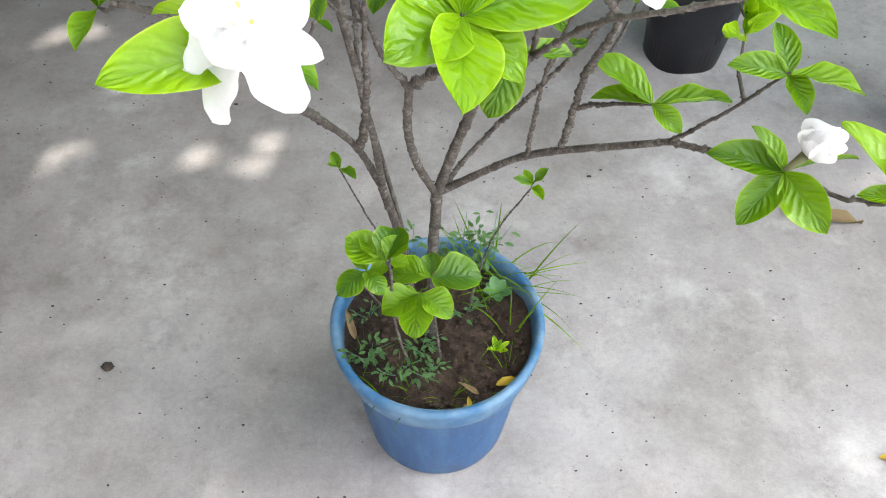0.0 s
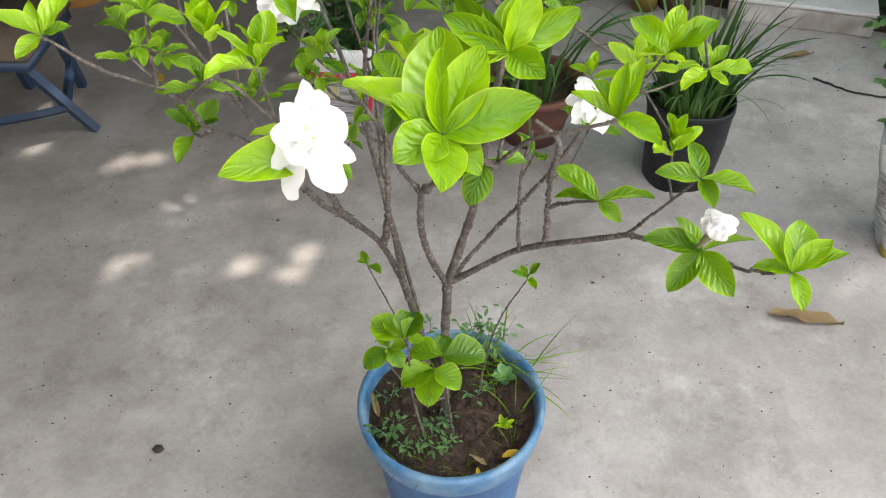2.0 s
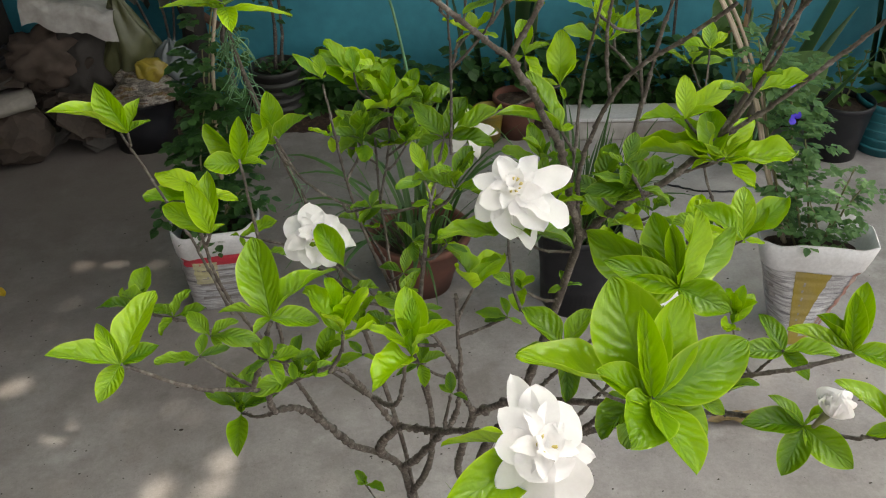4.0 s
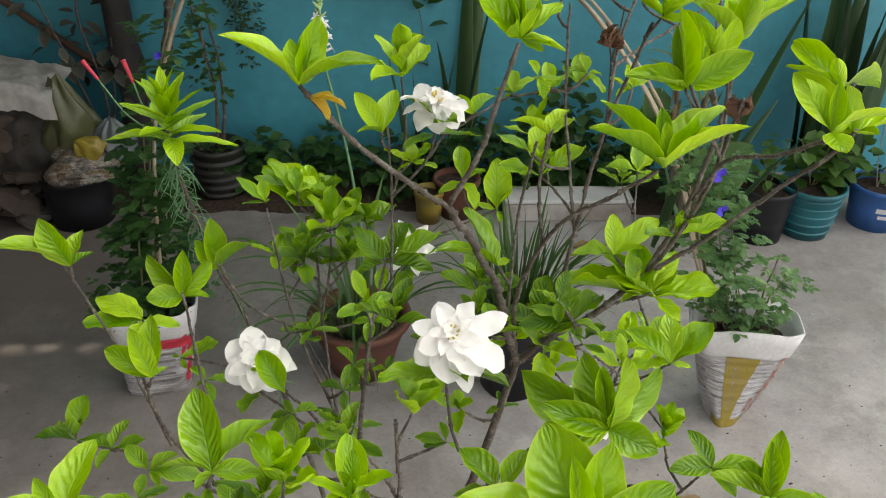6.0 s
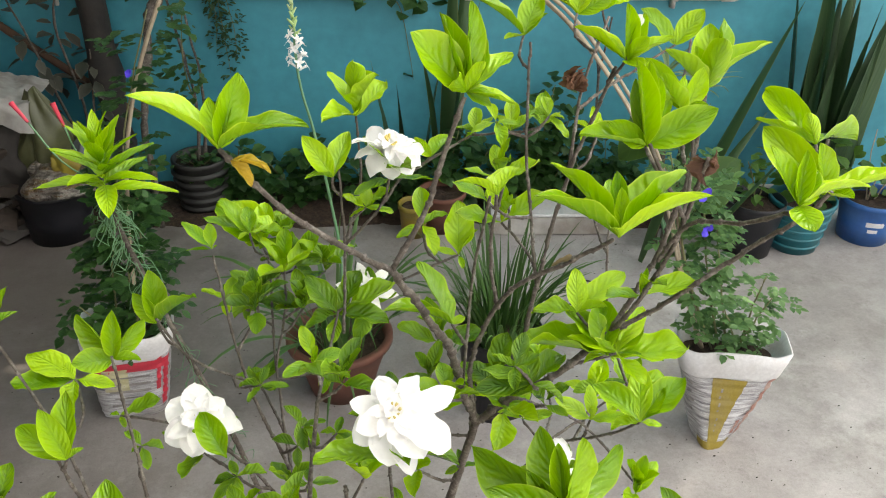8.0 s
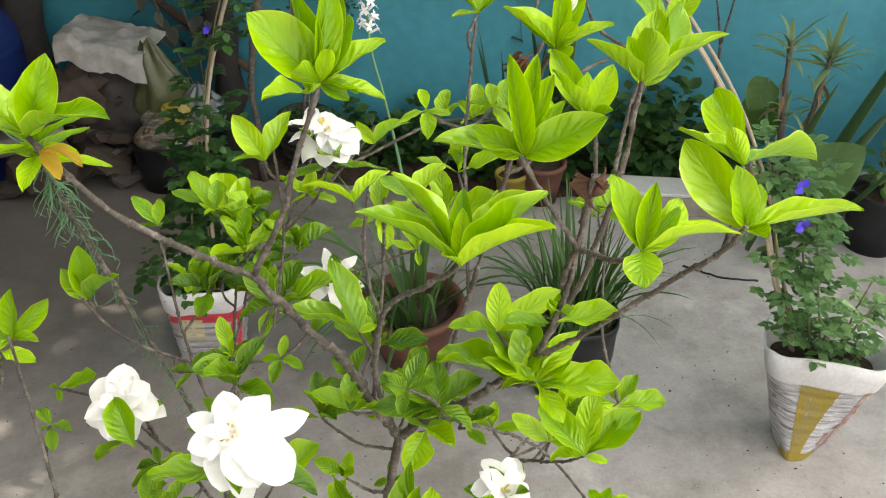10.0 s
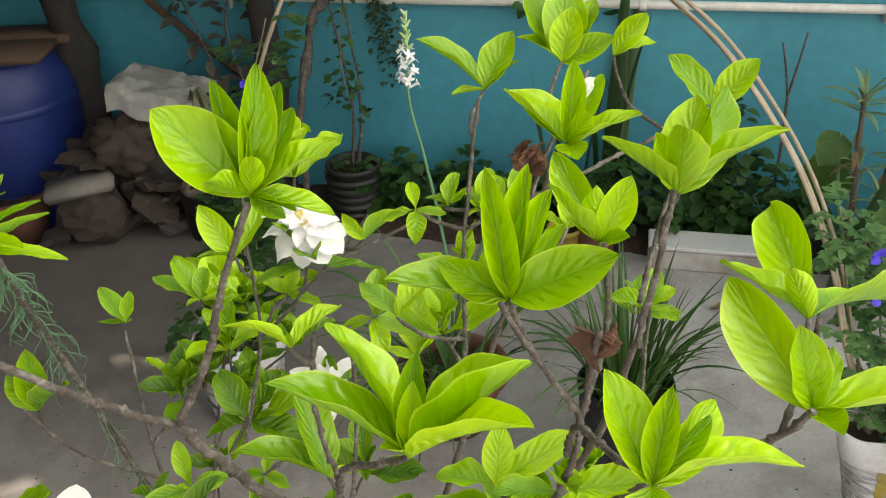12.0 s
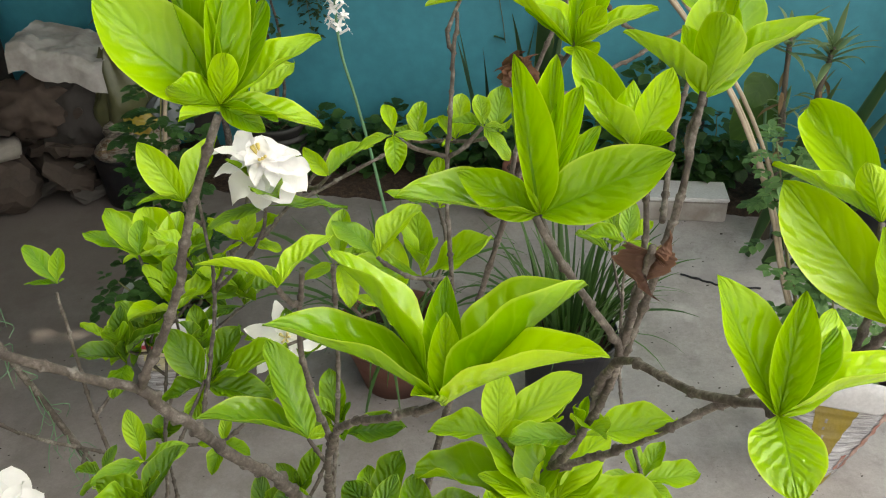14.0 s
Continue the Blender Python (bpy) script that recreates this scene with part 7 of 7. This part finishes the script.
part("olive_bag", drape(0.085, 0.34, 3, 3, 0.9, 0.6), worn("olive_plastic", (0.085, 0.090, 0.040), (0.045, 0.048, 0.022), 14, 40, 0.35, 0.8), heap, "olive green crumpled plastic bag", m=pose(0.055, 0.0, 0.05, 0, -6, 10))
part("printed_bag", drape(0.120, 0.16, 6, 4, 1.2, 0.8), printed_plastic(), heap, "crumpled pale bag with red and yellow print", m=pose(0.07, -0.05, 0.02, -14, 6, 30))
part("yellow_scrap", drape(0.05, 0.09, 8, 4, 0.5, 0.5), worn("yellow_plastic", (0.30, 0.24, 0.03), (0.16, 0.09, 0.03), 20, 70, 0.4), heap, "yellow plastic scrap", m=pose(0.12, -0.10, 0.13, 0, -50, 0))
part("clear_bag", drape(0.07, 0.15, 9, 6, 0.4, 0.7), worn("cloudy_plastic", (0.08, 0.10, 0.11), (0.16, 0.17, 0.17), 18, 60, 0.25, 0.5), heap, "cloudy plastic bag", m=pose(0.17, -0.02, 0.08))
STRIPES = (("band", 0.0, 0.075, worn("orange_plastic", (0.32, 0.14, 0.03), (0.22, 0.10, 0.03), 10, 70, 0.5)), ("band", 0.075, 0.12, TEAL_PLASTIC), ("band", 0.12, 0.17, bpy.data.materials["orange_plastic"]), ("band", 0.17, 0.23, TEAL_PLASTIC))
buck = thing("striped_bucket", (-1.42, 2.86, 0), "orange and teal striped plastic bucket", "bucket")
for nm, z0, z1, mt in STRIPES:
    r = lambda z: 0.095 + 0.14 * z
    part(nm, lathe([(r(z0), z0), (r(z1), z1), (r(z1) - 0.006, z1), (r(z0) - 0.006, z0)] + ([(0, 0.0)] if z0 == 0 else []), 40), mt, buck)
part("handle", tube([(0.09, -0.06, 0.22), (0.15, -0.11, 0.21), (0.21, -0.09, 0.20)], 0.014, 0.011, 8, 4), TEAL_PLASTIC, buck)

# ---- the blue stool ----
stool = thing("low_stool", (-1.26, 2.06, 0), "low blue metal stool with a worn brown seat", "stool")
SEAT = worn("worn_seat", (0.10, 0.07, 0.05), (0.05, 0.04, 0.04), 8, 50, 0.8, 0.4)
part("seat", box(bmesh.new(), (-0.16, -0.17, 0.285), (0.13, 0.17, 0.31), 0.008), SEAT, stool, "worn brown seat board")
part("apron", box(bmesh.new(), (-0.15, -0.16, 0.25), (0.12, 0.16, 0.287), 0.004), STOOL_BLUE, stool)
for sx, sy, fx, fy in ((0.06, -0.11, 0.20, -0.075), (0.06, 0.13, 0.07, 0.17), (-0.13, -0.14, -0.06, -0.20), (-0.13, 0.14, -0.10, 0.16)):
    part("leg", tube([(sx, sy, 0.26), ((sx + fx) / 2, (sy + fy) / 2, 0.13), (fx, fy, 0.0)], 0.019, 0.017, 4, 2), STOOL_BLUE, stool, soft=False)
part("crossbar", tube([(0.150, -0.088, 0.09), (0.05, -0.135, 0.09), (-0.08, -0.18, 0.09)], 0.014, 0.014, 4, 2), STOOL_BLUE, stool, soft=False)
part("crossbar", tube([(0.145, -0.09, 0.10), (0.10, 0.05, 0.10), (0.068, 0.155, 0.10)], 0.014, 0.014, 4, 2), STOOL_BLUE, stool, soft=False)

# ---- a slender shoot in the blue pot ----
shoot = thing("pink_budded_shoot", (0.0, 0.800, 0.255), "slender shoot with narrow bright leaves and pink buds, wrapped in tendrils", "plant")
SO = Vector((0.0, 0.800, 0.255))
part("stem", tube([(0.034, -0.004, 0), (0.020, 0.012, 0.19), (0.004, 0.004, 0.32), (-0.012, -0.02, 0.46), (-0.05, 0.0, 0.66), (-0.10, 0.012, 0.84), (-0.128, 0.01, 0.95), (-0.134, 0.0, 1.015)], 0.0034, 0.0026, 7, 6), BARK, shoot)
lance = leaf_mesh("leaf", YOUNG, seed=5, width=0.30, fold=0.15, arch=0.14, ripple=0.01, rows=8, point=0.85)
top = Vector((-0.132, -0.012, 1.030))
for i in range(22):
    a, lv = i * 2.4, i / 21
    th = radians(95 - 80 * lv)
    d = Vector((math.cos(a) * math.sin(th), math.sin(a) * math.sin(th), math.cos(th)))
    b = top + Vector((0, 0, -0.02 + 0.035 * lv))
    part("leaf", lance, None, shoot, m=leaf_pose(b, b + d * (0.060 - 0.024 * lv), (0, 0, 1)))
for tip, mid in (((-0.197, 0.048, 1.070), (-0.165, 0.02, 1.025)), ((-0.161, 0.015, 1.078), (-0.150, 0.01, 1.035))):
    t, md = Vector(tip), Vector(mid)
    d = (t - md).normalized()
    t = t - d * 0.020
    part("bud_stalk", tube([(-0.132, 0.0, md.z - 0.02), md, t], 0.0008, 0.0007, 6, 4), TWIG_GREEN, shoot)
    part("bud", tube([t, t + d * 0.008, t + d * 0.017, t + d * 0.021], 0.0012, 0.0024, 7, 3), PINK, shoot, "pink closed flower bud")
bm, rng = bmesh.new(), random.Random(3)
climb = [q for q in spline([(-0.05, 0.0, 0.66), (-0.10, 0.012, 0.84), (-0.128, 0.01, 0.95), (-0.134, 0.0, 1.0)], 12)]
for i in range(130):
    p = rng.choice(climb)
    q = p + Vector((rng.uniform(-0.016, 0.016), rng.uniform(-0.014, 0.014), -rng.uniform(0.004, 0.022)))
    e = q + Vector((rng.uniform(-0.010, 0.010), rng.uniform(-0.010, 0.010), -rng.uniform(0.0, 0.022)))
    tube([p, q, e], 0.00045, 0.0003, 4, 3, bm=bm)
tagged(part("tendril", bm, TWIG_GREEN, shoot, "fine green twining tendrils"), kind="stuff")

# ---- weeds in the pot and litter on the floor ----
BLADES = [strap_mesh(MATURE, 20 + i, d, 0.020, 7, 0.3, 0.3) for i, d in enumerate((25, 60, 100))]
for i, (x, y, n, L) in enumerate(((0.150, 0.865, 18, 0.15), (0.190, 0.850, 12, 0.16), (0.120, 0.885, 14, 0.13), (0.178, 0.760, 6, 0.11), (0.040, 0.660, 12, 0.07), (-0.010, 0.660, 10, 0.06), (0.085, 0.655, 14, 0.05), (0.010, 0.690, 14, 0.05), (0.130, 0.660, 8, 0.045), (0.050, 0.860, 12, 0.10), (0.105, 0.870, 12, 0.12), (0.175, 0.700, 7, 0.06), (-0.035, 0.720, 10, 0.05))):
    clump("grass_tuft", (x, y, 0.272), n, L, BLADES, "thin green grass tuft growing in the pot", 60 + i, (10, 60), 0.012, "grass", "grass in the pot")
for i, (x, y, s, n, h) in enumerate(((-0.034, 0.715, 0.016, 46, 0.05), (0.043, 0.732, 0.014, 40, 0.05), (0.055, 0.690, 0.014, 40, 0.04), (0.145, 0.885, 0.017, 34, 0.15), (0.010, 0.690, 0.012, 30, 0.04), (-0.040, 0.790, 0.012, 22, 0.05), (0.112, 0.800, 0.014, 14, 0.04), (0.020, 0.895, 0.016, 26, 0.10), (0.100, 0.890, 0.017, 34, 0.14), (0.125, 0.880, 0.016, 26, 0.11))):
    bush("soft_weed", (x, y, 0.270), "small soft-leaved weed sprouting from potting soil", [[(0, 0, 0), (0.006, 0, h * 0.5), (0.01, 0, h)], [(0, 0, 0), (-0.01, -0.01, h * 0.5), (-0.024, -0.01, h * 0.8)], [(0, 0, 0), (0.016, 0.008, h * 0.4), (0.034, 0.01, h * 0.7)]], n, s, 0.012, PEA_LEAF, 80 + i, 1, 0.36, "weed", 0.0007, TWIG_GREEN, "weeds in the pot")
blue_weed = thing("rosette_weed", (0.160, 0.832, 0.280), "low weed with a flat rosette of round grey-green leaves", "weed")
ROUND = leaf_mesh("leaf", leaf_material("grey_green_leaf", (0.07, 0.19, 0.06), (0.14, 0.30, 0.11), (0.20, 0.36, 0.16), 0.5, 0.2, 3), seed=4, width=0.62, fold=0.1, arch=0.1, ripple=0.01, point=1.2, rows=8)
for k in range(8):
    a = k * 2.4
    part("leaf", ROUND, None, blue_weed, m=leaf_pose((0, 0, 0.004), (0.023 * math.cos(a), 0.023 * math.sin(a), 0.010 + 0.002 * k), (0, 0, 1), 1.0))
sprig = thing("lime_sprig", (0.156, 0.728, 0.282), "bright lime-green leaf sprig on the soil", "weed")
for k, (x, y, z) in enumerate(((0.020, 0.010, 0.012), (-0.004, 0.018, 0.016), (0.018, -0.006, 0.010), (-0.014, -0.002, 0.008), (0.006, 0.006, 0.022))):
    part("leaf", KINDS["y"][k], None, sprig, m=leaf_pose((0, 0, 0), (x, y, z), (0, 0, 1), 0.8))
wire = new("floor_wire", as_mesh(tube([(1.173, 2.283, 0.004), (1.226, 2.240, 0.004), (1.289, 2.193, 0.004), (1.377, 2.168, 0.004)], 0.0035, 0.003, 6, 6, 0.2, 2, wobble=0.002), "floor_wire", BLACK_PLASTIC))
tagged(wire, "short dark wire lying on the concrete", "wire")
litter = leaf_mesh("fallen_leaf", DRY_LEAF, seed=7, width=0.22, fold=0.2, arch=0.1, ripple=0.03)
for i, (x, y, z, L, rz, rx) in enumerate(((0.790, 1.258, 0.006, 0.17, -102, 3), (0.130, 0.655, 0.282, 0.035, 60, 12), (-0.055, 0.745, 0.282, 0.05, 20, 25), (1.10, 2.40, 0.004, 0.13, -70, 2), (0.115, 0.640, 0.282, 0.03, 150, 10))):
    ob = new("fallen_leaf", litter)
    ob.matrix_basis = pose(x, y, z, rx, 0, rz) @ Matrix.Diagonal((L, L, L, 1))
    tagged(ob, "dry brown fallen leaf lying flat", "leaf", "fallen leaves")
ylitter = leaf_mesh("yellow_leaf", YELLOW_LEAF, seed=9, width=0.35, fold=0.2, arch=0.1, ripple=0.03)
for i, (x, y, z, L, rz) in enumerate(((0.155, 0.668, 0.286, 0.035, -70), (0.875, 0.690, 0.004, 0.05, 80), (-0.93, 2.25, 0.004, 0.06, 30), (0.118, 0.628, 0.284, 0.022, 10))):
    ob = new("yellow_leaf", ylitter)
    ob.matrix_basis = pose(x, y, z, 6, 0, rz) @ Matrix.Diagonal((L, L, L, 1))
    tagged(ob, "small fallen yellow leaf", "leaf", "yellow leaves")
GRIT = worn("dark_grit", (0.035, 0.028, 0.022), (0.08, 0.06, 0.045), 40, 200, 0.95)
rng = random.Random(8)
bm = bmesh.new()
for i in range(900):
    x, y = rng.uniform(-1.3, 1.6), rng.uniform(0.25, 2.6)
    if (x - POT.x) ** 2 + (y - POT.y) ** 2 < 0.02:
        continue
    s = rng.uniform(0.0007, 0.0022) * (1.5 if rng.random() < 0.06 else 1)
    q = bmesh.ops.create_icosphere(bm, subdivisions=1, radius=s)
    st = rng.uniform(0.8, 2.2)
    for v in q["verts"]:
        v.co = Vector((v.co.x * st, v.co.y, v.co.z * 0.6)) + Vector((x, y, s * 0.4))
grit = new("floor_grit", as_mesh(bm, "floor_grit", GRIT))
tagged(grit, "scattered dark grit and specks on concrete", "grit", kind="stuff")
clod = new("soil_clod", as_mesh(crumple(0.011, 4, (1, 0.8, 0.6), 0.6, 3), "soil_clod", GRIT))
clod.matrix_basis = pose(-0.541, 0.853, 0.005)
tagged(clod, "small dark soil clod on the floor", "soil")

# ---- unseen grapevine leaves, added overhead to darken the corner ----
# where spots of sun reach the floor: place and radius
GAPS = [(-0.709, 1.648, 0.012), (-0.928, 1.820, 0.012), (-0.848, 1.855, 0.006), (-0.788, 1.405, 0.012), (-0.493, 1.392, 0.006), (-0.466, 1.416, 0.007), (-0.368, 1.376, 0.005), (-0.336, 1.428, 0.006), (-1.217, 1.891, 0.012),
        (1.037, 1.468, 0.016), (1.069, 1.370, 0.020), (-0.715, 2.382, 0.014), (-0.600, 2.362, 0.014), (-0.500, 2.304, 0.008), (-0.865, 2.555, 0.010), (-1.050, 2.718, 0.012), (-0.971, 2.942, 0.008), (-1.250, 2.100, 0.012)]
rng = random.Random(55)
lines = [[(rng.uniform(-2.1, 0.5), 3.7 - 0.25 * k * 0.3, 2.05), (rng.uniform(-2.1, 0.1), 2.4, 2.15), (rng.uniform(-2.0, -0.5), rng.uniform(0.8, 1.2), 2.12), (rng.uniform(-1.9, -0.7), rng.uniform(-0.6, 0.1), 2.1)] for k in range(12)]
shade_vine = thing("unseen_shade_vine", (0, 0, 0), "unseen grapevine leaves added overhead to shade the corner", "vine")
for k, line in enumerate(lines):
    part("stem", tube([(line[0][0], 3.05 - 0.28 * (line[0][0] - 1.2) - 0.03, 0.9)] + line, 0.012, 0.006, 7, 6, 0.3, k, wobble=0.01), BARK, shade_vine)
tagged(part("foliage", scatter(bmesh.new(), [[tuple(q) for q in spline(l, 5)] for l in lines], 6400, 0.13, 0.26, 56, 1, 0.9, 0.2, gaps=GAPS), DARK_LEAF, shade_vine), kind="stuff")

# ---- the tree that shades the yard, beyond the wall ----
tree = thing("shade_tree", (4.6, 4.0, 0), "broad leafy tree standing behind the wall, shading the yard", "tree")
part("trunk", tube([(0, 0, -0.1), (0.05, 0.0, 2.0), (-0.2, 0.05, 3.4), (-0.7, -0.3, 4.6)], 0.22, 0.10, 14, 6, 0.2, 9, wobble=0.01), BARK, tree)
for i, e in enumerate(((-4.0, -2.4, 4.7), (-2.8, 0.3, 4.75), (0.2, -2.0, 4.7), (0.2, 0.2, 4.8), (-1.8, -2.6, 4.7))):
    part("limb", tube([(-0.15, 0.03, 3.0), (e[0] * 0.35, e[1] * 0.35, 4.1), e], 0.09, 0.02, 9, 6, 0.2, 10 + i), BARK, tree)
CROWN_Z = 4.8
SHIFT = SUN_DIR * (CROWN_Z / SUN_DIR.z)
bm, rng = bmesh.new(), random.Random(31)
step = 0.042
for i in range(int(6.1 / step)):
    for j in range(int(4.1 / step)):
        x, y = -3.4 + i * step + rng.uniform(-0.01, 0.01), -0.6 + j * step + rng.uniform(-0.01, 0.01)
        if min((x - gx) ** 2 + (y - gy) ** 2 - (gr + 0.029) ** 2 for gx, gy, gr in GAPS) < 0:
            continue
        c = Vector((x, y, 0)) + SHIFT - Vector((4.6, 4.0, 0))
        a, L = rng.uniform(0, 6.28), step * rng.uniform(1.05, 1.25)
        e1, e2 = Vector((math.cos(a), math.sin(a), rng.uniform(-0.2, 0.2))) * L, Vector((-math.sin(a), math.cos(a), rng.uniform(-0.2, 0.2))) * L * 0.72
        bm.faces.new([bm.verts.new(c + q) for q in (e1, e2, -e1, -e2)])
tagged(part("crown", bm, DARK_LEAF, tree), kind="stuff")
